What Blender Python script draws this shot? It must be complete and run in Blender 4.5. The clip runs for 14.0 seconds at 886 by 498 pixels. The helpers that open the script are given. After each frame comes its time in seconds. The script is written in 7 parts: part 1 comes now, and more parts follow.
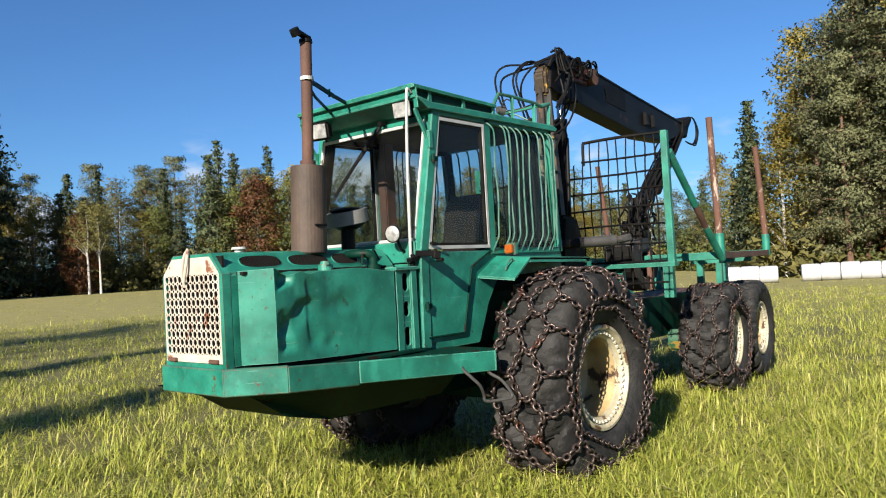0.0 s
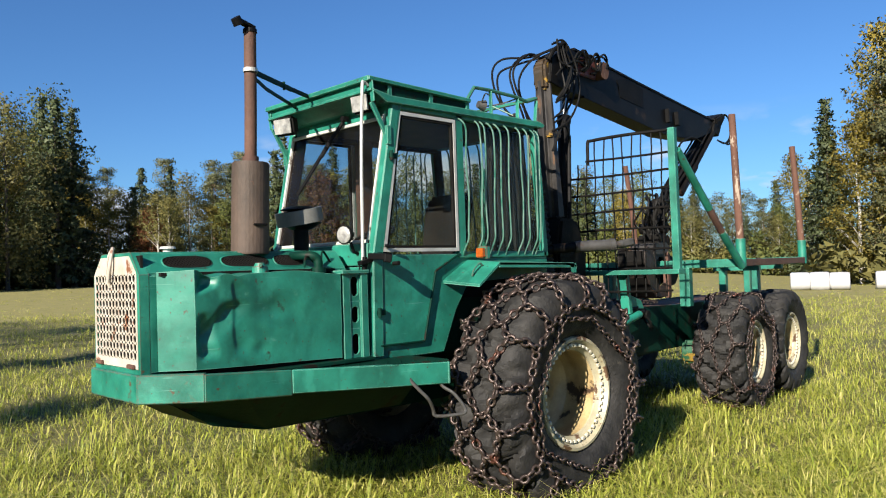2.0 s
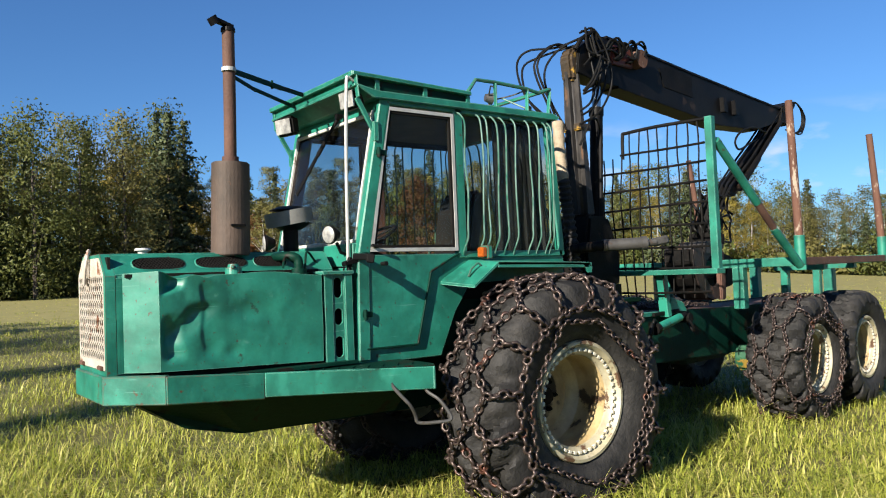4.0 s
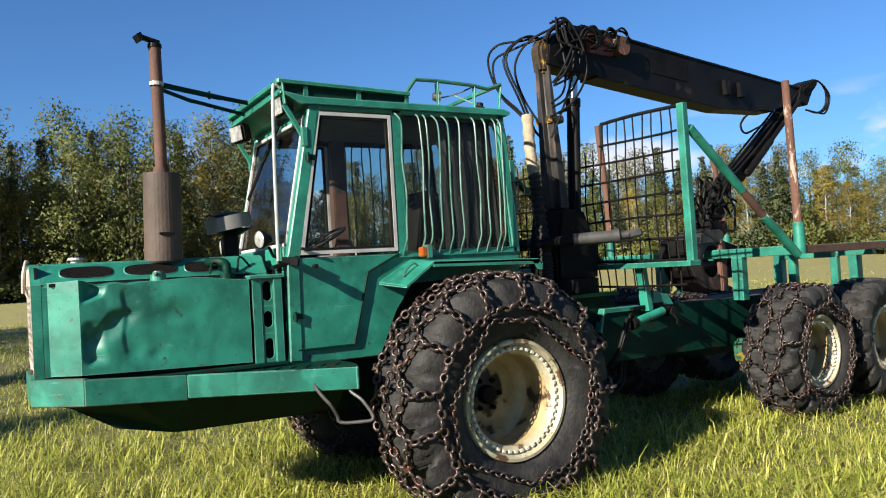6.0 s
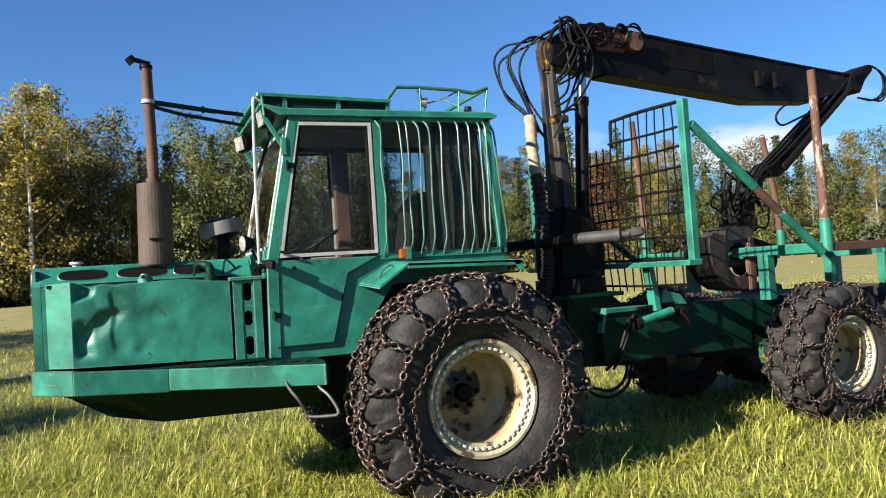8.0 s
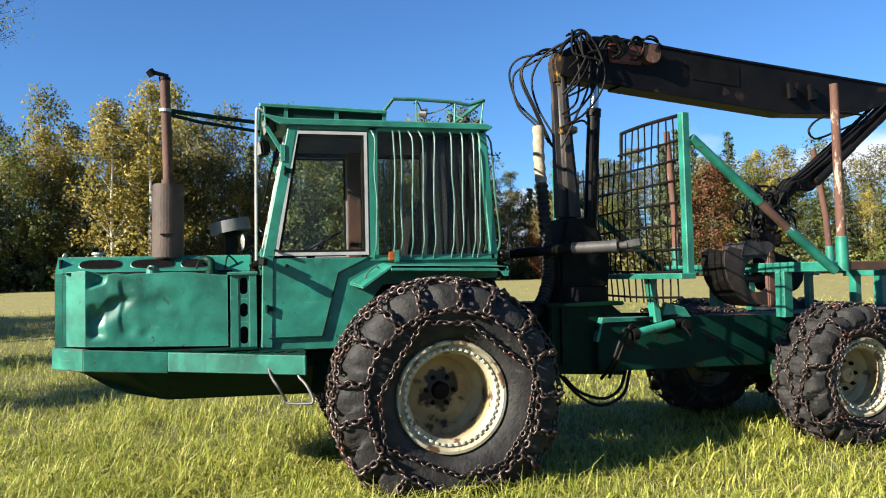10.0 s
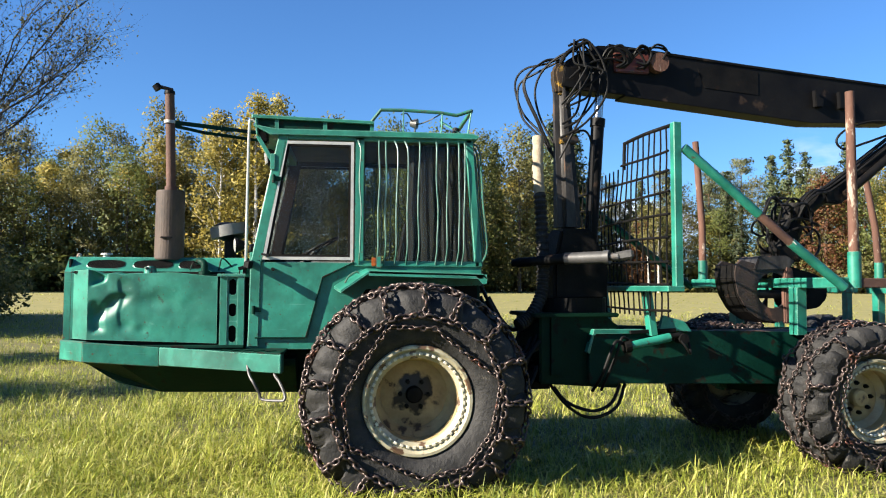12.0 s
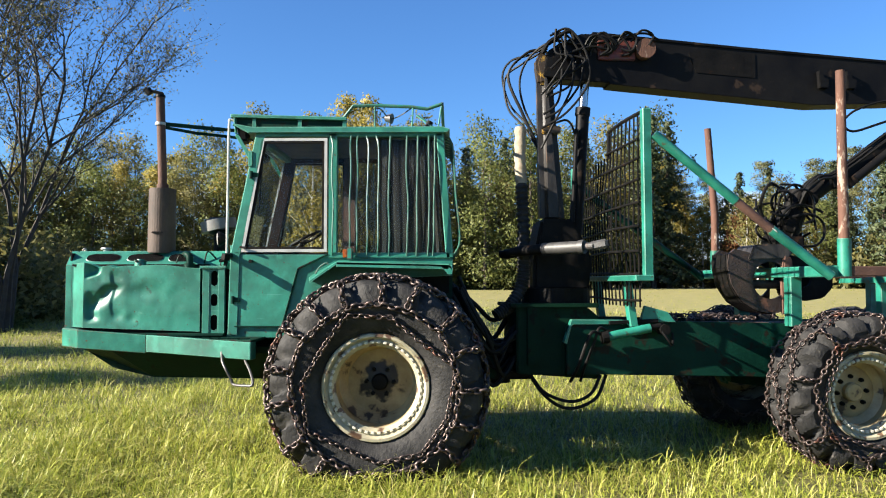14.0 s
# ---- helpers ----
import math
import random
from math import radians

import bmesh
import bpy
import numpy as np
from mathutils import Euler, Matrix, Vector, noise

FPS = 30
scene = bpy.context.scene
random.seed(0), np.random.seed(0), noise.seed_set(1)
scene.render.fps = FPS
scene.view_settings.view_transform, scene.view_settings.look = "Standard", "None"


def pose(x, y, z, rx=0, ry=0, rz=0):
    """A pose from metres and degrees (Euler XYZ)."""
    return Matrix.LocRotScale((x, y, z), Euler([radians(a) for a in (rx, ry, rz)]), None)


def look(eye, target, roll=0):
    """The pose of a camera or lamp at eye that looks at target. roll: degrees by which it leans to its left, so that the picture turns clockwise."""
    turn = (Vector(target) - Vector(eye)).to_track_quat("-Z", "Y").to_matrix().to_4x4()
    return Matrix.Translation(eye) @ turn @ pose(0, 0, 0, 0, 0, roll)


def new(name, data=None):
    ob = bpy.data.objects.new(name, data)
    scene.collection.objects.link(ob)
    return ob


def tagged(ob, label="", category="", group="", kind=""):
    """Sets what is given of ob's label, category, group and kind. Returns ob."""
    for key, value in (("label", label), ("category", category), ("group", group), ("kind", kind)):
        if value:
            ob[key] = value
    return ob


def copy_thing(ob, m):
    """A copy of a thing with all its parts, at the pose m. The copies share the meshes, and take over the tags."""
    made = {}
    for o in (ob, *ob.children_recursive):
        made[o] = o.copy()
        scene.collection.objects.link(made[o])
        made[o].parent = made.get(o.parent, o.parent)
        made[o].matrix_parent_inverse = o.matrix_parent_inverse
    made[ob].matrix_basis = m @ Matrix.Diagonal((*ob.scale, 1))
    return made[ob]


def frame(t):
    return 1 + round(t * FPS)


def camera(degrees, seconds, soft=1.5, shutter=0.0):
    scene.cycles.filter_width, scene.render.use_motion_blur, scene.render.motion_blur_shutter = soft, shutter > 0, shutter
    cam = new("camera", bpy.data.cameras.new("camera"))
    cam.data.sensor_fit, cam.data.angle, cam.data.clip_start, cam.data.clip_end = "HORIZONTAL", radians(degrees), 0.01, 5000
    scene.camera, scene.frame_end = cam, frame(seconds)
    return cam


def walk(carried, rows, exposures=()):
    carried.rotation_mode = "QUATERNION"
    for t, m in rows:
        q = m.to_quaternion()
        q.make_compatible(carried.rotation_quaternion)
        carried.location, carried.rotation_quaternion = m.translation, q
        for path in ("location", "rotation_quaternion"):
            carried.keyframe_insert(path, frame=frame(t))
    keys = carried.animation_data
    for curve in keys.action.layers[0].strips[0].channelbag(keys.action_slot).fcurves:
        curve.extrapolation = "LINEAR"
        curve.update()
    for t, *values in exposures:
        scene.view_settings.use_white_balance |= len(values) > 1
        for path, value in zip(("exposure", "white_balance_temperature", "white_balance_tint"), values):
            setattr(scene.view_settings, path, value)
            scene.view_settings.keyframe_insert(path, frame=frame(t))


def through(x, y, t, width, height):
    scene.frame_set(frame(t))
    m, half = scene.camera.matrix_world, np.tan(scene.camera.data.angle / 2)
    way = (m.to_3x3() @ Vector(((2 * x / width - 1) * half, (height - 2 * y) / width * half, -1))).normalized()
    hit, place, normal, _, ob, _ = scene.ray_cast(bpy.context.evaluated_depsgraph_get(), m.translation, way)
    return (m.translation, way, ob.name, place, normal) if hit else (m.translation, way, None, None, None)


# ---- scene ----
cam = camera(60.0, 14.0, soft=1.1)
METRES, EYE, TILT, LEAN, TURN = 7.246, 1.5, 0.0, 0.0, -49.5
ROWS = [
    (0.0, 0.0, 0.0, 0.0, 0.08, 1.46, 3.12),
    (0.5, 0.0266, 0.0108, 0.0043, 1.11, 1.66, 2.5),
    (1.0, 0.0662, 0.0234, 0.0027, 2.25, 1.76, 1.95),
    (1.5, 0.0953, 0.0317, 0.0053, 3.48, 1.65, 1.79),
    (2.0, 0.1104, 0.0552, 0.0023, 5.02, 1.49, 1.88),
    (4.5, 0.2483, 0.1185, -0.0042, 14.37, 2.03, 2.33),
    (5.0, 0.2827, 0.1356, -0.0023, 15.91, 1.92, 2.53),
    (5.5, 0.3181, 0.1436, -0.0056, 17.52, 1.71, 2.87),
    (6.0, 0.3665, 0.1428, -0.0011, 19.25, 1.52, 3.43),
    (6.5, 0.3955, 0.1516, -0.0045, 21.1, 1.51, 3.96),
    (7.0, 0.4316, 0.1696, -0.0052, 23.16, 1.64, 4.12),
    (7.5, 0.4607, 0.1763, -0.0044, 25.4, 1.72, 4.02),
    (8.0, 0.5084, 0.178, -0.0038, 27.62, 1.69, 3.64),
    (10.5, 0.6747, 0.2285, -0.0069, 37.07, 2.23, 0.67),
    (11.0, 0.7048, 0.2487, -0.0087, 38.81, 2.5, 0.23),
    (11.5, 0.7307, 0.2652, -0.0072, 40.79, 2.69, -0.08),
    (12.0, 0.7689, 0.2871, -0.0098, 42.93, 2.78, -0.22),
    (12.5, 0.7969, 0.305, -0.0122, 45.04, 2.8, -0.19),
    (13.0, 0.8249, 0.3339, -0.0169, 47.0, 2.75, -0.07),
    (13.5, 0.8497, 0.3588, -0.0145, 48.6, 2.64, 0.04),
    (14.0, 0.8883, 0.3889, -0.0181, 50.15, 2.57, 0.01),
]
walk(cam, [(t, pose(0, 0, EYE, TILT, LEAN, TURN) @ pose(METRES * x, METRES * y, METRES * z, 90 + pitch, roll, yaw)) for t, x, y, z, yaw, pitch, roll in ROWS], exposures=[(0.0, 1.27), (5.0, 1.36), (8.0, 1.54), (11.0, 1.78), (14.0, 1.95)])

# ---- world, sun ----
SUN_EL, SUN_AZ = 25.5, 198.0          # degrees; azimuth of the sun counted from +x
world = bpy.data.worlds.new("sky")
scene.world = world
world.use_nodes = True
wn, wl = world.node_tree.nodes, world.node_tree.links
sky = wn.new("ShaderNodeTexSky")
sky.sky_type, sky.sun_disc = "NISHITA", False
sky.sun_elevation, sky.sun_rotation = radians(SUN_EL), radians(90 - SUN_AZ)
sky.air_density, sky.dust_density, sky.ozone_density = 1.0, 0.3, 3.0
wn["Background"].inputs["Strength"].default_value = 0.0435
# low fair-weather clouds near the horizon
tc = wn.new("ShaderNodeTexCoord")
sep = wn.new("ShaderNodeSeparateXYZ")
wl.new(tc.outputs["Generated"], sep.inputs[0])
stretch = wn.new("ShaderNodeMapping")
stretch.inputs["Scale"].default_value = (5.0, 5.0, 13.0)
stretch.inputs["Location"].default_value = (0.6, 0.15, 0.0)
wl.new(tc.outputs["Generated"], stretch.inputs["Vector"])
puff = wn.new("ShaderNodeTexNoise")
puff.inputs["Scale"].default_value, puff.inputs["Detail"].default_value = 1.0, 6.0
wl.new(stretch.outputs[0], puff.inputs["Vector"])
cover = wn.new("ShaderNodeMapRange")
cover.inputs["From Min"].default_value, cover.inputs["From Max"].default_value = 0.55, 0.66
wl.new(puff.outputs["Fac"], cover.inputs["Value"])
band = wn.new("ShaderNodeMapRange")
band.inputs["From Min"].default_value, band.inputs["From Max"].default_value = 0.19, 0.13
wl.new(sep.outputs["Z"], band.inputs["Value"])
both = wn.new("ShaderNodeMath")
both.operation = "MULTIPLY"
wl.new(cover.outputs[0], both.inputs[0])
wl.new(band.outputs[0], both.inputs[1])
cloud = wn.new("ShaderNodeMix")
cloud.data_type = "RGBA"
cloud.inputs[7].default_value = (7.5, 8.0, 9.0, 1)
wl.new(both.outputs[0], cloud.inputs[0])
tint = wn.new("ShaderNodeMix")
tint.data_type, tint.blend_type = "RGBA", "MULTIPLY"
tint.inputs[0].default_value = 1.0
tint.inputs[7].default_value = (0.54, 0.87, 1.25, 1)
wl.new(sky.outputs[0], tint.inputs[6])
wl.new(tint.outputs[2], cloud.inputs[6])
wl.new(cloud.outputs[2], wn["Background"].inputs["Color"])
sun = new("sun", bpy.data.lights.new("sun", "SUN"))
sun.data.energy, sun.data.angle, sun.data.color = 5.0, radians(0.55), (1.0, 0.91, 0.78)
sun.matrix_world = look((0, 0, 30), (-math.cos(radians(SUN_AZ)) * math.cos(radians(SUN_EL)), -math.sin(radians(SUN_AZ)) * math.cos(radians(SUN_EL)), 30 - math.sin(radians(SUN_EL))))


# ---- materials ----
def surface(name, base, other, scale=4.0, rough=0.5, metal=0.0, bump=0.1, bump_scale=60.0, spots=None, spot_level=0.62, spot_scale=7.0, per_object=0.0, streak=1.0, spec=0.5, grain=0.12):
    """Two colours mixed by a broad noise, a fine grain, spots of a third colour, and relief."""
    m = bpy.data.materials.new(name)
    m.use_nodes = True
    n, l = m.node_tree.nodes, m.node_tree.links
    b = n["Principled BSDF"]
    b.inputs["Roughness"].default_value, b.inputs["Metallic"].default_value = rough, metal
    b.inputs["Specular IOR Level"].default_value = spec
    co = n.new("ShaderNodeTexCoord")
    mp = n.new("ShaderNodeMapping")
    mp.inputs["Scale"].default_value = (1, 1, streak)
    l.new(co.outputs["Object"], mp.inputs["Vector"])

    def noise_node(s, detail):
        q = n.new("ShaderNodeTexNoise")
        q.inputs["Scale"].default_value, q.inputs["Detail"].default_value = s, detail
        q.inputs["Roughness"].default_value = 0.6
        l.new(mp.outputs[0], q.inputs["Vector"])
        return q

    broad, fine = noise_node(scale, 5), noise_node(bump_scale, 4)
    ramp = n.new("ShaderNodeMapRange")
    ramp.inputs["From Min"].default_value, ramp.inputs["From Max"].default_value = 0.35, 0.65
    l.new(broad.outputs["Fac"], ramp.inputs["Value"])
    mix = n.new("ShaderNodeMix")
    mix.data_type = "RGBA"
    mix.inputs[6].default_value, mix.inputs[7].default_value = (*base, 1), (*other, 1)
    l.new(ramp.outputs[0], mix.inputs[0])
    last = mix.outputs[2]
    if spots:
        patch = noise_node(spot_scale, 8)
        edge = n.new("ShaderNodeMapRange")
        edge.inputs["From Min"].default_value, edge.inputs["From Max"].default_value = spot_level, spot_level + 0.05
        l.new(patch.outputs["Fac"], edge.inputs["Value"])
        mix2 = n.new("ShaderNodeMix")
        mix2.data_type = "RGBA"
        mix2.inputs[7].default_value = (*spots, 1)
        l.new(edge.outputs[0], mix2.inputs[0])
        l.new(last, mix2.inputs[6])
        last = mix2.outputs[2]
    hsv = n.new("ShaderNodeHueSaturation")
    val = n.new("ShaderNodeMapRange")
    val.inputs["From Min"].default_value, val.inputs["From Max"].default_value = 0.25, 0.75
    val.inputs["To Min"].default_value, val.inputs["To Max"].default_value = 1 - grain, 1 + grain
    l.new(fine.outputs["Fac"], val.inputs["Value"])
    if per_object:
        info = n.new("ShaderNodeObjectInfo")
        vary = n.new("ShaderNodeMapRange")
        vary.inputs["To Min"].default_value, vary.inputs["To Max"].default_value = 1 - per_object, 1 + per_object
        l.new(info.outputs["Random"], vary.inputs["Value"])
        times = n.new("ShaderNodeMath")
        times.operation = "MULTIPLY"
        l.new(val.outputs[0], times.inputs[0])
        l.new(vary.outputs[0], times.inputs[1])
        l.new(times.outputs[0], hsv.inputs["Value"])
    else:
        l.new(val.outputs[0], hsv.inputs["Value"])
    l.new(last, hsv.inputs["Color"])
    l.new(hsv.outputs[0], b.inputs["Base Color"])
    if bump:
        bp = n.new("ShaderNodeBump")
        bp.inputs["Strength"].default_value, bp.inputs["Distance"].default_value = bump, 0.01
        l.new(fine.outputs["Fac"], bp.inputs["Height"])
        l.new(bp.outputs[0], b.inputs["Normal"])
    return m


def leafage(name, colours, rough=0.55, through=0.42):
    """Leaves: each clump takes its own tone between the colours."""
    m = bpy.data.materials.new(name)
    m.use_nodes = True
    n, l = m.node_tree.nodes, m.node_tree.links
    b = n["Principled BSDF"]
    b.inputs["Roughness"].default_value = rough
    b.inputs["Specular IOR Level"].default_value = 0.25
    geo, info = n.new("ShaderNodeNewGeometry"), n.new("ShaderNodeObjectInfo")
    ramp = n.new("ShaderNodeValToRGB")
    ramp.color_ramp.elements[0].color, ramp.color_ramp.elements[1].color = (*colours[0], 1), (*colours[-1], 1)
    for i, c in enumerate(colours[1:-1]):
        ramp.color_ramp.elements.new((i + 1) / (len(colours) - 1)).color = (*c, 1)
    l.new(geo.outputs["Random Per Island"], ramp.inputs[0])
    hsv = n.new("ShaderNodeHueSaturation")
    vary = n.new("ShaderNodeMapRange")
    vary.inputs["To Min"].default_value, vary.inputs["To Max"].default_value = 0.75, 1.3
    l.new(info.outputs["Random"], vary.inputs["Value"])
    l.new(vary.outputs[0], hsv.inputs["Value"])
    l.new(ramp.outputs[0], hsv.inputs["Color"])
    l.new(hsv.outputs[0], b.inputs["Base Color"])
    if through:
        tr = n.new("ShaderNodeBsdfTranslucent")
        mx = n.new("ShaderNodeMixShader")
        mx.inputs[0].default_value = through
        l.new(hsv.outputs[0], tr.inputs["Color"])
        l.new(b.outputs[0], mx.inputs[1])
        l.new(tr.outputs[0], mx.inputs[2])
        l.new(mx.outputs[0], n["Material Output"].inputs["Surface"])
    return m


def pane_glass(name, tone, dust=0.0):
    """Clear pane: transparent, a mirror sheen that grows towards grazing angles, and a thin film of dust."""
    m = bpy.data.materials.new(name)
    m.use_nodes = True
    n, l = m.node_tree.nodes, m.node_tree.links
    n.remove(n["Principled BSDF"])
    clear, shine, film = n.new("ShaderNodeBsdfTransparent"), n.new("ShaderNodeBsdfGlossy"), n.new("ShaderNodeBsdfDiffuse")
    clear.inputs["Color"].default_value = (*tone, 1)
    shine.inputs["Roughness"].default_value = 0.02
    film.inputs["Color"].default_value = (0.42, 0.42, 0.40, 1)
    edge, power, gain = n.new("ShaderNodeLayerWeight"), n.new("ShaderNodeMath"), n.new("ShaderNodeMath")
    edge.inputs["Blend"].default_value = 0.5
    power.operation, gain.operation = "POWER", "MULTIPLY_ADD"
    power.inputs[1].default_value = 4.5
    gain.inputs[1].default_value, gain.inputs[2].default_value = 0.65, 0.011
    l.new(edge.outputs["Facing"], power.inputs[0])
    l.new(power.outputs[0], gain.inputs[0])
    co, q, much = n.new("ShaderNodeTexCoord"), n.new("ShaderNodeTexNoise"), n.new("ShaderNodeMapRange")
    q.inputs["Scale"].default_value, q.inputs["Detail"].default_value = 5.0, 7
    much.inputs["From Min"].default_value, much.inputs["From Max"].default_value = 0.3, 0.75
    much.inputs["To Min"].default_value, much.inputs["To Max"].default_value = dust * 0.4, dust * 1.6
    l.new(co.outputs["Object"], q.inputs["Vector"])
    l.new(q.outputs["Fac"], much.inputs["Value"])
    dusty, mx = n.new("ShaderNodeMixShader"), n.new("ShaderNodeMixShader")
    l.new(much.outputs[0], dusty.inputs[0])
    l.new(clear.outputs[0], dusty.inputs[1])
    l.new(film.outputs[0], dusty.inputs[2])
    l.new(gain.outputs[0], mx.inputs[0])
    l.new(dusty.outputs[0], mx.inputs[1])
    l.new(shine.outputs[0], mx.inputs[2])
    l.new(mx.outputs[0], n["Material Output"].inputs["Surface"])
    return m


GREEN = surface("worn_green_paint", (0.005, 0.084, 0.058), (0.016, 0.190, 0.132), 2.6, 0.47, 0, 0.05, 45, (0.019, 0.0304, 0.01976), 0.66, 7, grain=0.08)
GREEN_OLD = surface("chipped_green_paint", (0.004, 0.095, 0.066), (0.020, 0.185, 0.130), 4, 0.42, 0, 0.08, 50, (0.076, 0.0342, 0.0152), 0.63, 11, grain=0.1)
# green paint with deep shade put into its colour, plus dirt spots
GREEN_DARK = surface("dirty_shade_green_paint", (0.0012, 0.0165, 0.0110), (0.0030, 0.030, 0.0195), 3, 0.5, 0, 0.25, 40, (0.012, 0.011, 0.008), 0.56, 6, spec=0.1)
BLACK = surface("worn_black_paint", (0.00304, 0.00304, 0.0038), (0.0076, 0.00722, 0.00684), 3, 0.5, 0, 0.15, 40, (0.0266, 0.01824, 0.01368), 0.62, 5, spec=0.1)
BLACK_GREASE = surface("greasy_black_metal", (0.003, 0.003, 0.003), (0.008, 0.0072, 0.0065), 6, 0.6, 0.0, 0.3, 40, (0.024, 0.013, 0.008), 0.64, 7, spec=0.1)
GREY_MAST = surface("scuffed_dark_grey_paint", (0.010, 0.010, 0.0105), (0.045, 0.041, 0.038), 5, 0.45, 0, 0.25, 40, (0.095, 0.055, 0.034), 0.60, 6, streak=0.4, spec=0.25)


def worn_paint(m, bare, radius=0.007):
    """Old sheet-metal paint: rubbed edges with edge highlights painted in, dark vertical runs, fine pale scratches and
    a faded patchwork.
    """
    n, l = m.node_tree.nodes, m.node_tree.links
    b = n["Principled BSDF"]
    last = b.inputs["Base Color"].links[0].from_socket
    co = n.new("ShaderNodeTexCoord")

    def layer(last, scale, turn, detail, low, high, colour, strength):
        mp, q, cut, mx = n.new("ShaderNodeMapping"), n.new("ShaderNodeTexNoise"), n.new("ShaderNodeMapRange"), n.new("ShaderNodeMix")
        mp.inputs["Scale"].default_value, mp.inputs["Rotation"].default_value = scale, turn
        q.inputs["Scale"].default_value, q.inputs["Detail"].default_value = 1.0, detail
        cut.inputs["From Min"].default_value, cut.inputs["From Max"].default_value, cut.inputs["To Max"].default_value = low, high, strength
        mx.data_type = "RGBA"
        mx.inputs[7].default_value = (*colour, 1)
        l.new(co.outputs["Object"], mp.inputs["Vector"])
        l.new(mp.outputs[0], q.inputs["Vector"])
        l.new(q.outputs["Fac"], cut.inputs["Value"])
        l.new(cut.outputs[0], mx.inputs[0])
        l.new(last, mx.inputs[6])
        return mx.outputs[2]

    last = layer(last, (5, 5, 4), (0, 0, 0.3), 9, 0.54, 0.60, (0.010, 0.170, 0.118), 0.30)
    last = layer(last, (24, 24, 2.6), (0, 0, 0), 6, 0.60, 0.78, (0.003, 0.045, 0.030), 0.30)
    last = layer(last, (2.4, 2.4, 2.8), (0.4, 0.2, 0.9), 8, 0.47, 0.64, (0.003, 0.052, 0.036), 0.48)
    last = layer(last, (9, 9, 7), (0.2, 0.7, 0.1), 6, 0.58, 0.68, (0.030, 0.230, 0.165), 0.35)
    last = layer(last, (3, 3, 90), (0.0, 0.25, 0), 2, 0.70, 0.74, (0.08, 0.24, 0.19), 0.5)
    last = layer(last, (38, 38, 38), (0, 0, 0), 3, 0.68, 0.71, (0.05, 0.03, 0.02), 0.8)
    bev, geo, dot, edge, rag, add, mx = n.new("ShaderNodeBevel"), n.new("ShaderNodeNewGeometry"), n.new("ShaderNodeVectorMath"), n.new("ShaderNodeMapRange"), n.new("ShaderNodeTexNoise"), n.new("ShaderNodeMath"), n.new("ShaderNodeMix")
    bev.samples = 4
    bev.inputs["Radius"].default_value = radius
    dot.operation, add.operation, mx.data_type = "DOT_PRODUCT", "MULTIPLY_ADD", "RGBA"
    rag.inputs["Scale"].default_value, rag.inputs["Detail"].default_value = 14, 5
    l.new(co.outputs["Object"], rag.inputs["Vector"])
    l.new(bev.outputs[0], dot.inputs[0])
    l.new(geo.outputs["Normal"], dot.inputs[1])
    add.inputs[1].default_value = 0.22
    l.new(rag.outputs["Fac"], add.inputs[0])
    l.new(dot.outputs["Value"], add.inputs[2])
    edge.inputs["From Min"].default_value, edge.inputs["From Max"].default_value = 1.07, 1.02
    l.new(add.outputs[0], edge.inputs["Value"])
    mx.inputs[7].default_value = (*bare, 1)
    l.new(edge.outputs[0], mx.inputs[0])
    l.new(last, mx.inputs[6])
    l.new(mx.outputs[2], b.inputs["Base Color"])
    # sheet steel is never quite flat
    wavy, sheet_ = n.new("ShaderNodeTexNoise"), n.new("ShaderNodeBump")
    wavy.inputs["Scale"].default_value, wavy.inputs["Detail"].default_value = 3.4, 2
    sheet_.inputs["Strength"].default_value, sheet_.inputs["Distance"].default_value = 0.35, 0.03
    l.new(co.outputs["Object"], wavy.inputs["Vector"])
    l.new(wavy.outputs["Fac"], sheet_.inputs["Height"])
    l.new(b.inputs["Normal"].links[0].from_socket, sheet_.inputs["Normal"])
    l.new(sheet_.outputs[0], b.inputs["Normal"])


# the pale green edge colour paints highlights along edges as well as wear
worn_paint(GREEN, (0.10, 0.26, 0.20))
worn_paint(GREEN_OLD, (0.09, 0.055, 0.04), 0.010)
GREY_CYL = surface("worn_grey_cylinder_paint", (0.022, 0.021, 0.020), (0.055, 0.053, 0.050), 6, 0.5, 0.0, 0.15, 50, (0.038, 0.0266, 0.019), 0.58, 8)
# green bars made pale to carry their sunlit highlights in the colour
GREEN_PALE = surface("highlight_pale_green_bar", (0.040, 0.115, 0.085), (0.100, 0.180, 0.145), 9, 0.4, 0, 0.1, 60, (0.0152, 0.0912, 0.0608), 0.55, 12)
RUST_DARK = surface("dark_rusty_steel", (0.0342, 0.0152, 0.01064), (0.076, 0.03192, 0.01976), 6, 0.7, 0, 0.4, 60, (0.0152, 0.01216, 0.01064), 0.56, 7)
CLAW = surface("oily_brown_black_steel", (0.010, 0.0075, 0.0065), (0.030, 0.018, 0.013), 7, 0.6, 0, 0.5, 50, (0.075, 0.034, 0.020), 0.60, 6)
RUST = surface("rusty_brown_steel", (0.0532, 0.02432, 0.01672), (0.095, 0.0456, 0.0304), 5, 0.8, 0, 0.4, 70, (0.152, 0.1064, 0.0836), 0.66, 9)
MUFFLER = surface("heat_stained_steel", (0.034, 0.025, 0.019), (0.085, 0.056, 0.041), 3, 0.7, 0.1, 0.3, 60, (0.152, 0.057, 0.0266), 0.6, 5, streak=0.5)
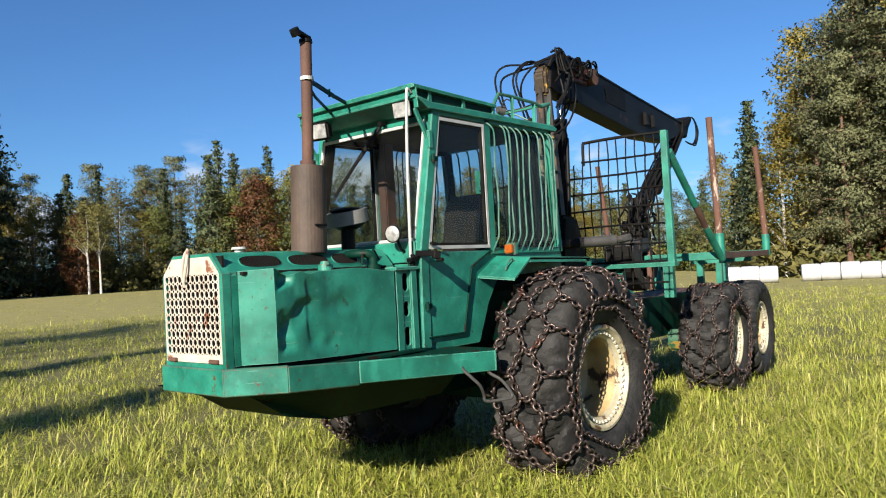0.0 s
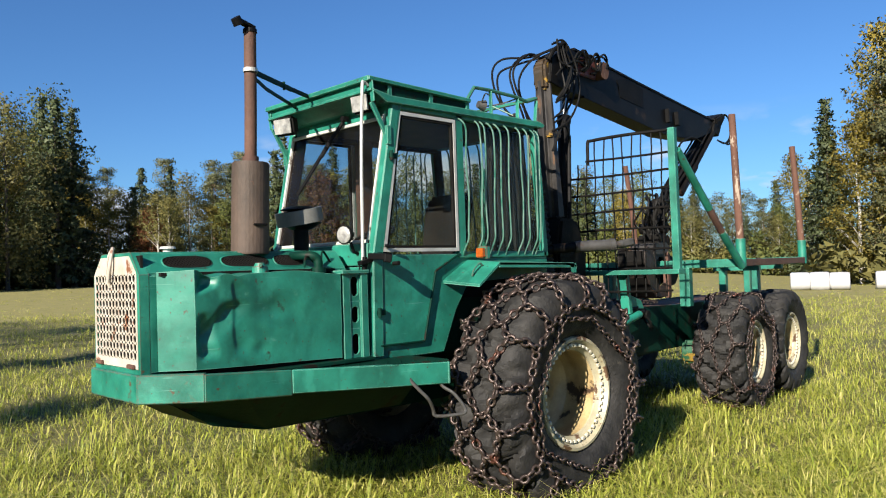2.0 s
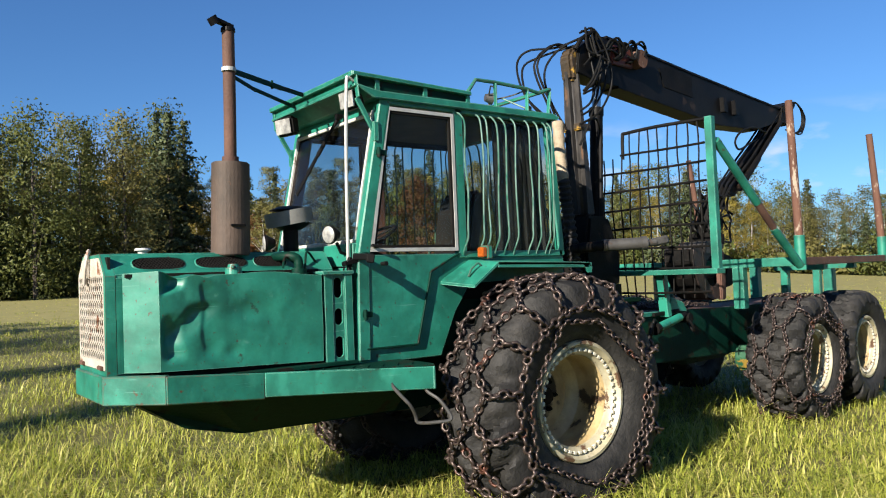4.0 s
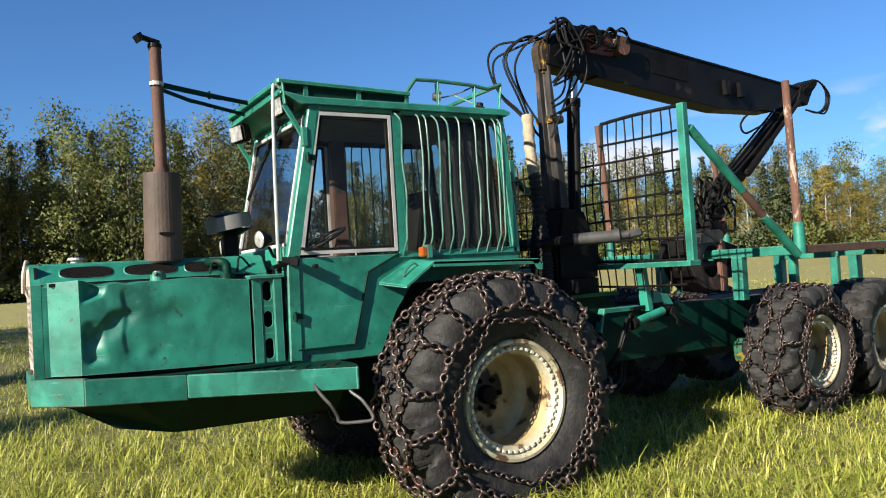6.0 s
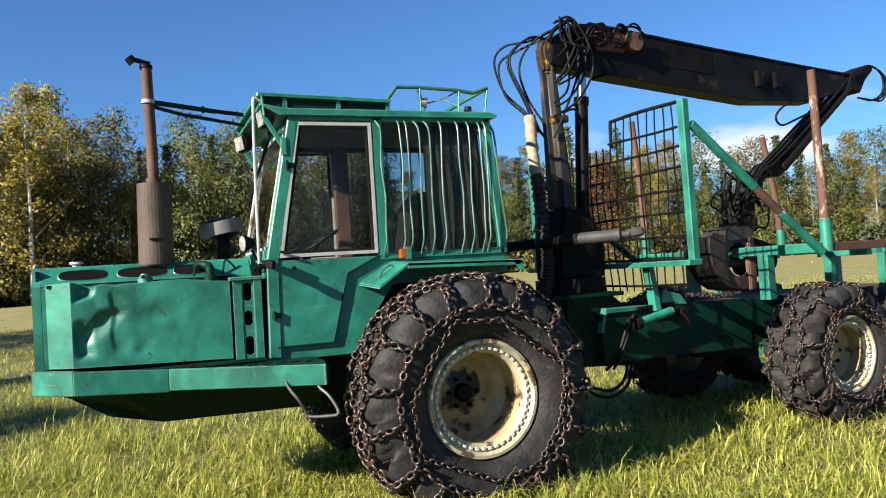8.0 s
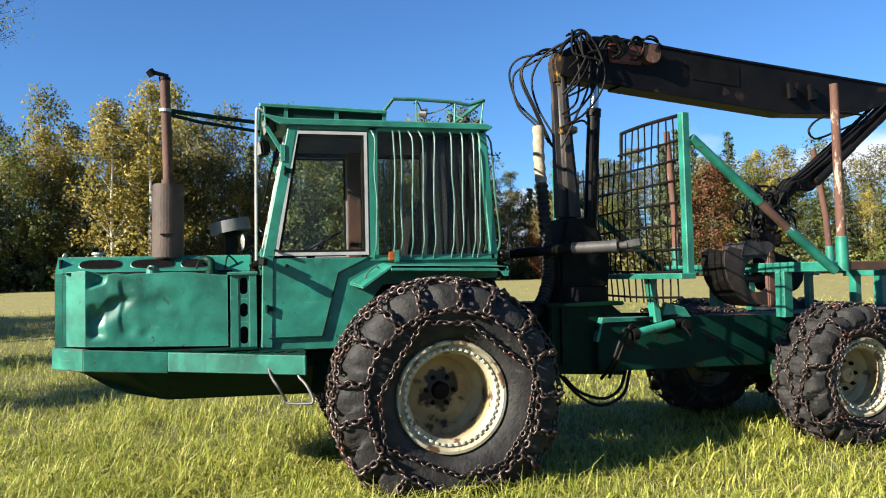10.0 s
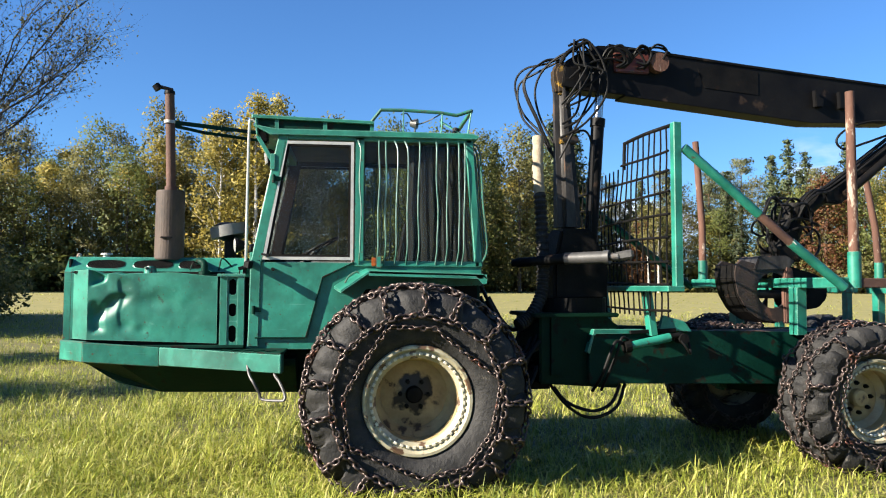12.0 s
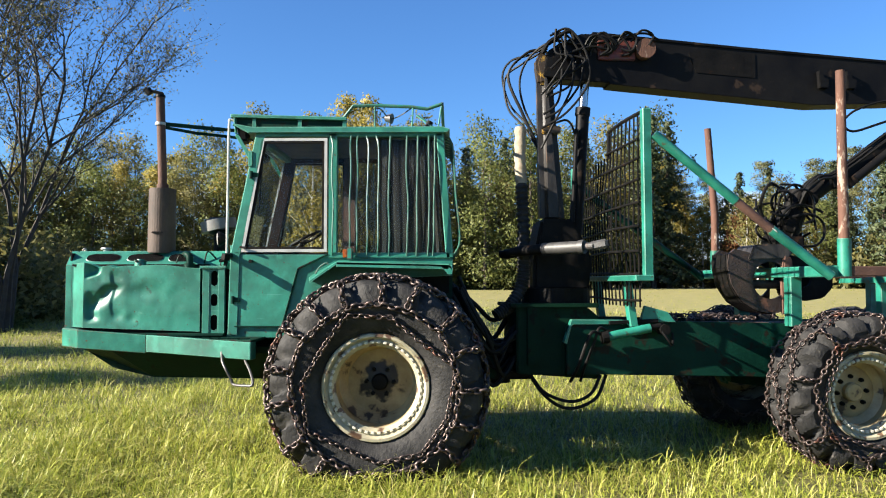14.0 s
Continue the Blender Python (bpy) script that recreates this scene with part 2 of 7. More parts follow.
STAKE = surface("peeling_brown_rust", (0.066, 0.029, 0.019), (0.105, 0.048, 0.030), 5, 0.85, 0, 0.5, 60, (0.2888, 0.228, 0.1748), 0.60, 12, streak=0.35)
RUBBER = surface("dusty_black_rubber", (0.00836, 0.00836, 0.00836), (0.02736, 0.02584, 0.02432), 6, 0.7, 0, 0.9, 34, (0.057, 0.05092, 0.04256), 0.66, 8, grain=0.2, spec=0.3)
HOSE = surface("black_hydraulic_hose", (0.0040, 0.0040, 0.0040), (0.0095, 0.0090, 0.0085), 8, 0.55, 0, 0.1, 80, spec=0.15)
CHAIN = surface("rusty_chain_steel", (0.042, 0.031, 0.028), (0.092, 0.068, 0.060), 9, 0.42, 0.6, 0.2, 90, (0.0988, 0.0418, 0.02888), 0.60, 5)
RIM = surface("dirty_cream_paint", (0.24, 0.215, 0.135), (0.40, 0.365, 0.26), 4, 0.45, 0, 0.2, 50, (0.09, 0.05, 0.028), 0.55, 9, grain=0.06)
DISC = surface("stained_cream_paint", (0.42, 0.33, 0.17), (0.27, 0.19, 0.09), 5, 0.5, 0, 0.15, 50, (0.0456, 0.0266, 0.01672), 0.58, 5, grain=0.08)
WHITE = surface("rust_stained_white_paint", (0.456, 0.4256, 0.3724), (0.3496, 0.304, 0.2508), 6, 0.5, 0, 0.15, 50, (0.1672, 0.0684, 0.0342), 0.58, 9, grain=0.05)
RIM_BOLT = surface("pale_cream_bolt_paint", (0.42, 0.39, 0.30), (0.52, 0.49, 0.40), 6, 0.4, 0, 0.1, 60, (0.10, 0.06, 0.035), 0.62, 14)
BOGIE_CAP = surface("scraped_green_and_yellow_paint", (0.006, 0.05, 0.025), (0.010, 0.07, 0.032), 5, 0.5, 0, 0.2, 50, (0.20, 0.125, 0.02), 0.54, 7)
# the green paint darkened to hold the shade under bonnet and pedestal
BELLY = surface("shade_dark_green_paint", (0.0010, 0.0125, 0.0065), (0.0020, 0.020, 0.010), 3, 0.6, 0, 0.25, 40, (0.005, 0.006, 0.004), 0.58, 6, spec=0.1)
CURTAIN = surface("dusty_grey_curtain", (0.016, 0.017, 0.017), (0.030, 0.031, 0.031), 5, 0.95, 0, 0.2, 70, streak=0.3, spec=0.05)
TRIM = surface("weathered_white_rubber", (0.46, 0.46, 0.43), (0.36, 0.36, 0.33), 8, 0.5, 0.0, 0.1, 60, (0.12, 0.10, 0.08), 0.62, 9)
ALU = surface("dull_aluminium", (0.30, 0.30, 0.29), (0.42, 0.42, 0.40), 8, 0.40, 0.15, 0.1, 90)
STEEL = surface("bright_steel_rod", (0.38, 0.38, 0.38), (0.456, 0.456, 0.456), 8, 0.2, 1.0, 0.05, 90)
CLOTH = surface("canvas_wrap", (0.22, 0.175, 0.115), (0.34, 0.28, 0.20), 12, 0.85, 0, 0.5, 60)
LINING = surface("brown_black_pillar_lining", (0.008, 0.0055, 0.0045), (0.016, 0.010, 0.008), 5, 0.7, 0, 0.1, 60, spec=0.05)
# dark lining colour; it also fills panel gaps and hollows in place of shade
DARK = surface("dark_lining_and_gap_fill", (0.007, 0.0066, 0.0062), (0.013, 0.012, 0.011), 5, 0.8, 0, 0.1, 60, spec=0.05)
BEIGE = surface("soiled_beige_lining", (0.095, 0.074, 0.044), (0.135, 0.108, 0.066), 4, 0.85, 0, 0.1, 60, spec=0.1)
SEATCLOTH = surface("grey_seat_cloth", (0.010, 0.010, 0.010), (0.055, 0.053, 0.050), 6, 0.9, 0, 0.2, 90, spec=0.05)
PLASTIC = surface("sun_faded_grey_plastic", (0.10, 0.10, 0.095), (0.15, 0.15, 0.14), 6, 0.5, 0, 0.1, 60)
ORANGE = surface("orange_lens", (0.20, 0.045, 0.006), (0.32, 0.075, 0.010), 30, 0.25, 0, 0.05, 60)
LENS = surface("clear_lamp_lens", (0.20, 0.20, 0.195), (0.42, 0.42, 0.40), 16, 0.12, 0.2, 0.4, 80)
RED = surface("faded_red_paint", (0.1216, 0.01672, 0.01368), (0.076, 0.0228, 0.0152), 5, 0.55, 0, 0.2, 50, (0.076, 0.038, 0.0228), 0.58, 8)
YELLOW = surface("scraped_yellow_paint", (0.0228, 0.01672, 0.00912), (0.0456, 0.0266, 0.0114), 5, 0.5, 0, 0.2, 50, (0.3192, 0.1824, 0.0228), 0.55, 8)
GLASS = pane_glass("cab_glass", (0.90, 0.92, 0.90), 0.002)
GLASS_FRONT = pane_glass("windscreen_glass", (0.76, 0.80, 0.80), 0.005)
GLASS_DUSTY = pane_glass("dusty_cab_glass", (0.80, 0.83, 0.81), 0.006)
BARK = surface("grey_brown_bark", (0.0456, 0.0342, 0.0266), (0.076, 0.0608, 0.0494), 3, 0.9, 0, 0.5, 20)
DARKBARK = surface("dark_willow_bark", (0.022, 0.019, 0.016), (0.045, 0.04, 0.034), 3, 0.9, 0, 0.5, 20)
PINEBARK = surface("orange_pine_bark", (0.1292, 0.0646, 0.0342), (0.0836, 0.0532, 0.038), 2, 0.9, 0, 0.5, 20)
BIRCHBARK = surface("white_birch_bark", (0.418, 0.4028, 0.3724), (0.342, 0.3192, 0.2888), 2, 0.8, 0, 0.3, 15, (0.038, 0.0342, 0.0304), 0.6, 4, streak=3)
SPRUCE_LEAF = leafage("spruce_needles", [(0.030, 0.042, 0.020), (0.055, 0.072, 0.030), (0.085, 0.102, 0.042)], through=0.2)
PINE_LEAF = leafage("pine_needles", [(0.085, 0.094, 0.046), (0.135, 0.145, 0.070), (0.185, 0.190, 0.090)], through=0.40)
GREEN_LEAF = leafage("green_leaves", [(0.070, 0.088, 0.024), (0.118, 0.138, 0.038), (0.170, 0.180, 0.050)])
YELLOW_LEAF = leafage("yellowing_birch_leaves", [(0.145, 0.130, 0.030), (0.24, 0.195, 0.042), (0.34, 0.265, 0.052)])
OLIVE_LEAF = leafage("olive_leaves", [(0.095, 0.092, 0.032), (0.150, 0.140, 0.048), (0.210, 0.188, 0.062)])
WILLOW_LEAF = leafage("dark_willow_leaves", [(0.030, 0.034, 0.014), (0.060, 0.062, 0.024), (0.110, 0.100, 0.036)], through=0.25)
RED_LEAF = leafage("red_autumn_leaves", [(0.08208, 0.03648, 0.01642), (0.1459, 0.05472, 0.02736), (0.1915, 0.1003, 0.03192)])
GRASS = leafage("grass_blades", [(0.105, 0.138, 0.020), (0.210, 0.244, 0.034), (0.305, 0.325, 0.052), (0.355, 0.358, 0.074), (0.45, 0.40, 0.150)], 0.45, 0.30)
FIELD = surface("meadow_ground", (0.068, 0.068, 0.017), (0.108, 0.094, 0.026), 0.5, 0.9, 0, 0.8, 9, (0.076, 0.0836, 0.0228), 0.60, 0.8, grain=0.25)


def mown_far_field(m):
    """The long grass gives way to pale mown stubble some way off the forwarder."""
    n, l = m.node_tree.nodes, m.node_tree.links
    b = n["Principled BSDF"]
    was = b.inputs["Base Color"].links[0].from_socket
    co, gap, wob = n.new("ShaderNodeTexCoord"), n.new("ShaderNodeVectorMath"), n.new("ShaderNodeTexNoise")
    gap.operation = "DISTANCE"
    gap.inputs[1].default_value = (5.0, 4.0, 0.0)
    wob.inputs["Scale"].default_value, wob.inputs["Detail"].default_value = 0.12, 6
    l.new(co.outputs["Object"], gap.inputs[0])
    l.new(co.outputs["Object"], wob.inputs["Vector"])
    add = n.new("ShaderNodeMath")
    add.operation = "MULTIPLY_ADD"
    add.inputs[1].default_value = 22.0
    l.new(wob.outputs["Fac"], add.inputs[0])
    l.new(gap.outputs["Value"], add.inputs[2])
    fade = n.new("ShaderNodeMapRange")
    fade.inputs["From Min"].default_value, fade.inputs["From Max"].default_value = 22, 44
    l.new(add.outputs[0], fade.inputs["Value"])
    tone = n.new("ShaderNodeTexNoise")
    tone.inputs["Scale"].default_value, tone.inputs["Detail"].default_value = 1.1, 14
    tone.inputs["Roughness"].default_value = 0.8
    l.new(co.outputs["Object"], tone.inputs["Vector"])
    pale = n.new("ShaderNodeValToRGB")
    pale.color_ramp.elements[0].position, pale.color_ramp.elements[1].position = 0.3, 0.7
    pale.color_ramp.elements[0].color, pale.color_ramp.elements[1].color = (0.120, 0.118, 0.028, 1), (0.275, 0.235, 0.078, 1)
    l.new(tone.outputs["Fac"], pale.inputs[0])
    mx = n.new("ShaderNodeMix")
    mx.data_type = "RGBA"
    l.new(fade.outputs[0], mx.inputs[0])
    l.new(was, mx.inputs[6])
    l.new(pale.outputs[0], mx.inputs[7])
    l.new(mx.outputs[2], b.inputs["Base Color"])


mown_far_field(FIELD)


def hub_grease(m, radius):
    """Dark grease flung out round a wheel's hub, with a ragged edge."""
    n, l = m.node_tree.nodes, m.node_tree.links
    b = n["Principled BSDF"]
    was = b.inputs["Base Color"].links[0].from_socket
    co, flat, dist, rag = n.new("ShaderNodeTexCoord"), n.new("ShaderNodeVectorMath"), n.new("ShaderNodeVectorMath"), n.new("ShaderNodeTexNoise")
    flat.operation, dist.operation = "MULTIPLY", "LENGTH"
    flat.inputs[1].default_value = (1, 0, 1)
    rag.inputs["Scale"].default_value, rag.inputs["Detail"].default_value = 9, 6
    l.new(co.outputs["Object"], flat.inputs[0])
    l.new(flat.outputs[0], dist.inputs[0])
    l.new(co.outputs["Object"], rag.inputs["Vector"])
    add = n.new("ShaderNodeMath")
    add.operation = "MULTIPLY_ADD"
    add.inputs[1].default_value = -0.32
    l.new(rag.outputs["Fac"], add.inputs[0])
    l.new(dist.outputs["Value"], add.inputs[2])
    edge = n.new("ShaderNodeMapRange")
    edge.inputs["From Min"].default_value, edge.inputs["From Max"].default_value = radius - 0.16, radius - 0.20
    l.new(add.outputs[0], edge.inputs["Value"])
    mx = n.new("ShaderNodeMix")
    mx.data_type = "RGBA"
    mx.inputs[7].default_value = (0.014, 0.010, 0.008, 1)
    l.new(edge.outputs[0], mx.inputs[0])
    l.new(was, mx.inputs[6])
    l.new(mx.outputs[2], b.inputs["Base Color"])


hub_grease(DISC, 0.185)
DISC_REAR = surface("faded_cream_paint", (0.40, 0.32, 0.17), (0.27, 0.19, 0.09), 5, 0.5, 0, 0.15, 50, (0.05, 0.03, 0.02), 0.60, 6, grain=0.08)
BALE = surface("white_bale_wrap", (0.456, 0.456, 0.4636), (0.38, 0.38, 0.3952), 2, 0.35, 0, 0.3, 8, grain=0.04)


# ---- building helpers ----
def part(name, bm, material, parent, label="", m=None, smooth=False):
    """Links a bmesh, given in world metres (or in the frame m), as one mesh object under a thing or part."""
    top = parent
    while top and top.parent:
        top = top.parent
    into = top.matrix_basis.inverted() if top else Matrix()
    bm.transform(into @ m if m else into)
    bmesh.ops.recalc_face_normals(bm, faces=bm.faces)
    me = bpy.data.meshes.new(name)
    bm.to_mesh(me)
    bm.free()
    me.materials.append(material)
    if smooth:
        for p in me.polygons:
            p.use_smooth = True
        me.set_sharp_from_angle(angle=radians(38))
    ob = new(name, me)
    ob.parent = parent
    return tagged(ob, label)


def thing(name, place, label, category, group="", kind=""):
    ob = new(name)
    ob.matrix_basis = place
    return tagged(ob, label, category, group, kind)


def box(bm, x0, x1, y0, y1, z0, z1, bevel=0.0):
    got = bmesh.ops.create_cube(bm, size=1, matrix=Matrix.Translation(((x0 + x1) / 2, (y0 + y1) / 2, (z0 + z1) / 2)) @ Matrix.Diagonal((abs(x1 - x0), abs(y1 - y0), abs(z1 - z0), 1)))
    if bevel:
        bmesh.ops.bevel(bm, geom=list({e for v in got["verts"] for e in v.link_edges}), offset=bevel, segments=2, affect="EDGES")
    return bm


def axis_frame(p, q, up=(0, 0, 1)):
    p, q = Vector(p), Vector(q)
    d = (q - p).normalized()
    side = Vector(up).cross(d)
    if side.length < 1e-4:
        side = Vector((1, 0, 0)).cross(d)
    side.normalize()
    return Matrix((side, d.cross(side), d)).transposed().to_4x4(), (q - p).length


def bar(bm, p, q, w, h, bevel=0.004, up=(0, 0, 1)):
    """A square bar from p to q, w wide (level) and h high."""
    rot, length = axis_frame(p, q, up)
    got = bmesh.ops.create_cube(bm, size=1, matrix=Matrix.Translation((Vector(p) + Vector(q)) / 2) @ rot @ Matrix.Diagonal((w, h, length, 1)))
    if bevel:
        bmesh.ops.bevel(bm, geom=list({e for v in got["verts"] for e in v.link_edges}), offset=bevel, segments=1, affect="EDGES")
    return bm


def rod(bm, p, q, r, r2=None, n=16):
    rot, length = axis_frame(p, q)
    bmesh.ops.create_cone(bm, cap_ends=True, segments=n, radius1=r, radius2=r if r2 is None else r2, depth=length, matrix=Matrix.Translation((Vector(p) + Vector(q)) / 2) @ rot)
    return bm


def smooth_path(pts, steps=6):
    """Catmull-Rom through the points."""
    pts = [Vector(p) for p in pts]
    pts = [2 * pts[0] - pts[1], *pts, 2 * pts[-1] - pts[-2]]
    out = []
    for a, b, c, d in zip(pts, pts[1:], pts[2:], pts[3:]):
        for i in range(steps):
            t = i / steps
            out.append(0.5 * (2 * b + (c - a) * t + (2 * a - 5 * b + 4 * c - d) * t * t + (3 * b - a - 3 * c + d) * t ** 3))
    return out + [pts[-2]]


def tube(bm, pts, r, n=8, closed=False):
    """A tube of radius r (or a list of radii) along the points."""
    pts = [Vector(p) for p in pts]
    rings = []
    side = None
    for i, p in enumerate(pts):
        d = (pts[(i + 1) % len(pts)] - pts[i - 1]) if closed else (pts[min(i + 1, len(pts) - 1)] - pts[max(i - 1, 0)])
        d.normalize()
        if side is None:
            side = d.orthogonal()
        side = (side - d * side.dot(d)).normalized()
        up = d.cross(side)
        rr = r[i] if isinstance(r, (list, tuple)) else r
        rings.append([bm.verts.new(p + rr * (math.cos(2 * math.pi * k / n) * side + math.sin(2 * math.pi * k / n) * up)) for k in range(n)])
    for i in range(len(rings) - (0 if closed else 1)):
        a, b = rings[i], rings[(i + 1) % len(rings)]
        for k in range(n):
            bm.faces.new((a[k], a[(k + 1) % n], b[(k + 1) % n], b[k]))
    if not closed:
        bm.faces.new(rings[0])
        bm.faces.new(rings[-1])
    return bm


def prism(bm, outline, axis, a, b, bevel=0.0):
    """An outline (two coordinates in the plane across axis) drawn out from a to b."""
    def at(u, v, w):
        return {"x": (w, u, v), "y": (u, w, v), "z": (u, v, w)}[axis]
    lo = [bm.verts.new(at(u, v, a)) for u, v in outline]
    hi = [bm.verts.new(at(u, v, b)) for u, v in outline]
    made = [bm.faces.new(lo), bm.faces.new(hi)]
    for i in range(len(lo)):
        j = (i + 1) % len(lo)
        made.append(bm.faces.new((lo[i], lo[j], hi[j], hi[i])))
    if bevel:
        bmesh.ops.recalc_face_normals(bm, faces=made)
        bmesh.ops.bevel(bm, geom=list({e for f in made for e in f.edges}), offset=bevel, segments=2, affect="EDGES")
    return bm


def lathe(bm, profile, n=48, close=False):
    """A profile of (radius, y) turned about the y axis."""
    rings = [[bm.verts.new((r * math.cos(2 * math.pi * k / n), y, r * math.sin(2 * math.pi * k / n))) for k in range(n)] for r, y in profile]
    for a, b in zip(rings, rings[1:]):
        for k in range(n):
            bm.faces.new((a[k], a[(k + 1) % n], b[(k + 1) % n], b[k]))
    if close:
        bm.faces.new(rings[0])
        bm.faces.new(rings[-1])
    return bm


def holed_frame(bm, outer, inner, axis, a, b):
    """A flat frame between two outlines with the same number of corners."""
    def at(p, w):
        u, v = p
        return {"x": (w, u, v), "y": (u, w, v), "z": (u, v, w)}[axis]
    rows = [[bm.verts.new(at(p, w)) for p in ring] for ring, w in ((outer, a), (outer, b), (inner, b), (inner, a))]
    for r, s in zip(rows, rows[1:] + rows[:1]):
        for i in range(len(r)):
            j = (i + 1) % len(r)
            bm.faces.new((r[i], r[j], s[j], s[i]))
    return bm


def inset(outline, d):
    """The outline drawn in by d (convex outlines)."""
    c = [sum(p[i] for p in outline) / len(outline) for i in (0, 1)]
    out = []
    k = len(outline)
    for i in range(k):
        p0, p1, p2 = (Vector(outline[(i + j) % k]) for j in (-1, 0, 1))
        n1, n2 = Vector((-(p1 - p0).y, (p1 - p0).x)).normalized(), Vector((-(p2 - p1).y, (p2 - p1).x)).normalized()
        if n1.dot(Vector(c) - p1) < 0:
            n1, n2 = -n1, -n2
        s = n1 + n2
        out.append(tuple(p1 + s * (d / max(0.3, s.dot(n1)))))
    return out


B = bmesh.new


# ---- the forwarder ----
PIVOT = Vector((6.7, 4.55, 0))
REAR = Matrix.Translation(PIVOT) @ Matrix.Rotation(radians(5.5), 4, "Z")
machine = thing("forwarder", pose(6.7, 4.55, -0.36), "old green articulated forestry forwarder with chained wheels, parked on grass", "forwarder")


def wheel_kit(R, width, rim_r, dish, hub_r, bolts):
    """Meshes of one wheel about its own centre, axle along y, outer face towards -y: tyre, rim, hub, bolts and chain."""
    h = width / 2
    # tyre with worn bar lugs
    prof = [(rim_r, -h * 0.72), (rim_r + 0.03, -h * 0.86), (rim_r + 0.10, -h * 0.98), (rim_r + 0.20, -h * 1.03), (R * 0.80, -h * 1.04), (R * 0.87, -h * 1.01), (R * 0.925, -h * 0.95), (R * 0.955, -h * 0.84), (R * 0.968, -h * 0.66), (R * 0.972, -h * 0.45), (R * 0.975, -h * 0.22), (R * 0.976, 0.0)]
    prof = prof + [(r, -y) for r, y in prof[-2::-1]]
    n = 234
    lugs = 18
    bm = B()
    rings = []
    for i in range(n):
        a = 2 * math.pi * i / n
        ring = []
        for r, y in prof:
            side = -1 if y < 0 else 1
            phase = (a * lugs / (2 * math.pi) + (0.5 if side > 0 else 0) - 0.9 * (1 - abs(y) / h)) % 1.0
            high = min(1, max(0, (0.40 - abs(phase - 0.5)) / 0.09))
            tread = min(1, max(0, (r / R - 0.74) / 0.14))
            wear = 0.6 + 0.4 * noise.noise(Vector((math.cos(a) * 4, math.sin(a) * 4, y * 5)))
            rr = r + tread * (0.080 * high * (0.75 + 0.25 * wear) - 0.054) + 0.006 * noise.noise(Vector((math.cos(a) * 9, math.sin(a) * 9, y * 12)))
            ring.append(bm.verts.new((rr * math.cos(a), y, rr * math.sin(a))))
        rings.append(ring)
    for i in range(n):
        p, q = rings[i], rings[(i + 1) % n]
        for k in range(len(prof) - 1):
            bm.faces.new((p[k], q[k], q[k + 1], p[k + 1]))
    kit = {"tyre": bm}
    # rim: stepped lips and a deep dished disc
    o = -h * 0.80
    bm = B()
    lathe(bm, [(rim_r + 0.01, h * 0.7), (rim_r + 0.012, o - 0.005), (rim_r + 0.004, o - 0.022), (rim_r - 0.018, o - 0.024), (rim_r - 0.03, o - 0.004), (rim_r - 0.042, o + 0.02), (rim_r - 0.052, o + 0.018), (rim_r - 0.066, o + 0.012), (rim_r - 0.078, o + 0.03), (rim_r - 0.098, o + 0.045), (rim_r - 0.10, o + 0.06)], 72)
    kit["rim"] = bm
    # clamp bolts round the inner lip
    kit["clamp_bolt"] = [(2 * math.pi * k / 44, rim_r - 0.062, o + 0.010) for k in range(44)]
    bm = B()
    lathe(bm, [(rim_r - 0.10, o + 0.06), (rim_r - 0.102, o + dish * 0.45), (rim_r - 0.085, o + dish * 0.5), (rim_r - 0.08, o + dish * 0.8), (rim_r - 0.085, o + dish * 0.82), (rim_r - 0.12, o + dish * 0.86), (rim_r - 0.15, o + dish), (hub_r + 0.09, o + dish - 0.012), (hub_r + 0.05, o + dish - 0.03), (0.0005, o + dish - 0.03)], 56)
    kit["wheel_disc"] = bm
    bm = B()
    f = o + dish - 0.03
    lathe(bm, [(hub_r * 0.62, f), (hub_r * 0.62, f - 0.05), (hub_r * 0.52, f - 0.065), (hub_r * 0.2, f - 0.07), (0.0005, f - 0.07)], 28)
    kit["hub"] = bm
    kit["wheel_nut"] = [(hub_r * 1.02 * math.cos(2 * math.pi * (k + 0.3) / bolts), f, hub_r * 1.02 * math.sin(2 * math.pi * (k + 0.3) / bolts)) for k in range(bolts)]
    return kit


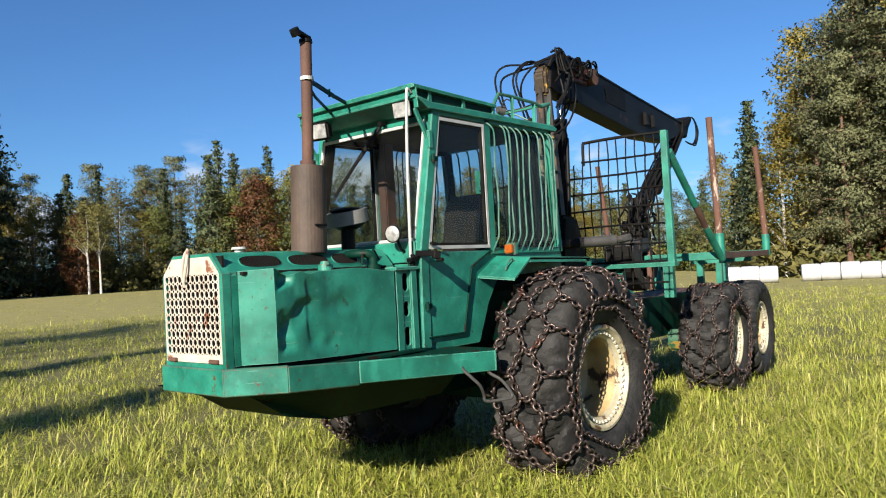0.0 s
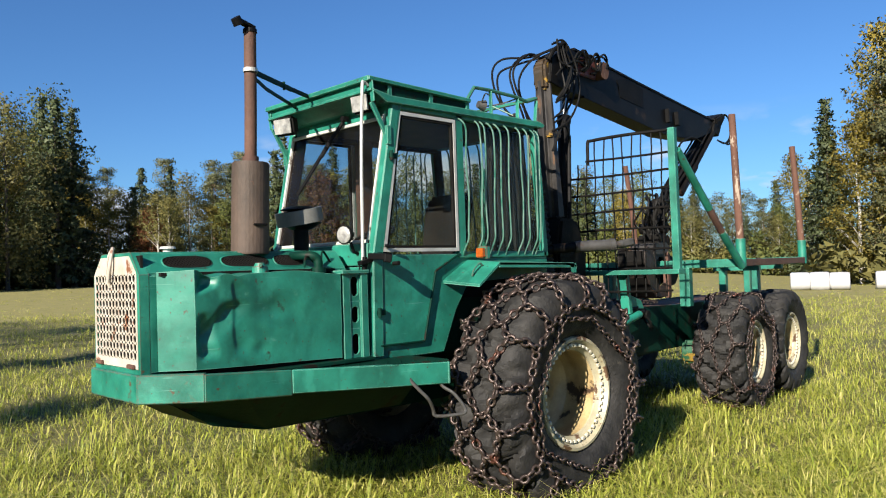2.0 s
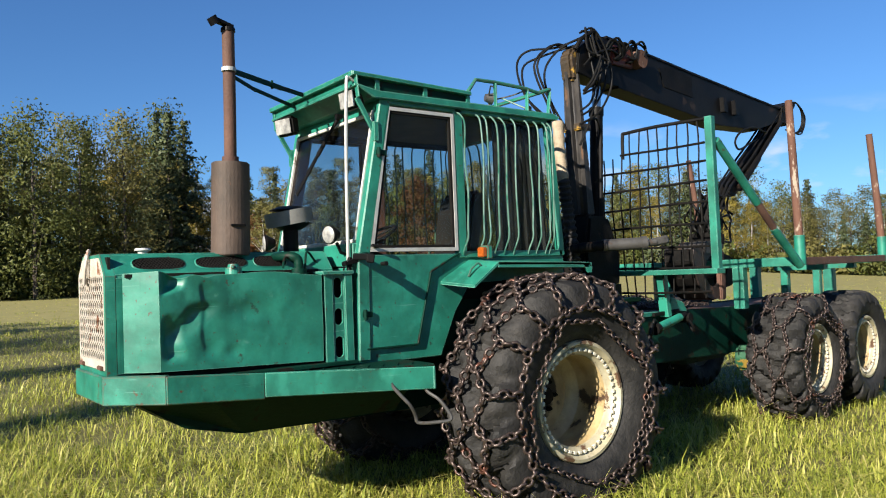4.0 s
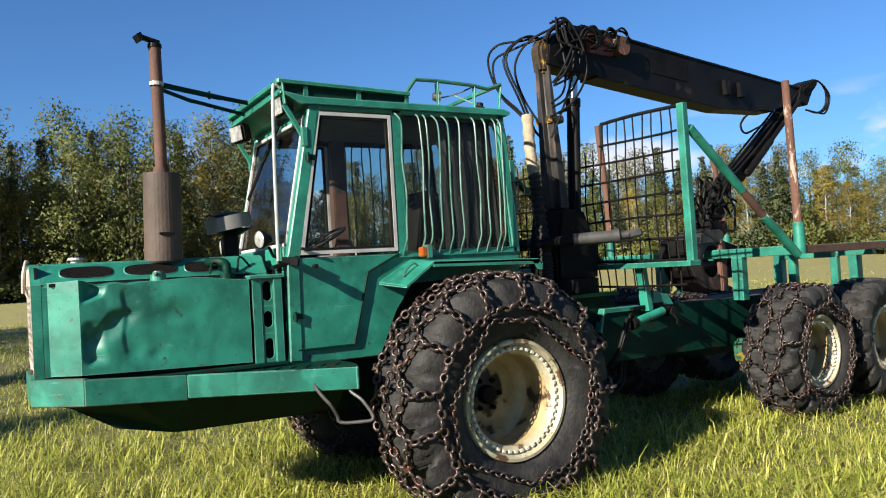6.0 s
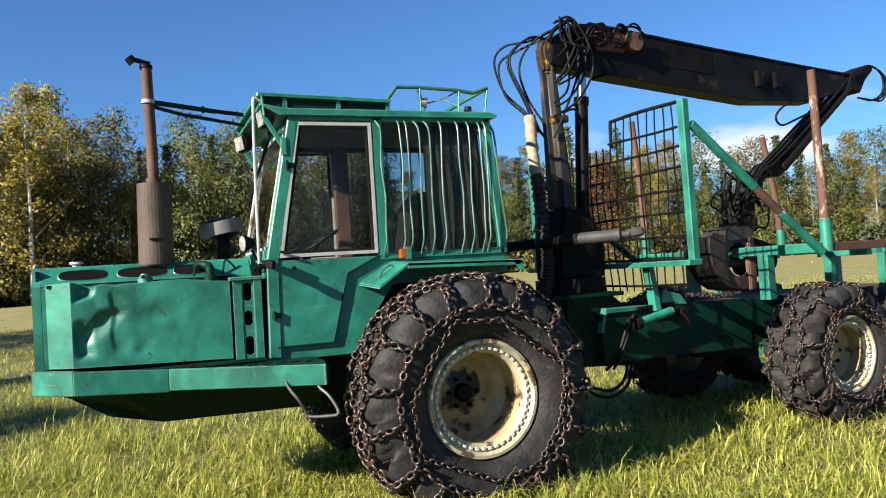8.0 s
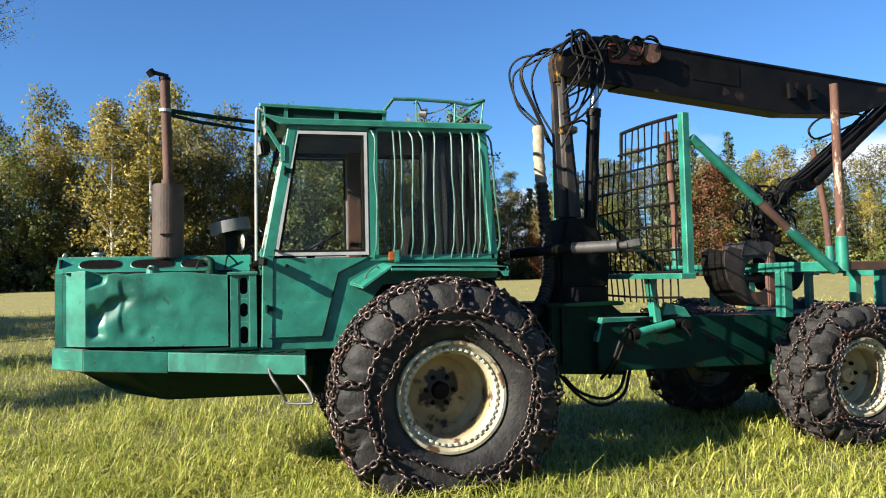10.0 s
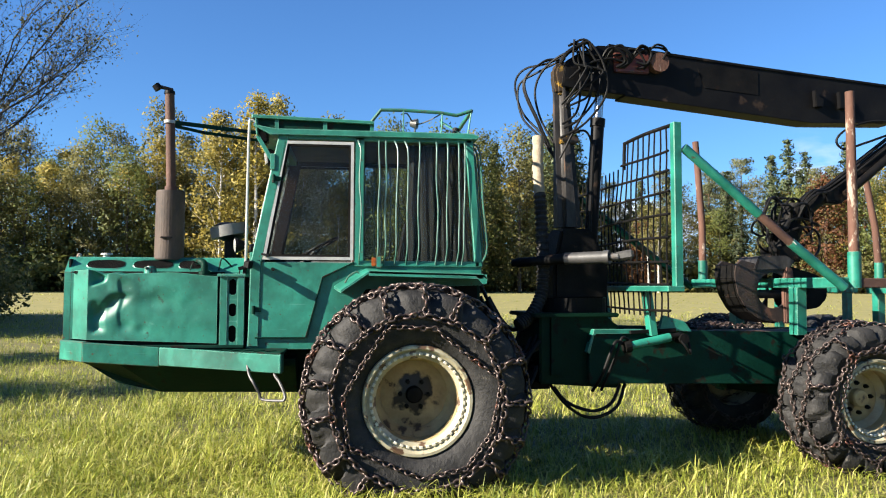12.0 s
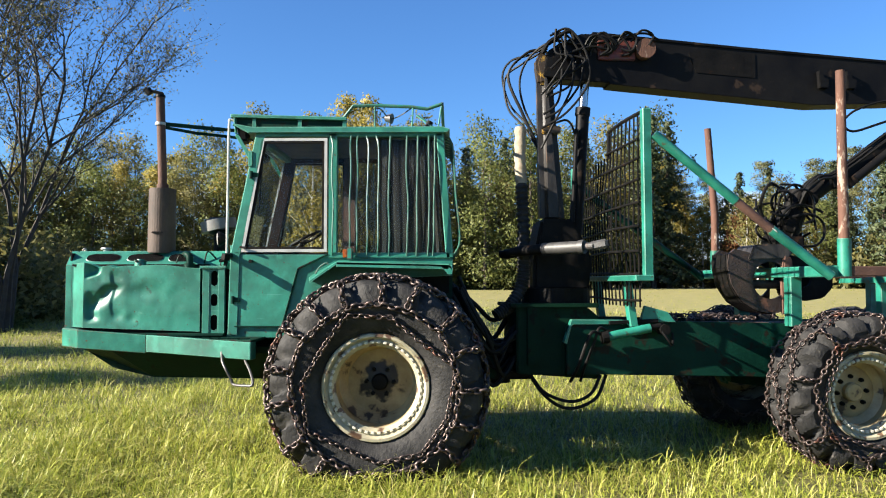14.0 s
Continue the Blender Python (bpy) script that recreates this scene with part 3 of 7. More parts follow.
def link_chain(verts, faces, pts, size=0.080, wire=0.0112):
    """Adds chain links along a polyline: flat ovals, each turned a quarter against the last."""
    pts = [Vector(p) for p in pts]
    lengths = [(b - a).length for a, b in zip(pts, pts[1:])]
    total = sum(lengths)
    pitch = size * 0.70
    count = max(2, round(total / pitch))
    NS, NW = 8, 4
    seg, run = 0, 0.0
    for i in range(count):
        s = (i + 0.5) * total / count
        while seg < len(lengths) - 1 and s > run + lengths[seg]:
            run += lengths[seg]
            seg += 1
        f = (s - run) / max(1e-6, lengths[seg])
        c = pts[seg].lerp(pts[seg + 1], f)
        d = (pts[seg + 1] - pts[seg]).normalized()
        out = Vector((c.x, 0, c.z)).normalized()
        u = d.cross(out)
        u = u.normalized() if u.length > 1e-3 else d.orthogonal().normalized()
        w = d.cross(u)
        a = radians(90) * (i % 2) + radians(35) + random.uniform(-0.35, 0.35)
        u, w = math.cos(a) * u + math.sin(a) * w, -math.sin(a) * u + math.cos(a) * w
        base = len(verts)
        half, wide = size / 2 - wire, size * 0.30
        for k in range(NS):
            t = 2 * math.pi * k / NS
            e = d * (math.copysign(abs(math.cos(t)) ** 0.7, math.cos(t)) * half) + u * (math.sin(t) * wide)
            n = (d * math.cos(t) + u * math.sin(t) * 1.6).normalized()
            for j in range(NW):
                b = 2 * math.pi * j / NW
                verts.append(c + e + wire * (math.cos(b) * n + math.sin(b) * w))
        for k in range(NS):
            for j in range(NW):
                faces.append((base + k * NW + j, base + k * NW + (j + 1) % NW, base + (k + 1) % NS * NW + (j + 1) % NW, base + (k + 1) % NS * NW + j))


def wheel_chain(R, width, seed, density=14, size=0.086, wire=0.0125):
    """A snow chain: side chains on both flanks, cross chains joined by diagonals on the tread, and a slack tightening chain."""
    random.seed(seed)
    h = width / 2
    verts, faces = [], []

    def at(a, r, y):
        return (r * math.cos(a), y, r * math.sin(a))

    ts = 1.035 * R
    for side in (-1, 1):
        ring = [at(2 * math.pi * k / density + random.uniform(-0.04, 0.04), R * (0.775 + random.uniform(-0.015, 0.015)), side * (h * 1.12)) for k in range(density)]
        link_chain(verts, faces, ring + ring[:1], size, wire)
    inner = [at(2 * math.pi * k / 11 + random.uniform(-0.05, 0.05), R * (0.66 + 0.07 * math.sin(k * 2.1) + (0.05 if k in (0, 1) else 0)), -h * 1.10) for k in range(11)]
    link_chain(verts, faces, inner + inner[:1], 0.066, 0.009)
    # a net of six-sided meshes on the tread: three zigzag rings joined by short cross chains
    step = 2 * math.pi / density
    rows = (-0.60, 0.0, 0.60)
    jig = [[random.uniform(-0.10, 0.10) * step for k in range(2 * density)] for _ in rows]

    def node(j, k):
        up_ = (k + j) % 2
        y = h * (rows[j] + (0.15 if up_ else -0.15))
        return at(k * step / 2 + jig[j][k % (2 * density)], ts - (0.012 * R if abs(y) > 0.6 * h else 0), y)

    for j in range(3):
        for k in range(2 * density):
            link_chain(verts, faces, [node(j, k), node(j, k + 1)], size, wire)
            if j < 2 and (k + j) % 2:
                link_chain(verts, faces, [node(j, k), node(j + 1, k)], size, wire)
    # and over the shoulders down to the side chains
    for j, side, odd in ((0, -1, 0), (2, 1, 1)):
        for k in range(2 * density):
            if (k + j) % 2 == odd:
                a = k * step / 2 + jig[j][k]
                drop = a + random.uniform(-0.04, 0.04)
                link_chain(verts, faces, [node(j, k), at(a, R * 1.0, side * h * 0.96), at(drop, R * 0.90, side * h * 1.10), at(drop, R * 0.775, side * h * 1.12)], size, wire)
    me = bpy.data.meshes.new("snow_chain")
    me.from_pydata(verts, [], faces)
    me.materials.append(CHAIN)
    for p in me.polygons:
        p.use_smooth = True
    return me


def mesh_of(name, bm, material, smooth=True):
    bmesh.ops.recalc_face_normals(bm, faces=bm.faces)
    me = bpy.data.meshes.new(name)
    bm.to_mesh(me)
    bm.free()
    me.materials.append(material)
    if smooth:
        for p in me.polygons:
            p.use_smooth = True
        me.set_sharp_from_angle(angle=radians(40))
    return me


def wheel_meshes(R, width, rim_r, dish, hub_r, bolts, seed, density, hub, disc):
    kit = wheel_kit(R, width, rim_r, dish, hub_r, bolts)
    out = {"tyre": mesh_of("tyre", kit["tyre"], RUBBER), "rim": mesh_of("rim", kit["rim"], RIM), "hub": mesh_of("hub", kit["hub"], hub), "wheel_disc": mesh_of("wheel_disc", kit["wheel_disc"], disc)}
    nut = B()
    rod(nut, (0, 0.01, 0), (0, -0.03, 0), 0.021, 0.019, 6)
    rod(nut, (0, -0.03, 0), (0, -0.045, 0), 0.011, 0.010, 8)
    out["nut"] = mesh_of("wheel_nut", nut, BLACK_GREASE, False)
    out["nuts"] = kit["wheel_nut"]
    clamp = B()
    bar(clamp, (-0.011, 0, 0), (0.011, 0, 0), 0.028, 0.022, 0.003, up=(0, 1, 0))
    out["clamp"] = mesh_of("clamp_bolt", clamp, RIM_BOLT, False)
    out["clamps"] = kit["clamp_bolt"]
    out["chain"] = wheel_chain(R, width, seed, density, 0.098 * R, 0.0141 * R) if density else None
    return out


def put_wheel(kit, m, label, chained=True):
    w = new("wheel")
    w.parent = machine
    w.matrix_basis = machine.matrix_basis.inverted() @ m
    tagged(w, label)
    for key in ("tyre", "rim", "wheel_disc", "hub"):
        o = new(key, kit[key])
        o.parent = w
        if key == "rim":
            tagged(o, "dirty cream-painted steel rim")
    for p in kit["nuts"]:
        o = new("wheel_nut", kit["nut"])
        o.parent = w
        o.location = p
    for a, r, y in kit["clamps"]:
        o = new("clamp_bolt", kit["clamp"])
        o.parent = w
        o.matrix_basis = Matrix.Rotation(-a, 4, "Y") @ Matrix.Translation((r, y, 0))
    if chained and kit["chain"]:
        o = new("snow_chain", kit["chain"])
        o.parent = w
        tagged(o, "rusty steel snow chain", kind="stuff")
    return w


FRONT_R, REAR_R = 0.885, 0.685
front_kit = wheel_meshes(FRONT_R, 0.62, 0.43, 0.43, 0.115, 6, 3, 17, BLACK_GREASE, DISC)
rear_kit = wheel_meshes(REAR_R, 0.56, 0.372, 0.27, 0.135, 8, 8, 8, DISC_REAR, DISC_REAR)
put_wheel(front_kit, pose(5.705, 3.45, 0.524, 0, 20, 0), "large front wheel wrapped in rusty snow chains")
put_wheel(front_kit, pose(5.74, 5.66, 0.524, 0, 75, 180), "large front wheel wrapped in rusty snow chains")
for x, chained, turn in ((3.10, True, 10), (4.57, False, 50)):
    put_wheel(rear_kit, REAR @ pose(x, -1.0, 0.405, 0, turn, 0), "rear bogie wheel with snow chains" if chained else "bare rear bogie wheel with cream rim", chained)
    put_wheel(rear_kit, REAR @ pose(x, 1.20, 0.405, 0, -turn, 180), "rear bogie wheel with snow chains" if chained else "bare rear bogie wheel with cream rim", chained)

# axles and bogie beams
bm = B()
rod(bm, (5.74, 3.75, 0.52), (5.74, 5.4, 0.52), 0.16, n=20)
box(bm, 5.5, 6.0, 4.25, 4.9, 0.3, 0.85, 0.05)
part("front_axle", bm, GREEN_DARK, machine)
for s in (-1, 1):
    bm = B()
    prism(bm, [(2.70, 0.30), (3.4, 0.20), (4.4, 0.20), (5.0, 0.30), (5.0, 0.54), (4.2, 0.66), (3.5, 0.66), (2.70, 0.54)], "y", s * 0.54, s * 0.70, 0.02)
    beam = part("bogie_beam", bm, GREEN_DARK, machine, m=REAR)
    bm = B()
    prism(bm, [(2.60, 0.36), (2.64, 0.29), (2.72, 0.27), (2.72, 0.57), (2.64, 0.55), (2.60, 0.48)], "y", s * 0.52, s * 0.72, 0.03)
    part("end_cap", bm, BOGIE_CAP, beam, "green cap with scraped yellow paint", m=REAR, smooth=True)

# --- bonnet, grille, tank ---
bm = B()
section = [(4.10, 0.95), (4.10, 1.54), (4.22, 1.678), (4.66, 1.678), (4.80, 1.54), (4.80, 0.95)]
prism(bm, section, "x", 2.745, 4.22, 0.012)
hood = part("bonnet", bm, GREEN, machine, "green sheet-steel bonnet with chamfered shoulders")
bm = B()
holed_frame(bm, section, inset(section, 0.035), "x", 2.70, 2.76)
part("grille_surround", bm, GREEN_OLD, machine)

# perforated grille plate: cells of a grid with round holes
GY0, GY1, GZ0, GZ1 = 4.135, 4.785, 0.985, 1.655
bm = B()
cols, rows_n = 12, 10
cy, cz = (GY1 - GY0 - 0.03) / cols, (1.545 - 1.035) / rows_n
for i in range(cols):
    for j in range(rows_n):
        y0, z0 = GY0 + 0.015 + i * cy, 1.035 + j * cz
        yc, zc = y0 + cy / 2, z0 + cz / 2
        N = 12
        ring, sq, back = [], [], []
        for k in range(N):
            a = 2 * math.pi * k / N
            c, s = math.cos(a), math.sin(a)
            ring.append(bm.verts.new((2.698, yc + 0.0205 * c, zc + 0.0218 * s)))
            back.append(bm.verts.new((2.703, yc + 0.0205 * c, zc + 0.0218 * s)))
            m = max(abs(c), abs(s))
            sq.append(bm.verts.new((2.698, yc + cy / 2 * c / m, zc + cz / 2 * s / m)))
        for k in range(N):
            q = (k + 1) % N
            bm.faces.new((sq[k], sq[q], ring[q], ring[k]))
            bm.faces.new((ring[k], ring[q], back[q], back[k]))
bmesh.ops.remove_doubles(bm, verts=bm.verts, dist=0.0005)
box(bm, 2.698, 2.712, GY0, GY1, GZ0, 1.035)
prism(bm, [(GY0, 1.545), (GY1, 1.545), (GY1 - 0.01, 1.56), (4.67, 1.655), (4.235, 1.655), (GY0 + 0.01, 1.56)], "x", 2.698, 2.712)
box(bm, 2.698, 2.712, GY0, GY0 + 0.015, 1.035, 1.545)
box(bm, 2.698, 2.712, GY1 - 0.015, GY1, 1.035, 1.545)
grille = part("grille", bm, WHITE, machine, "white perforated steel grille with rust stains")
bm = B()
box(bm, 2.725, 2.74, GY0, GY1, GZ0, 1.655)
part("radiator_core", bm, DARK, grille)
for y in (4.22, 4.70):
    bm = B()
    box(bm, 2.682, 2.70, y - 0.05, y + 0.05, 0.985, 1.01, 0.004)
    part("hinge", bm, RUST, grille)
bm = B()
tube(bm, smooth_path([(2.70, 4.53, 1.47), (2.675, 4.51, 1.56), (2.68, 4.49, 1.66), (2.70, 4.49, 1.70), (2.69, 4.46, 1.70), (2.672, 4.46, 1.60), (2.67, 4.49, 1.50)]), 0.011, 8)
part("latch_handle", bm, WHITE, grille, "white bent bonnet latch")

# vents on the sloping shoulder
def on_shoulder(u, v, off=0.0):
    """u along the bonnet, v up the near shoulder (0 at its lower edge)."""
    d = Vector((0.12, 0.138)).normalized()
    nrm = Vector((-d.y, d.x))
    return Vector((u, 4.10 + d.x * v + nrm.x * off, 1.54 + d.y * v + nrm.y * off))


for u0, u1 in ((2.87, 3.19), (3.26, 3.60), (3.65, 3.88)):
    bm = B()
    mid, half = (u0 + u1) / 2, (u1 - u0) / 2
    outline = []
    for k in range(28):
        a = 2 * math.pi * k / 28
        c, s = math.cos(a), math.sin(a)
        outline.append((mid + half * math.copysign(abs(c) ** 0.6, c), 0.092 + 0.05 * math.copysign(abs(s) ** 0.75, s)))
    lip = [bm.verts.new(on_shoulder(u, v, 0.006)) for u, v in outline]
    out = [bm.verts.new(on_shoulder(mid + (u - mid) * 1.05, 0.092 + (v - 0.092) * 1.14, 0.001)) for u, v in outline]
    for k in range(28):
        bm.faces.new((lip[k], lip[(k + 1) % 28], out[(k + 1) % 28], out[k]))
    vent = part("vent", bm, GREEN_OLD, machine)
    bm = B()
    bm.faces.new([bm.verts.new(on_shoulder(u, v, 0.0025)) for u, v in outline])
    part("backing", bm, DARK, vent)
    bm = B()
    step = 0.021
    k = -6
    while mid - half + k * step < mid + half:
        for sgn in (1, -1):
            line = []
            for f in range(7):
                v = 0.045 + 0.094 * f / 6
                u = mid - half + k * step + (0.0 if sgn > 0 else 0.094 * 0.8) + sgn * (v - 0.045) * 0.8
                if abs((u - mid) / half) ** 3.3 + abs((v - 0.092) / 0.05) ** 2.7 < 1:
                    line.append(on_shoulder(u, v, 0.005))
            if len(line) > 1:
                tube(bm, [line[0], line[-1]], 0.0022, 4)
        k += 1
    part("mesh", bm, DARK, vent, "black expanded-metal mesh")

# dented fuel tank with an oblique front face
def swell(v, a, b, c, d=None):
    """Nought up to a, rising smoothly to one at b (held to c if d is given), and back to nought."""
    def ease(t):
        t = min(1.0, max(0.0, t))
        return t * t * (3 - 2 * t)
    c, d = (b, c) if d is None else (c, d)
    return ease((v - a) / (b - a)) * (1 - ease((v - c) / (d - c)))


def tank_side(x, z):
    """Inward dent of the tank's near face: a crushed corner with a fold running up and back."""
    s = x - 2.955 + 0.010 * math.sin(z * 23) * min(1, max(0, (x - 2.96) / 0.03))
    slant = 0.75 * (z - 1.25)
    d = 0.066 * swell(s, 0.0, 0.085, 0.17) * swell(z, 1.365 + 0.5 * s, 1.425 + 0.4 * s, 1.50, 1.58)
    d += 0.036 * swell(s, 0.0, 0.055, 0.16) * swell(z, 0.98, 1.05, 1.21, 1.295)
    d += 0.036 * swell(s, 0.085 + slant, 0.175 + slant, 0.33 + slant) * swell(z, 1.08, 1.19, 1.29, 1.37)
    d += 0.012 * swell(s, 0.245, 0.275, 0.40) * swell(z, 1.0, 1.2, 1.42, 1.52)
    d += 0.020 * math.exp(-((x - 3.50) / 0.13) ** 2 - ((z - 1.29) / 0.09) ** 2)
    d += 0.011 * math.exp(-((x - 3.26) / 0.06) ** 2 - ((z - 1.06) / 0.05) ** 2) + 0.008 * math.exp(-((x - 3.40) / 0.05) ** 2 - ((z - 1.04) / 0.04) ** 2)
    d += 0.009 * noise.noise(Vector((x * 3.5, z * 3.5, 0.3))) + 0.0022 * noise.noise(Vector((x * 11, z * 11, 1.3)))
    return d


bm = B()
NX, NZ = 110, 56
xs = [2.955 + 1.07 * (i / NX) ** 1.35 for i in range(NX + 1)]
zs = [0.945 + (1.53 - 0.945) * (j / NZ) for j in range(NZ + 1)]


def tank_top(x, j):
    f = (j / NZ) ** 6
    return f * (0.010 * math.sin(x * 9) - 0.04 * math.exp(-((x - 3.08) / 0.07) ** 2) - 0.02 * math.exp(-((x - 3.24) / 0.05) ** 2))


grid = [[bm.verts.new((x, 3.925 + tank_side(x, z), z + tank_top(x, j) + 0.022 - 0.034 * (x - 2.955))) for x in xs] for j, z in enumerate(zs)]
for j in range(NZ):
    for i in range(NX):
        bm.faces.new((grid[j][i], grid[j][i + 1], grid[j + 1][i + 1], grid[j + 1][i]))
for j in (0, NZ):
    back = [bm.verts.new((x, 4.12, zs[j] + 0.022 - 0.034 * (x - 2.955))) for x in xs]
    edge = [bm.verts.new(v.co) for v in grid[j]]
    for i in range(NX):
        bm.faces.new((edge[i], edge[i + 1], back[i + 1], back[i]))
# oblique front face, in strips
strips = []
for k in range(9):
    f = k / 8
    strips.append([bm.verts.new((2.955 - 0.165 * f + 0.006 * f * (1 - f) * math.sin(9 * z), 3.925 + 0.145 * f + (1 - f) * tank_side(2.955, z), z + 0.022 + (1 - f) * tank_top(2.955, j))) for j, z in enumerate(zs)])
for p, q in zip(strips, strips[1:]):
    for j in range(NZ):
        bm.faces.new((p[j], q[j], q[j + 1], p[j + 1]))
for j in (0, NZ):
    bm.faces.new([bm.verts.new(v.co) for v in (strips[0][j], strips[-1][j])] + [bm.verts.new((2.955, 4.12, zs[j]))])
rear = [bm.verts.new(grid[j][NX].co) for j in range(NZ + 1)]
bm.faces.new(rear + [bm.verts.new((4.025, 4.12, 1.53)), bm.verts.new((4.025, 4.12, 0.945))])
tank = part("fuel_tank", bm, GREEN, machine, "green steel fuel tank with a crumpled corner", smooth=True)
# dark strips standing in for the shaded gaps above and below the tank
bm = B()
box(bm, 2.80, 4.06, 4.03, 4.098, 1.528, 1.548)
part("seal_strip", bm, DARK, machine)
bm = B()
box(bm, 2.84, 4.06, 3.965, 4.10, 0.915, 0.950)
part("seal_strip", bm, DARK, machine)
bm = B()
rod(bm, (3.445, 4.0, 1.51), (3.445, 4.0, 1.57), 0.055, 0.05, 20)
rod(bm, (3.445, 4.0, 1.57), (3.445, 4.0, 1.595), 0.04, 0.03, 20)
bar(bm, (3.415, 3.94, 1.575), (3.475, 4.06, 1.575), 0.02, 0.02)
part("tank_cap", bm, GREEN_OLD, machine)
bm = B()
rod(bm, (3.90, 4.0, 1.52), (3.90, 4.0, 1.555), 0.05, 0.05, 18)
rod(bm, (3.90, 4.0, 1.555), (3.90, 4.0, 1.60), 0.03, 0.03, 14)
tube(bm, smooth_path([(3.90, 4.0, 1.58), (3.895, 4.005, 1.615), (3.87, 4.02, 1.635), (3.84, 4.06, 1.64), (3.82, 4.12, 1.64), (3.82, 4.2, 1.64)]), 0.031, 12)
part("filler_pipe", bm, GREEN_DARK, machine, smooth=True)
bm = B()
rod(bm, (2.98, 4.32, 1.675), (2.98, 4.32, 1.70), 0.03, 0.03, 16)
rod(bm, (2.98, 4.32, 1.70), (2.98, 4.32, 1.715), 0.052, 0.045, 16)
part("radiator_cap", bm, ALU, machine)
for x, y, h in ((3.78, 3.93, 0.03), (4.00, 4.05, 0.07)):
    bm = B()
    tube(bm, smooth_path([(x, y + 0.06, 1.56), (x + 0.03, y + 0.08, 1.60 + h), (x + 0.12, y + 0.10, 1.58), (x + 0.17, y + 0.06, 1.53)]), 0.008, 6)
    part("hose", bm, GREEN_DARK, machine, smooth=True)

# upright panel with three slots behind the tank
bm = B()
PX0, PX1 = 4.075, 4.235
box(bm, PX0 - 0.03, PX0 + 0.035, 3.925, 3.95, 0.91, 1.505, 0.004)
box(bm, PX1 - 0.04, PX1 + 0.02, 3.91, 3.95, 0.90, 1.505, 0.004)
slots = [(1.345, 1.485), (1.16, 1.275), (0.94, 1.085)]
cuts = [0.91, 1.12, 1.31, 1.505]
for (z0, z1), lo_, hi_ in zip(reversed(slots), cuts, cuts[1:]):
    u0, u1, hw = PX0 + 0.03, PX1 - 0.035, 0.032
    um = (u0 + u1) / 2
    outer, inner = [], []
    for k in range(24):
        a = 2 * math.pi * (k + 0.5) / 24
        c, n_ = math.cos(a), math.sin(a)
        m_ = max(abs(c), abs(n_))
        outer.append((um + (u1 - u0) / 2 * c / m_, (lo_ + hi_) / 2 + (hi_ - lo_) / 2 * n_ / m_))
        inner.append((um + hw * c, (z1 - hw if n_ > 0 else z0 + hw) + hw * n_))
    holed_frame(bm, outer, inner, "y", 3.932, 3.948)
box(bm, PX0 - 0.05, PX1 + 0.03, 3.90, 4.12, 1.505, 1.53, 0.004)
part("slotted_panel", bm, GREEN, machine)
# dark block that makes the slots read as a shaded hollow
bm = B()
box(bm, PX0 - 0.04, PX1 + 0.1, 3.99, 4.1, 0.9, 1.50)
part("engine_bay_lining", bm, DARK, machine)

# --- bumper, step, belly ---
def strip(pts, z0, z1, thick=0.05, fall=0.0):
    """An upright plate bent along the points (x, y), its far end lower by fall."""
    b_ = B()
    outs = [Vector(p) for p in pts]
    norm = []
    for i in range(len(outs)):
        d = outs[min(i + 1, len(outs) - 1)] - outs[max(i - 1, 0)]
        norm.append(Vector((-d.y, d.x)).normalized())
    ring = [[b_.verts.new((*(p + n * o), z - fall * i / (len(outs) - 1))) for i, (p, n) in enumerate(zip(outs, norm))] for o, z in ((0, z0), (0, z1), (thick, z1), (thick, z0))]
    for r, s in zip(ring, ring[1:] + ring[:1]):
        for i in range(len(outs) - 1):
            b_.faces.new((r[i], r[i + 1], s[i + 1], s[i]))
    for e in (0, -1):
        b_.faces.new([r[e] for r in ring])
    bmesh.ops.recalc_face_normals(b_, faces=b_.faces)
    bmesh.ops.bevel(b_, geom=b_.edges, offset=0.006, segments=1, affect="EDGES")
    return b_


part("bumper_front", strip([(2.675, 4.82), (2.675, 4.105)], 0.785, 0.955), GREEN_OLD, machine, "sun-bleached green bumper plate")
part("bumper_corner", strip([(2.674, 4.105), (2.955, 3.825)], 0.785, 0.955), GREEN_OLD, machine)
part("bumper_side", strip([(2.955, 3.825), (3.568, 3.848)], 0.785, 0.950, 0.05, 0.045), GREEN_OLD, machine)
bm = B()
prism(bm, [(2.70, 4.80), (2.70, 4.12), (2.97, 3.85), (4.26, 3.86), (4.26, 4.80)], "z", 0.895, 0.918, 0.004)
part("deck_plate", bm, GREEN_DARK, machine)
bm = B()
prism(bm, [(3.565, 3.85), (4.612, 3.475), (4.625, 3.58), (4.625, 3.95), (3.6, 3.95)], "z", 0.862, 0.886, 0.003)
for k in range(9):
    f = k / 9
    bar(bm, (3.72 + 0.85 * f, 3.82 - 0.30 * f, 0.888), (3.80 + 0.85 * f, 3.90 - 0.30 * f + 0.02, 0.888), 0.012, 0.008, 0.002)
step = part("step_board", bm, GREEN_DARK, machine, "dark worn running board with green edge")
part("step_edge", strip([(3.565, 3.845), (4.615, 3.47)], 0.752, 0.905, 0.03, 0.035), GREEN, step)
part("step_end", strip([(4.615, 3.47), (4.625, 3.60)], 0.717, 0.870, 0.02), GREEN, step)
bm = B()
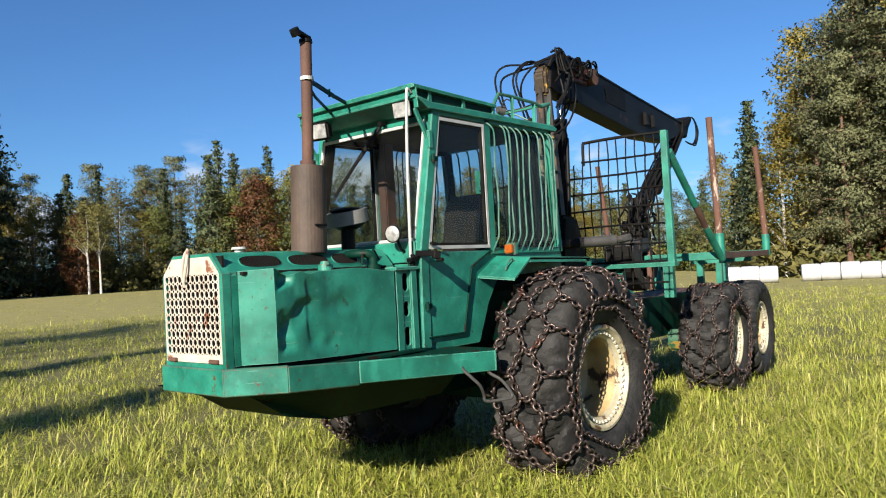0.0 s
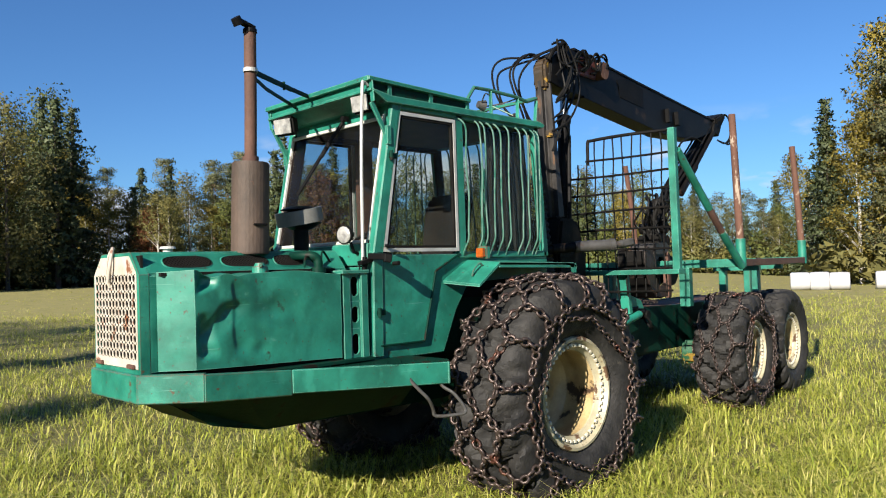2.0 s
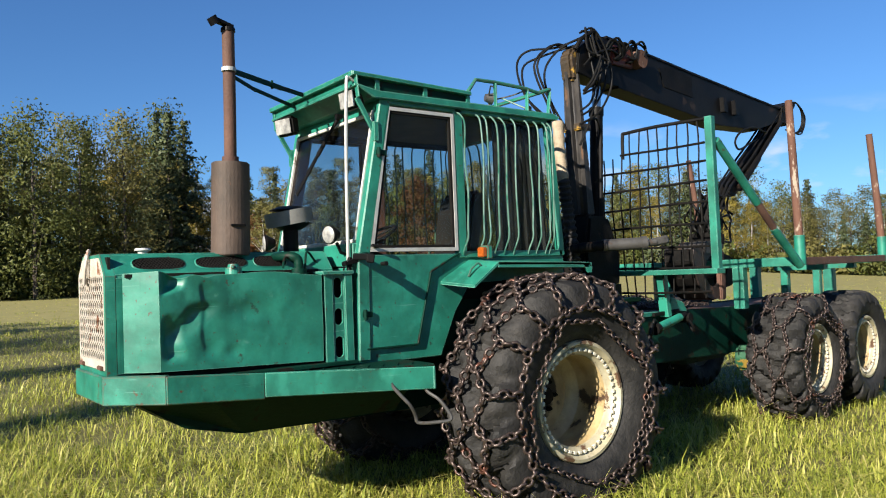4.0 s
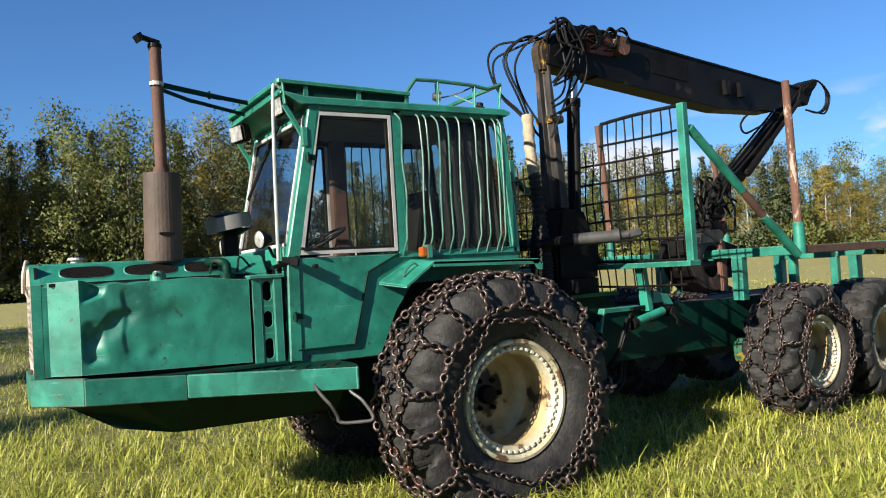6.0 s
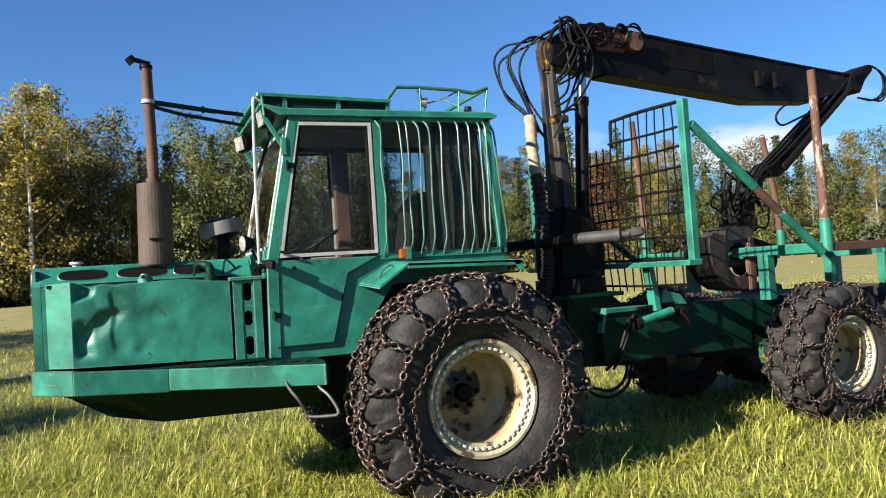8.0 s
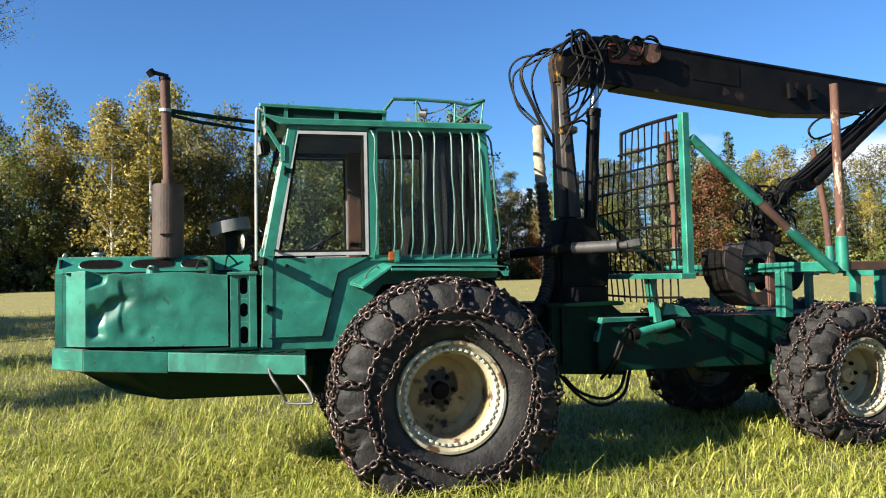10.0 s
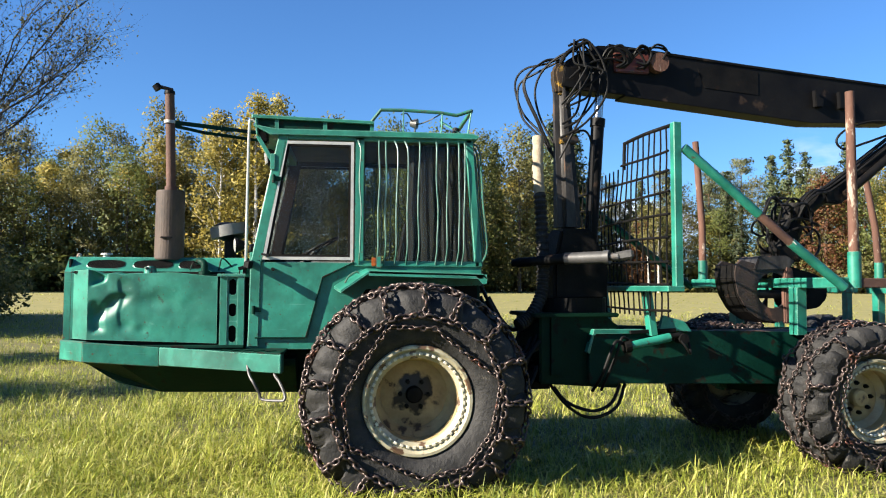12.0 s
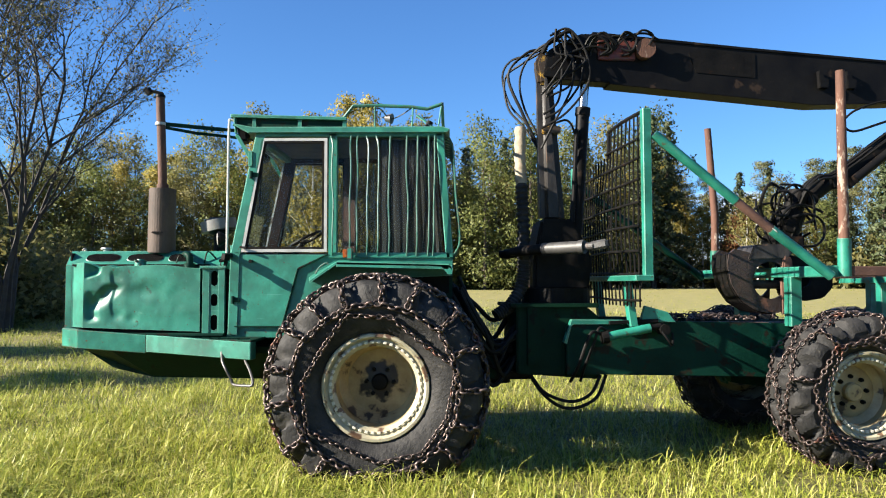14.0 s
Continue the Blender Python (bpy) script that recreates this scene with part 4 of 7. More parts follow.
tube(bm, smooth_path([(4.33, 3.59, 0.83), (4.337, 3.575, 0.76), (4.36, 3.52, 0.70), (4.404, 3.478, 0.634), (4.445, 3.48, 0.56), (4.458, 3.483, 0.52), (4.50, 3.46, 0.508), (4.60, 3.405, 0.51), (4.652, 3.378, 0.518), (4.655, 3.39, 0.56), (4.61, 3.44, 0.65), (4.56, 3.51, 0.71), (4.55, 3.53, 0.80)], 5), 0.012, 8)
part("stirrup", bm, GREY_CYL, step, "bent bare-steel stirrup rung", smooth=True)
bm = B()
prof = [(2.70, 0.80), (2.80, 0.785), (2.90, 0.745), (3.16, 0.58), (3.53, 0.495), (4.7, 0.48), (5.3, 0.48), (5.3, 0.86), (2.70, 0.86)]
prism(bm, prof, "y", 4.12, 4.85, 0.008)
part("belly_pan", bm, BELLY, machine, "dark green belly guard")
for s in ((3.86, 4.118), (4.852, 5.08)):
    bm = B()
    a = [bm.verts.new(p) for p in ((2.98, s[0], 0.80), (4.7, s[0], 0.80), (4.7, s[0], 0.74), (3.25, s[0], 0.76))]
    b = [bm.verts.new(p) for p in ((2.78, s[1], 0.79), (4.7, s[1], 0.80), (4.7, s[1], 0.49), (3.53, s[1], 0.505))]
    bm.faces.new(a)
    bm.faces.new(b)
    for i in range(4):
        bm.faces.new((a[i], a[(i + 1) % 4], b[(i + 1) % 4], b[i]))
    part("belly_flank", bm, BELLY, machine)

# --- exhaust, air intake ---
bm = B()
rod(bm, (3.535, 4.27, 1.66), (3.545, 4.25, 2.28), 0.128, 0.125, 32)
bmesh.ops.bevel(bm, geom=bm.edges, offset=0.008, segments=2, affect="EDGES")
muffler = part("muffler", bm, MUFFLER, machine, "heat-stained brown muffler drum", smooth=True)
bm = B()
box(bm, 3.49, 3.59, 4.125, 4.145, 1.845, 1.86, 0.003)
part("bracket", bm, BLACK, muffler)
bm = B()
tube(bm, [(3.545, 4.25, 2.27), (3.54, 4.22, 2.70), (3.53, 4.19, 3.155)], 0.041, 20)
tube(bm, [(3.545, 4.25, 2.28), (3.545, 4.249, 2.32)], 0.055, 20)
pipe = part("exhaust_pipe", bm, RUST, machine, "rusty upright exhaust pipe", smooth=True)
bm = B()
rod(bm, (3.53, 4.19, 3.15), (3.53, 4.19, 3.175), 0.048, 0.046, 18)
bar(bm, (3.56, 4.19, 3.185), (3.42, 4.17, 3.215), 0.05, 0.025)
rod(bm, (3.44, 4.175, 3.185), (3.41, 4.17, 3.225), 0.037, 0.034, 16)
part("rain_cap", bm, BLACK, pipe, "black hinged rain cap")
bm = B()
rod(bm, (3.532, 4.2, 2.885), (3.532, 4.2, 2.91), 0.048, 0.048, 18)
part("clamp", bm, ALU, pipe)
bm = B()
bar(bm, (3.56, 4.22, 2.90), (4.05, 4.50, 2.90), 0.012, 0.04)
bar(bm, (3.90, 4.42, 2.90), (4.34, 4.66, 2.905), 0.012, 0.035)
rod(bm, (3.95, 4.44, 2.93), (3.95, 4.44, 2.87), 0.01, n=8)
part("pipe_stay", bm, GREEN_DARK, machine)
bm = B()
bar(bm, (3.56, 4.23, 2.87), (3.83, 4.46, 2.85), 0.012, 0.03)
bar(bm, (3.80, 4.44, 2.855), (4.33, 4.86, 2.86), 0.012, 0.03)
part("pipe_stay", bm, GREEN_DARK, machine)
bm = B()
rod(bm, (4.05, 4.42, 1.66), (4.05, 4.42, 1.86), 0.055, 0.055, 20)
rod(bm, (4.05, 4.42, 1.84), (4.05, 4.42, 1.89), 0.07, 0.155, 24)
cleaner = part("air_precleaner", bm, BLACK, machine, smooth=True)
bm = B()
rod(bm, (4.05, 4.42, 1.885), (4.03, 4.42, 1.985), 0.172, 0.172, 32)
part("bowl", bm, PLASTIC, cleaner, "smoky plastic dust bowl", smooth=True)
bm = B()
rod(bm, (4.05, 4.42, 1.985), (4.05, 4.42, 2.01), 0.15, 0.09, 32)
part("lid", bm, BLACK, cleaner, smooth=True)

# --- cab ---
YN, YF = 3.90, 5.25          # near and far sides
def a_pillar(z):
    return 4.333 + (z - 0.9) * 0.022 if z < 1.65 else 4.352 + (z - 1.65) * 0.203


bm = B()
wall = [(4.27, 0.88), (5.0, 0.88), (5.15, 1.2), (5.30, 1.40), (6.33, 1.44), (6.33, 1.63), (5.20, 1.63), (4.39, 1.63)]
for y0, y1 in ((YN + 0.025, YN + 0.06), (YF - 0.06, YF - 0.025)):
    prism(bm, wall, "y", y0, y1)
box(bm, 4.30, 5.0, YN + 0.05, YF - 0.05, 0.87, 0.91)
box(bm, 4.30, 4.34, YN + 0.06, YF - 0.06, 0.9, 1.55)
part("cab_wall", bm, GREEN, machine)
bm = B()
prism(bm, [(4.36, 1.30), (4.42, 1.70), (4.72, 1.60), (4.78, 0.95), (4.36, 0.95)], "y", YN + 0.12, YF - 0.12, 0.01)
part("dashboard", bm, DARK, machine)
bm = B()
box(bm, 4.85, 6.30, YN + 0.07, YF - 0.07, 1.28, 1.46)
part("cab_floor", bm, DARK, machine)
bm = B()
for y in (YN + 0.035, YF - 0.035):
    bar(bm, (a_pillar(0.9), y, 0.9), (a_pillar(1.64), y, 1.66), 0.07, 0.092, 0.008, up=(1, 0, 0))
    bar(bm, (a_pillar(1.65), y, 1.64), (a_pillar(2.77), y, 2.77), 0.07, 0.092, 0.008, up=(1, 0, 0))
    bar(bm, (5.235, y, 1.60), (5.235, y, 2.75), 0.06, 0.085, 0.008, up=(1, 0, 0))
    bar(bm, (6.305, y, 1.60), (6.215, y, 2.75), 0.06, 0.07, 0.008, up=(1, 0, 0))
    bar(bm, (a_pillar(2.74), y, 2.745), (6.24, y, 2.745), 0.06, 0.06, 0.006)
    bar(bm, (5.26, y, 1.625), (6.31, y, 1.625), 0.06, 0.05, 0.006)
bar(bm, (a_pillar(2.72) - 0.01, YN + 0.05, 2.72), (a_pillar(2.72) - 0.01, YF - 0.05, 2.72), 0.06, 0.10, 0.006)
bar(bm, (a_pillar(1.62) - 0.03, YN + 0.05, 1.64), (a_pillar(1.62) - 0.03, YF - 0.05, 1.64), 0.06, 0.16, 0.006)
bar(bm, (6.225, YN + 0.05, 2.74), (6.225, YF - 0.05, 2.74), 0.06, 0.07, 0.006)
bar(bm, (6.30, YN + 0.05, 1.62), (6.30, YF - 0.05, 1.62), 0.06, 0.07, 0.006)
cabframe = part("cab_frame", bm, GREEN, machine, "green welded cab pillars and rails")
# white window rubber along the front pillars
for y in (YN + 0.075, YF - 0.075):
    bm = B()
    bar(bm, (a_pillar(1.74) - 0.045, y, 1.74), (a_pillar(2.68) - 0.045, y, 2.68), 0.02, 0.025, 0.004, up=(1, 0, 0))
    part("window_trim", bm, TRIM, cabframe)
bm = B()
bar(bm, (a_pillar(1.74) - 0.05, YN + 0.08, 1.735), (a_pillar(1.74) - 0.05, YF - 0.08, 1.735), 0.02, 0.025, 0.004)
part("window_trim", bm, TRIM, cabframe)
bm = B()
bar(bm, (a_pillar(2.66) - 0.052, YN + 0.08, 2.655), (a_pillar(2.66) - 0.052, YF - 0.08, 2.655), 0.02, 0.025, 0.004)
part("window_trim", bm, TRIM, cabframe)


def pane(name, corners, material, parent, thick=0.006):
    b_ = B()
    p = [Vector(c) for c in corners]
    n = (p[1] - p[0]).cross(p[2] - p[0]).normalized() * thick
    f = [b_.verts.new(c) for c in p]
    g = [b_.verts.new(c + n) for c in p]
    b_.faces.new(f)
    b_.faces.new(list(reversed(g)))
    for i in range(len(f)):
        b_.faces.new((f[i], f[(i + 1) % len(f)], g[(i + 1) % len(f)], g[i]))
    ob = part(name, b_, material, parent)
    ob.visible_shadow = False
    return ob


pane("windscreen", [(a_pillar(1.74) - 0.035, YN + 0.08, 1.73), (a_pillar(1.74) - 0.035, YF - 0.08, 1.73), (a_pillar(2.68) - 0.035, YF - 0.08, 2.68), (a_pillar(2.68) - 0.035, YN + 0.08, 2.68)], GLASS_FRONT, machine)
for y in (YN + 0.05, YF - 0.055):
    pane("side_window", [(5.28, y, 1.65), (6.27, y, 1.65), (6.19, y, 2.715), (5.28, y, 2.715)], GLASS_DUSTY, machine)
pane("rear_window", [(6.30, YN + 0.07, 1.66), (6.30, YF - 0.07, 1.66), (6.215, YF - 0.07, 2.71), (6.215, YN + 0.07, 2.71)], GLASS_DUSTY, machine)

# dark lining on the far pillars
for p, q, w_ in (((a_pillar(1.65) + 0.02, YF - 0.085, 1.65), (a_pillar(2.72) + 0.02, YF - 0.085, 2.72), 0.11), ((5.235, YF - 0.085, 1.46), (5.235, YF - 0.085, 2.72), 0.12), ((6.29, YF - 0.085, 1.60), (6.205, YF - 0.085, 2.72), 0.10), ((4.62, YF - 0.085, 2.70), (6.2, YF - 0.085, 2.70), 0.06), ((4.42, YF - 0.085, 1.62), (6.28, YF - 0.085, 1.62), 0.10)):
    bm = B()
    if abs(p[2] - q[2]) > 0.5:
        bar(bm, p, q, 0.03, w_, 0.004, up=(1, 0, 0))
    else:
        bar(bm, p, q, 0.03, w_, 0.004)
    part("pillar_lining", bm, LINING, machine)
# doors
def cab_door(y, out):
    """A door skin at y, its outer side towards out (-1 near, 1 far)."""
    low = [(4.345, 0.975), (4.785, 0.975), (4.925, 1.50), (5.19, 1.635), (4.395, 1.635)]
    b_ = B()
    prism(b_, low, "y", y, y - out * 0.03, 0.006)
    d = part("door", b_, GREEN, machine, "green cab door with aluminium window frame")
    # dark bars draw the shadow gap round the door skin
    b_ = B()
    rim_in = inset([(4.345, 0.975), (4.785, 0.975), (4.925, 1.50), (5.19, 1.635), (4.395, 1.635)], 0.004)
    for p, q in ((0, 1), (1, 2), (2, 3)):
        bar(b_, (rim_in[p][0], y + out * 0.002, rim_in[p][1]), (rim_in[q][0], y + out * 0.002, rim_in[q][1]), 0.014, 0.022, 0.003, up=(0, 1, 0))
    part("door_edge", b_, GREEN_DARK, d)
    glass = [(4.402, 1.655), (5.185, 1.655), (5.185, 2.70), (4.585, 2.70)]
    b_ = B()
    holed_frame(b_, glass, inset(glass, 0.026), "y", y + out * 0.010, y - out * 0.03)
    part("window_frame", b_, ALU, d, "dull aluminium window frame")
    b_ = B()
    holed_frame(b_, inset(glass, 0.026), inset(glass, 0.046), "y", y + out * 0.004, y - out * 0.02)
    part("window_seal", b_, DARK, d)
    g = inset(glass, 0.04)
    pane("pane", [(u, y - out * 0.008, v) for u, v in g], GLASS, d)
    b_ = B()
    rod(b_, (4.50, y, 1.57), (4.50, y + out * 0.06, 1.57), 0.014, 0.016, 12)
    part("door_handle", b_, BLACK, d)
    for z in (1.22, 2.36):
        b_ = B()
        x = a_pillar(z) + 0.03
        box(b_, x - 0.05, x + 0.03, y, y + out * 0.022, z - 0.02, z + 0.02, 0.004)
        rod(b_, (x - 0.035, y + out * 0.025, z - 0.035), (x - 0.035, y + out * 0.025, z + 0.035), 0.014, n=10)
        part("hinge", b_, GREEN_DARK, d)
    b_ = B()
    bar(b_, (4.40, y + out * 0.03, 1.70), (4.47, y + out * 0.05, 1.69), 0.03, 0.02)
    part("latch", b_, BLACK, d)
    return d


cab_door(YN + 0.01, -1)
cab_door(YF - 0.01, 1)

# roof, visor and rails
bm = B()
prism(bm, [(4.46, 2.745), (6.28, 2.745), (6.31, 2.775), (6.24, 2.80), (4.50, 2.80), (4.33, 2.83), (4.33, 2.815)], "y", YN - 0.03, YF + 0.03, 0.006)
roof = part("roof", bm, GREEN, machine, "green sheet-steel cab roof")
bm = B()
box(bm, 4.60, 6.2, YN + 0.08, YF - 0.08, 2.715, 2.738)
part("headlining", bm, BEIGE, machine)
bm = B()
bar(bm, (4.315, YN - 0.01, 2.905), (4.315, YF + 0.01, 2.905), 0.04, 0.035, 0.004)
bar(bm, (4.33, YN - 0.01, 2.825), (4.33, YF + 0.01, 2.825), 0.03, 0.02, 0.004)
box(bm, 4.335, 4.35, YN, YF, 2.83, 2.90)
part("visor_beam", bm, GREEN, roof)
for y, out in ((YN, -1), (YF, 1)):
    bm = B()
    bar(bm, (4.30, y, 2.905), (5.36, y, 2.875), 0.04, 0.03, 0.004)
    part("roof_rail", bm, GREEN, roof)
    bm = B()
    box(bm, 4.33, 5.36, y - out * 0.016, y - out * 0.022, 2.79, 2.89)
    part("side_plate", bm, GREEN_DARK, roof)
    for x in (4.51, 4.93, 5.34):
        bm = B()
        prism(bm, [(x - 0.018, 2.79), (x + 0.018, 2.79), (x + 0.014, 2.90), (x - 0.014, 2.90)], "y", y, y - out * 0.014)
        part("rib", bm, GREEN, roof)
    bm = B()
    tube(bm, [(5.33, y, 2.88), (5.42, y, 2.995), (5.62, y - out * 0.005, 3.0), (5.95, y + out * 0.005, 2.985), (6.10, y, 2.965), (6.235, y, 3.012)], 0.016, 8)
    part("guard_rail", bm, GREEN_OLD, roof, "bent green guard rail")
    for x, t in ((5.62, 5.62), (5.96, 5.97), (6.20, 6.23)):
        bm = B()
        bar(bm, (x, y, 2.79), (t, y, 2.99), 0.035, 0.012, 0.003, up=(1, 0, 0))
        part("rail_post", bm, GREEN, roof)
    # triangular brackets under the visor
    bm = B()
    bar(bm, (4.33, y, 2.90), (4.345, y, 2.74), 0.04, 0.012, 0.003, up=(1, 0, 0))
    bar(bm, (4.345, y - out * 0.02, 2.74), (4.475, y - out * 0.02, 2.52), 0.035, 0.02, 0.003, up=(0, 1, 0))
    box(bm, 4.46, 4.50, y - out * 0.03, y + out * 0.012, 2.44, 2.58, 0.004)
    part("visor_bracket", bm, GREEN, roof)
bm = B()
bar(bm, (6.235, YN, 3.012), (6.235, YF, 3.012), 0.03, 0.03, 0.004)
part("guard_rail", bm, GREEN_OLD, roof)
bm = B()
bar(bm, (6.16, YN + 0.05, 2.80), (5.99, YN + 0.35, 2.985), 0.03, 0.012, 0.002)
part("rail_stay", bm, GREEN_OLD, roof)


# lamps
def work_lamp(c, aim, r, boxy=False):
    """A work lamp with its face towards aim."""
    c, d = Vector(c), Vector(aim).normalized()
    rot, _ = axis_frame((0, 0, 0), d)
    m = Matrix.Translation(c) @ rot
    b_ = B()
    if boxy:
        bmesh.ops.create_cube(b_, size=1, matrix=Matrix.Diagonal((r * 2.1, r * 1.5, r * 0.9, 1)))
        bmesh.ops.bevel(b_, geom=b_.edges, offset=r * 0.2, segments=2, affect="EDGES")
    else:
        bmesh.ops.create_cone(b_, cap_ends=True, segments=24, radius1=r * 0.45, radius2=r, depth=r * 1.0)
        bmesh.ops.create_cone(b_, cap_ends=True, segments=24, radius1=r, radius2=r, depth=r * 0.3, matrix=Matrix.Translation((0, 0, r * 0.62)))
    lamp = part("work_lamp", b_, BLACK, machine, "round work lamp with clear lens", m=m, smooth=True)
    b_ = B()
    if boxy:
        bmesh.ops.create_cube(b_, size=1, matrix=Matrix.Translation((0, 0, r * 0.46)) @ Matrix.Diagonal((r * 1.8, r * 1.2, r * 0.08, 1)))
        bmesh.ops.bevel(b_, geom=b_.edges, offset=r * 0.03, segments=2, affect="EDGES")
    else:
        bmesh.ops.create_uvsphere(b_, u_segments=20, v_segments=8, radius=r * 0.9, matrix=Matrix.Translation((0, 0, r * 0.76)) @ Matrix.Diagonal((1, 1, 0.22, 1)))
    part("lens", b_, LENS, lamp, m=m, smooth=True)
    return lamp


work_lamp((4.34, 5.02, 2.73), (-1, -0.25, -0.15), 0.10, True)
work_lamp((4.38, 4.05, 2.755), (-1, -0.1, -0.15), 0.095, True)
work_lamp((4.20, 4.05, 1.785), (-1, -0.25, -0.05), 0.068)
work_lamp((4.20, 5.10, 1.785), (-1, 0.25, -0.05), 0.068)
for y in (4.05, 5.10):
    bm = B()
    tube(bm, [(4.22, y, 1.73), (4.25, y, 1.66), (4.34, y, 1.63)], 0.012, 6)
    part("lamp_stalk", bm, BLACK, machine)
bm = B()
rod(bm, (5.70, YN + 0.22, 2.93), (5.76, YN + 0.20, 2.92), 0.03, 0.05, 18)
rod(bm, (5.74, YN + 0.22, 2.79), (5.74, YN + 0.22, 2.90), 0.008, 0.008, 8)
tube(bm, smooth_path([(5.60, YN, 2.96), (5.66, YN + 0.1, 2.99), (5.74, YN + 0.2, 2.92), (5.85, YN + 0.1, 2.93), (5.95, YN, 2.97)]), 0.006, 6)
part("roof_lamp", bm, GREY_CYL, machine)
bm = B()
rod(bm, (6.10, YN + 0.15, 2.80), (6.12, YN + 0.15, 2.88), 0.035, 0.03, 12)
part("roof_lamp", bm, BLACK, machine)
# grab pole in front of the door, wiper
bm = B()
tube(bm, smooth_path([(4.33, 3.935, 2.86), (4.29, 3.93, 2.875), (4.272, 3.93, 2.82), (4.262, 3.95, 2.3), (4.256, 3.96, 1.6)]), 0.012, 8)
part("grab_pole", bm, ALU, machine, "slim bare-metal grab pole", smooth=True)
bm = B()
bar(bm, (4.20, 3.93, 1.575), (4.31, 3.93, 1.60), 0.05, 0.03)
bar(bm, (4.24, 3.94, 1.45), (4.26, 3.94, 1.62), 0.03, 0.03, up=(1, 0, 0))
bar(bm, (4.30, 3.93, 1.625), (4.305, 3.74, 1.615), 0.055, 0.045, 0.006)
bar(bm, (4.285, 3.76, 1.61), (4.33, 3.735, 1.60), 0.06, 0.06, 0.006)
part("pole_foot", bm, BLACK, machine, "black stub bracket at the pillar")
bm = B()
tube(bm, smooth_path([(4.21, 3.94, 1.56), (4.20, 3.93, 1.49), (4.225, 3.93, 1.46), (4.25, 3.93, 1.49), (4.245, 3.935, 1.54)], 5), 0.006, 6)
part("hook", bm, BLACK, machine)
bm = B()
bar(bm, (4.475, 4.42, 2.70), (4.395, 4.62, 2.43), 0.020, 0.024)
bar(bm, (4.46, 4.44, 2.68), (4.38, 4.64, 2.40), 0.010, 0.012)
bar(bm, (4.44, 4.50, 2.60), (4.325, 4.86, 2.15), 0.014, 0.030)
rod(bm, (4.50, 4.41, 2.71), (4.45, 4.41, 2.71), 0.022, n=12)
part("wiper", bm, BLACK, machine)

# bars over the rear windows
def guard_bar(x, y, out, seed):
    """A thin round bar, hooked in to the cab at both ends and knocked about in between."""
    random.seed(seed)
    w = lambda s: random.uniform(-s, s)
    x2, kink = x + w(0.010), random.choice((0.0, 0.0, -0.03))
    b_ = B()
    tube(b_, smooth_path([(x + kink, y - out * 0.02, 2.725), (x + kink * 0.6, y + out * 0.03, 2.69), (x, y + out * 0.055, 2.61), (x2 + w(0.010), y + out * (0.055 + w(0.01)), 2.35), (x2 + w(0.010), y + out * (0.052 + w(0.012)), 2.1), (x2, y + out * 0.05, 1.85), (x2, y + out * 0.045, 1.75), (x2 - 0.008, y + out * 0.005, 1.665), (x2 - 0.01, y - out * 0.012, 1.62)], 4), 0.0072, 6)
    part("guard_bar", b_, GREEN_PALE, machine, smooth=True)


for k, x in enumerate((5.245, 5.405, 5.465, 5.57, 5.66, 5.765, 5.915, 6.015, 6.115, 6.17)):
    guard_bar(x, YN - 0.005, -1, 40 + k)
    guard_bar(x, YF + 0.005, 1, 60 + k)
# a dusty curtain drawn across the back of the near side window
bm = B()
fold = [(5.66 + 0.58 * i / 40, YN + 0.105 + 0.006 * math.sin(i * 0.95) + 0.003 * math.sin(i * 2.3)) for i in range(41)]
levels_ = (1.64, 1.9, 2.2, 2.5, 2.70)
sheet = [[[bm.verts.new((x - 0.075 * (z - 1.64) * (x - 5.66) / 0.58, y + off, z)) for x, y in fold] for z in levels_] for off in (0.0, 0.004)]
for rows_ in sheet:
    for lo, hi in zip(rows_, rows_[1:]):
        for i in range(40):
            bm.faces.new((lo[i], lo[i + 1], hi[i + 1], hi[i]))
part("curtain", bm, CURTAIN, machine, "dusty dark grey cab curtain", smooth=True)
for k in range(9):
    y = YN + 0.12 + k * 0.138
    bm = B()
    tube(bm, smooth_path([(6.24, y, 2.74), (6.33, y, 2.66), (6.36, y, 2.2), (6.40, y, 1.8), (6.36, y, 1.66), (6.31, y, 1.62)], 3), 0.009, 6)
    part("guard_bar", bm, GREEN_OLD, machine)

# inside the cab
bm = B()
box(bm, 5.15, 5.65, 4.32, 4.85, 1.46, 1.62, 0.05)
seat = part("seat", bm, SEATCLOTH, machine, "worn grey cab seat", smooth=True)
bm = B()
prism(bm, [(5.60, 1.58), (5.74, 1.58), (5.86, 2.10), (5.82, 2.20), (5.74, 2.18), (5.68, 2.05)], "y", 4.34, 4.83, 0.03)
part("backrest", bm, DARK, seat, smooth=True)
bm = B()
lathe(bm, [(0.19 + 0.013 * math.cos(2 * math.pi * k / 8), 0.013 * math.sin(2 * math.pi * k / 8)) for k in range(9)], 32)
for a in (0, 120, 240):
    rod(bm, (0, 0, 0), (0.19 * math.cos(radians(a)), 0, 0.19 * math.sin(radians(a))), 0.008, n=6)
part("steering_wheel", bm, BLACK, machine, m=pose(4.86, 4.58, 1.80, 62, 0, 90), smooth=True)
bm = B()
rod(bm, (4.62, 4.58, 1.5), (4.86, 4.58, 1.80), 0.03, n=10)
part("steering_column", bm, BLACK, machine)
bm = B()
box(bm, 5.17, 5.30, 5.08, 5.19, 1.46, 2.72, 0.01)
part("cab_column", bm, RUST_DARK, machine)

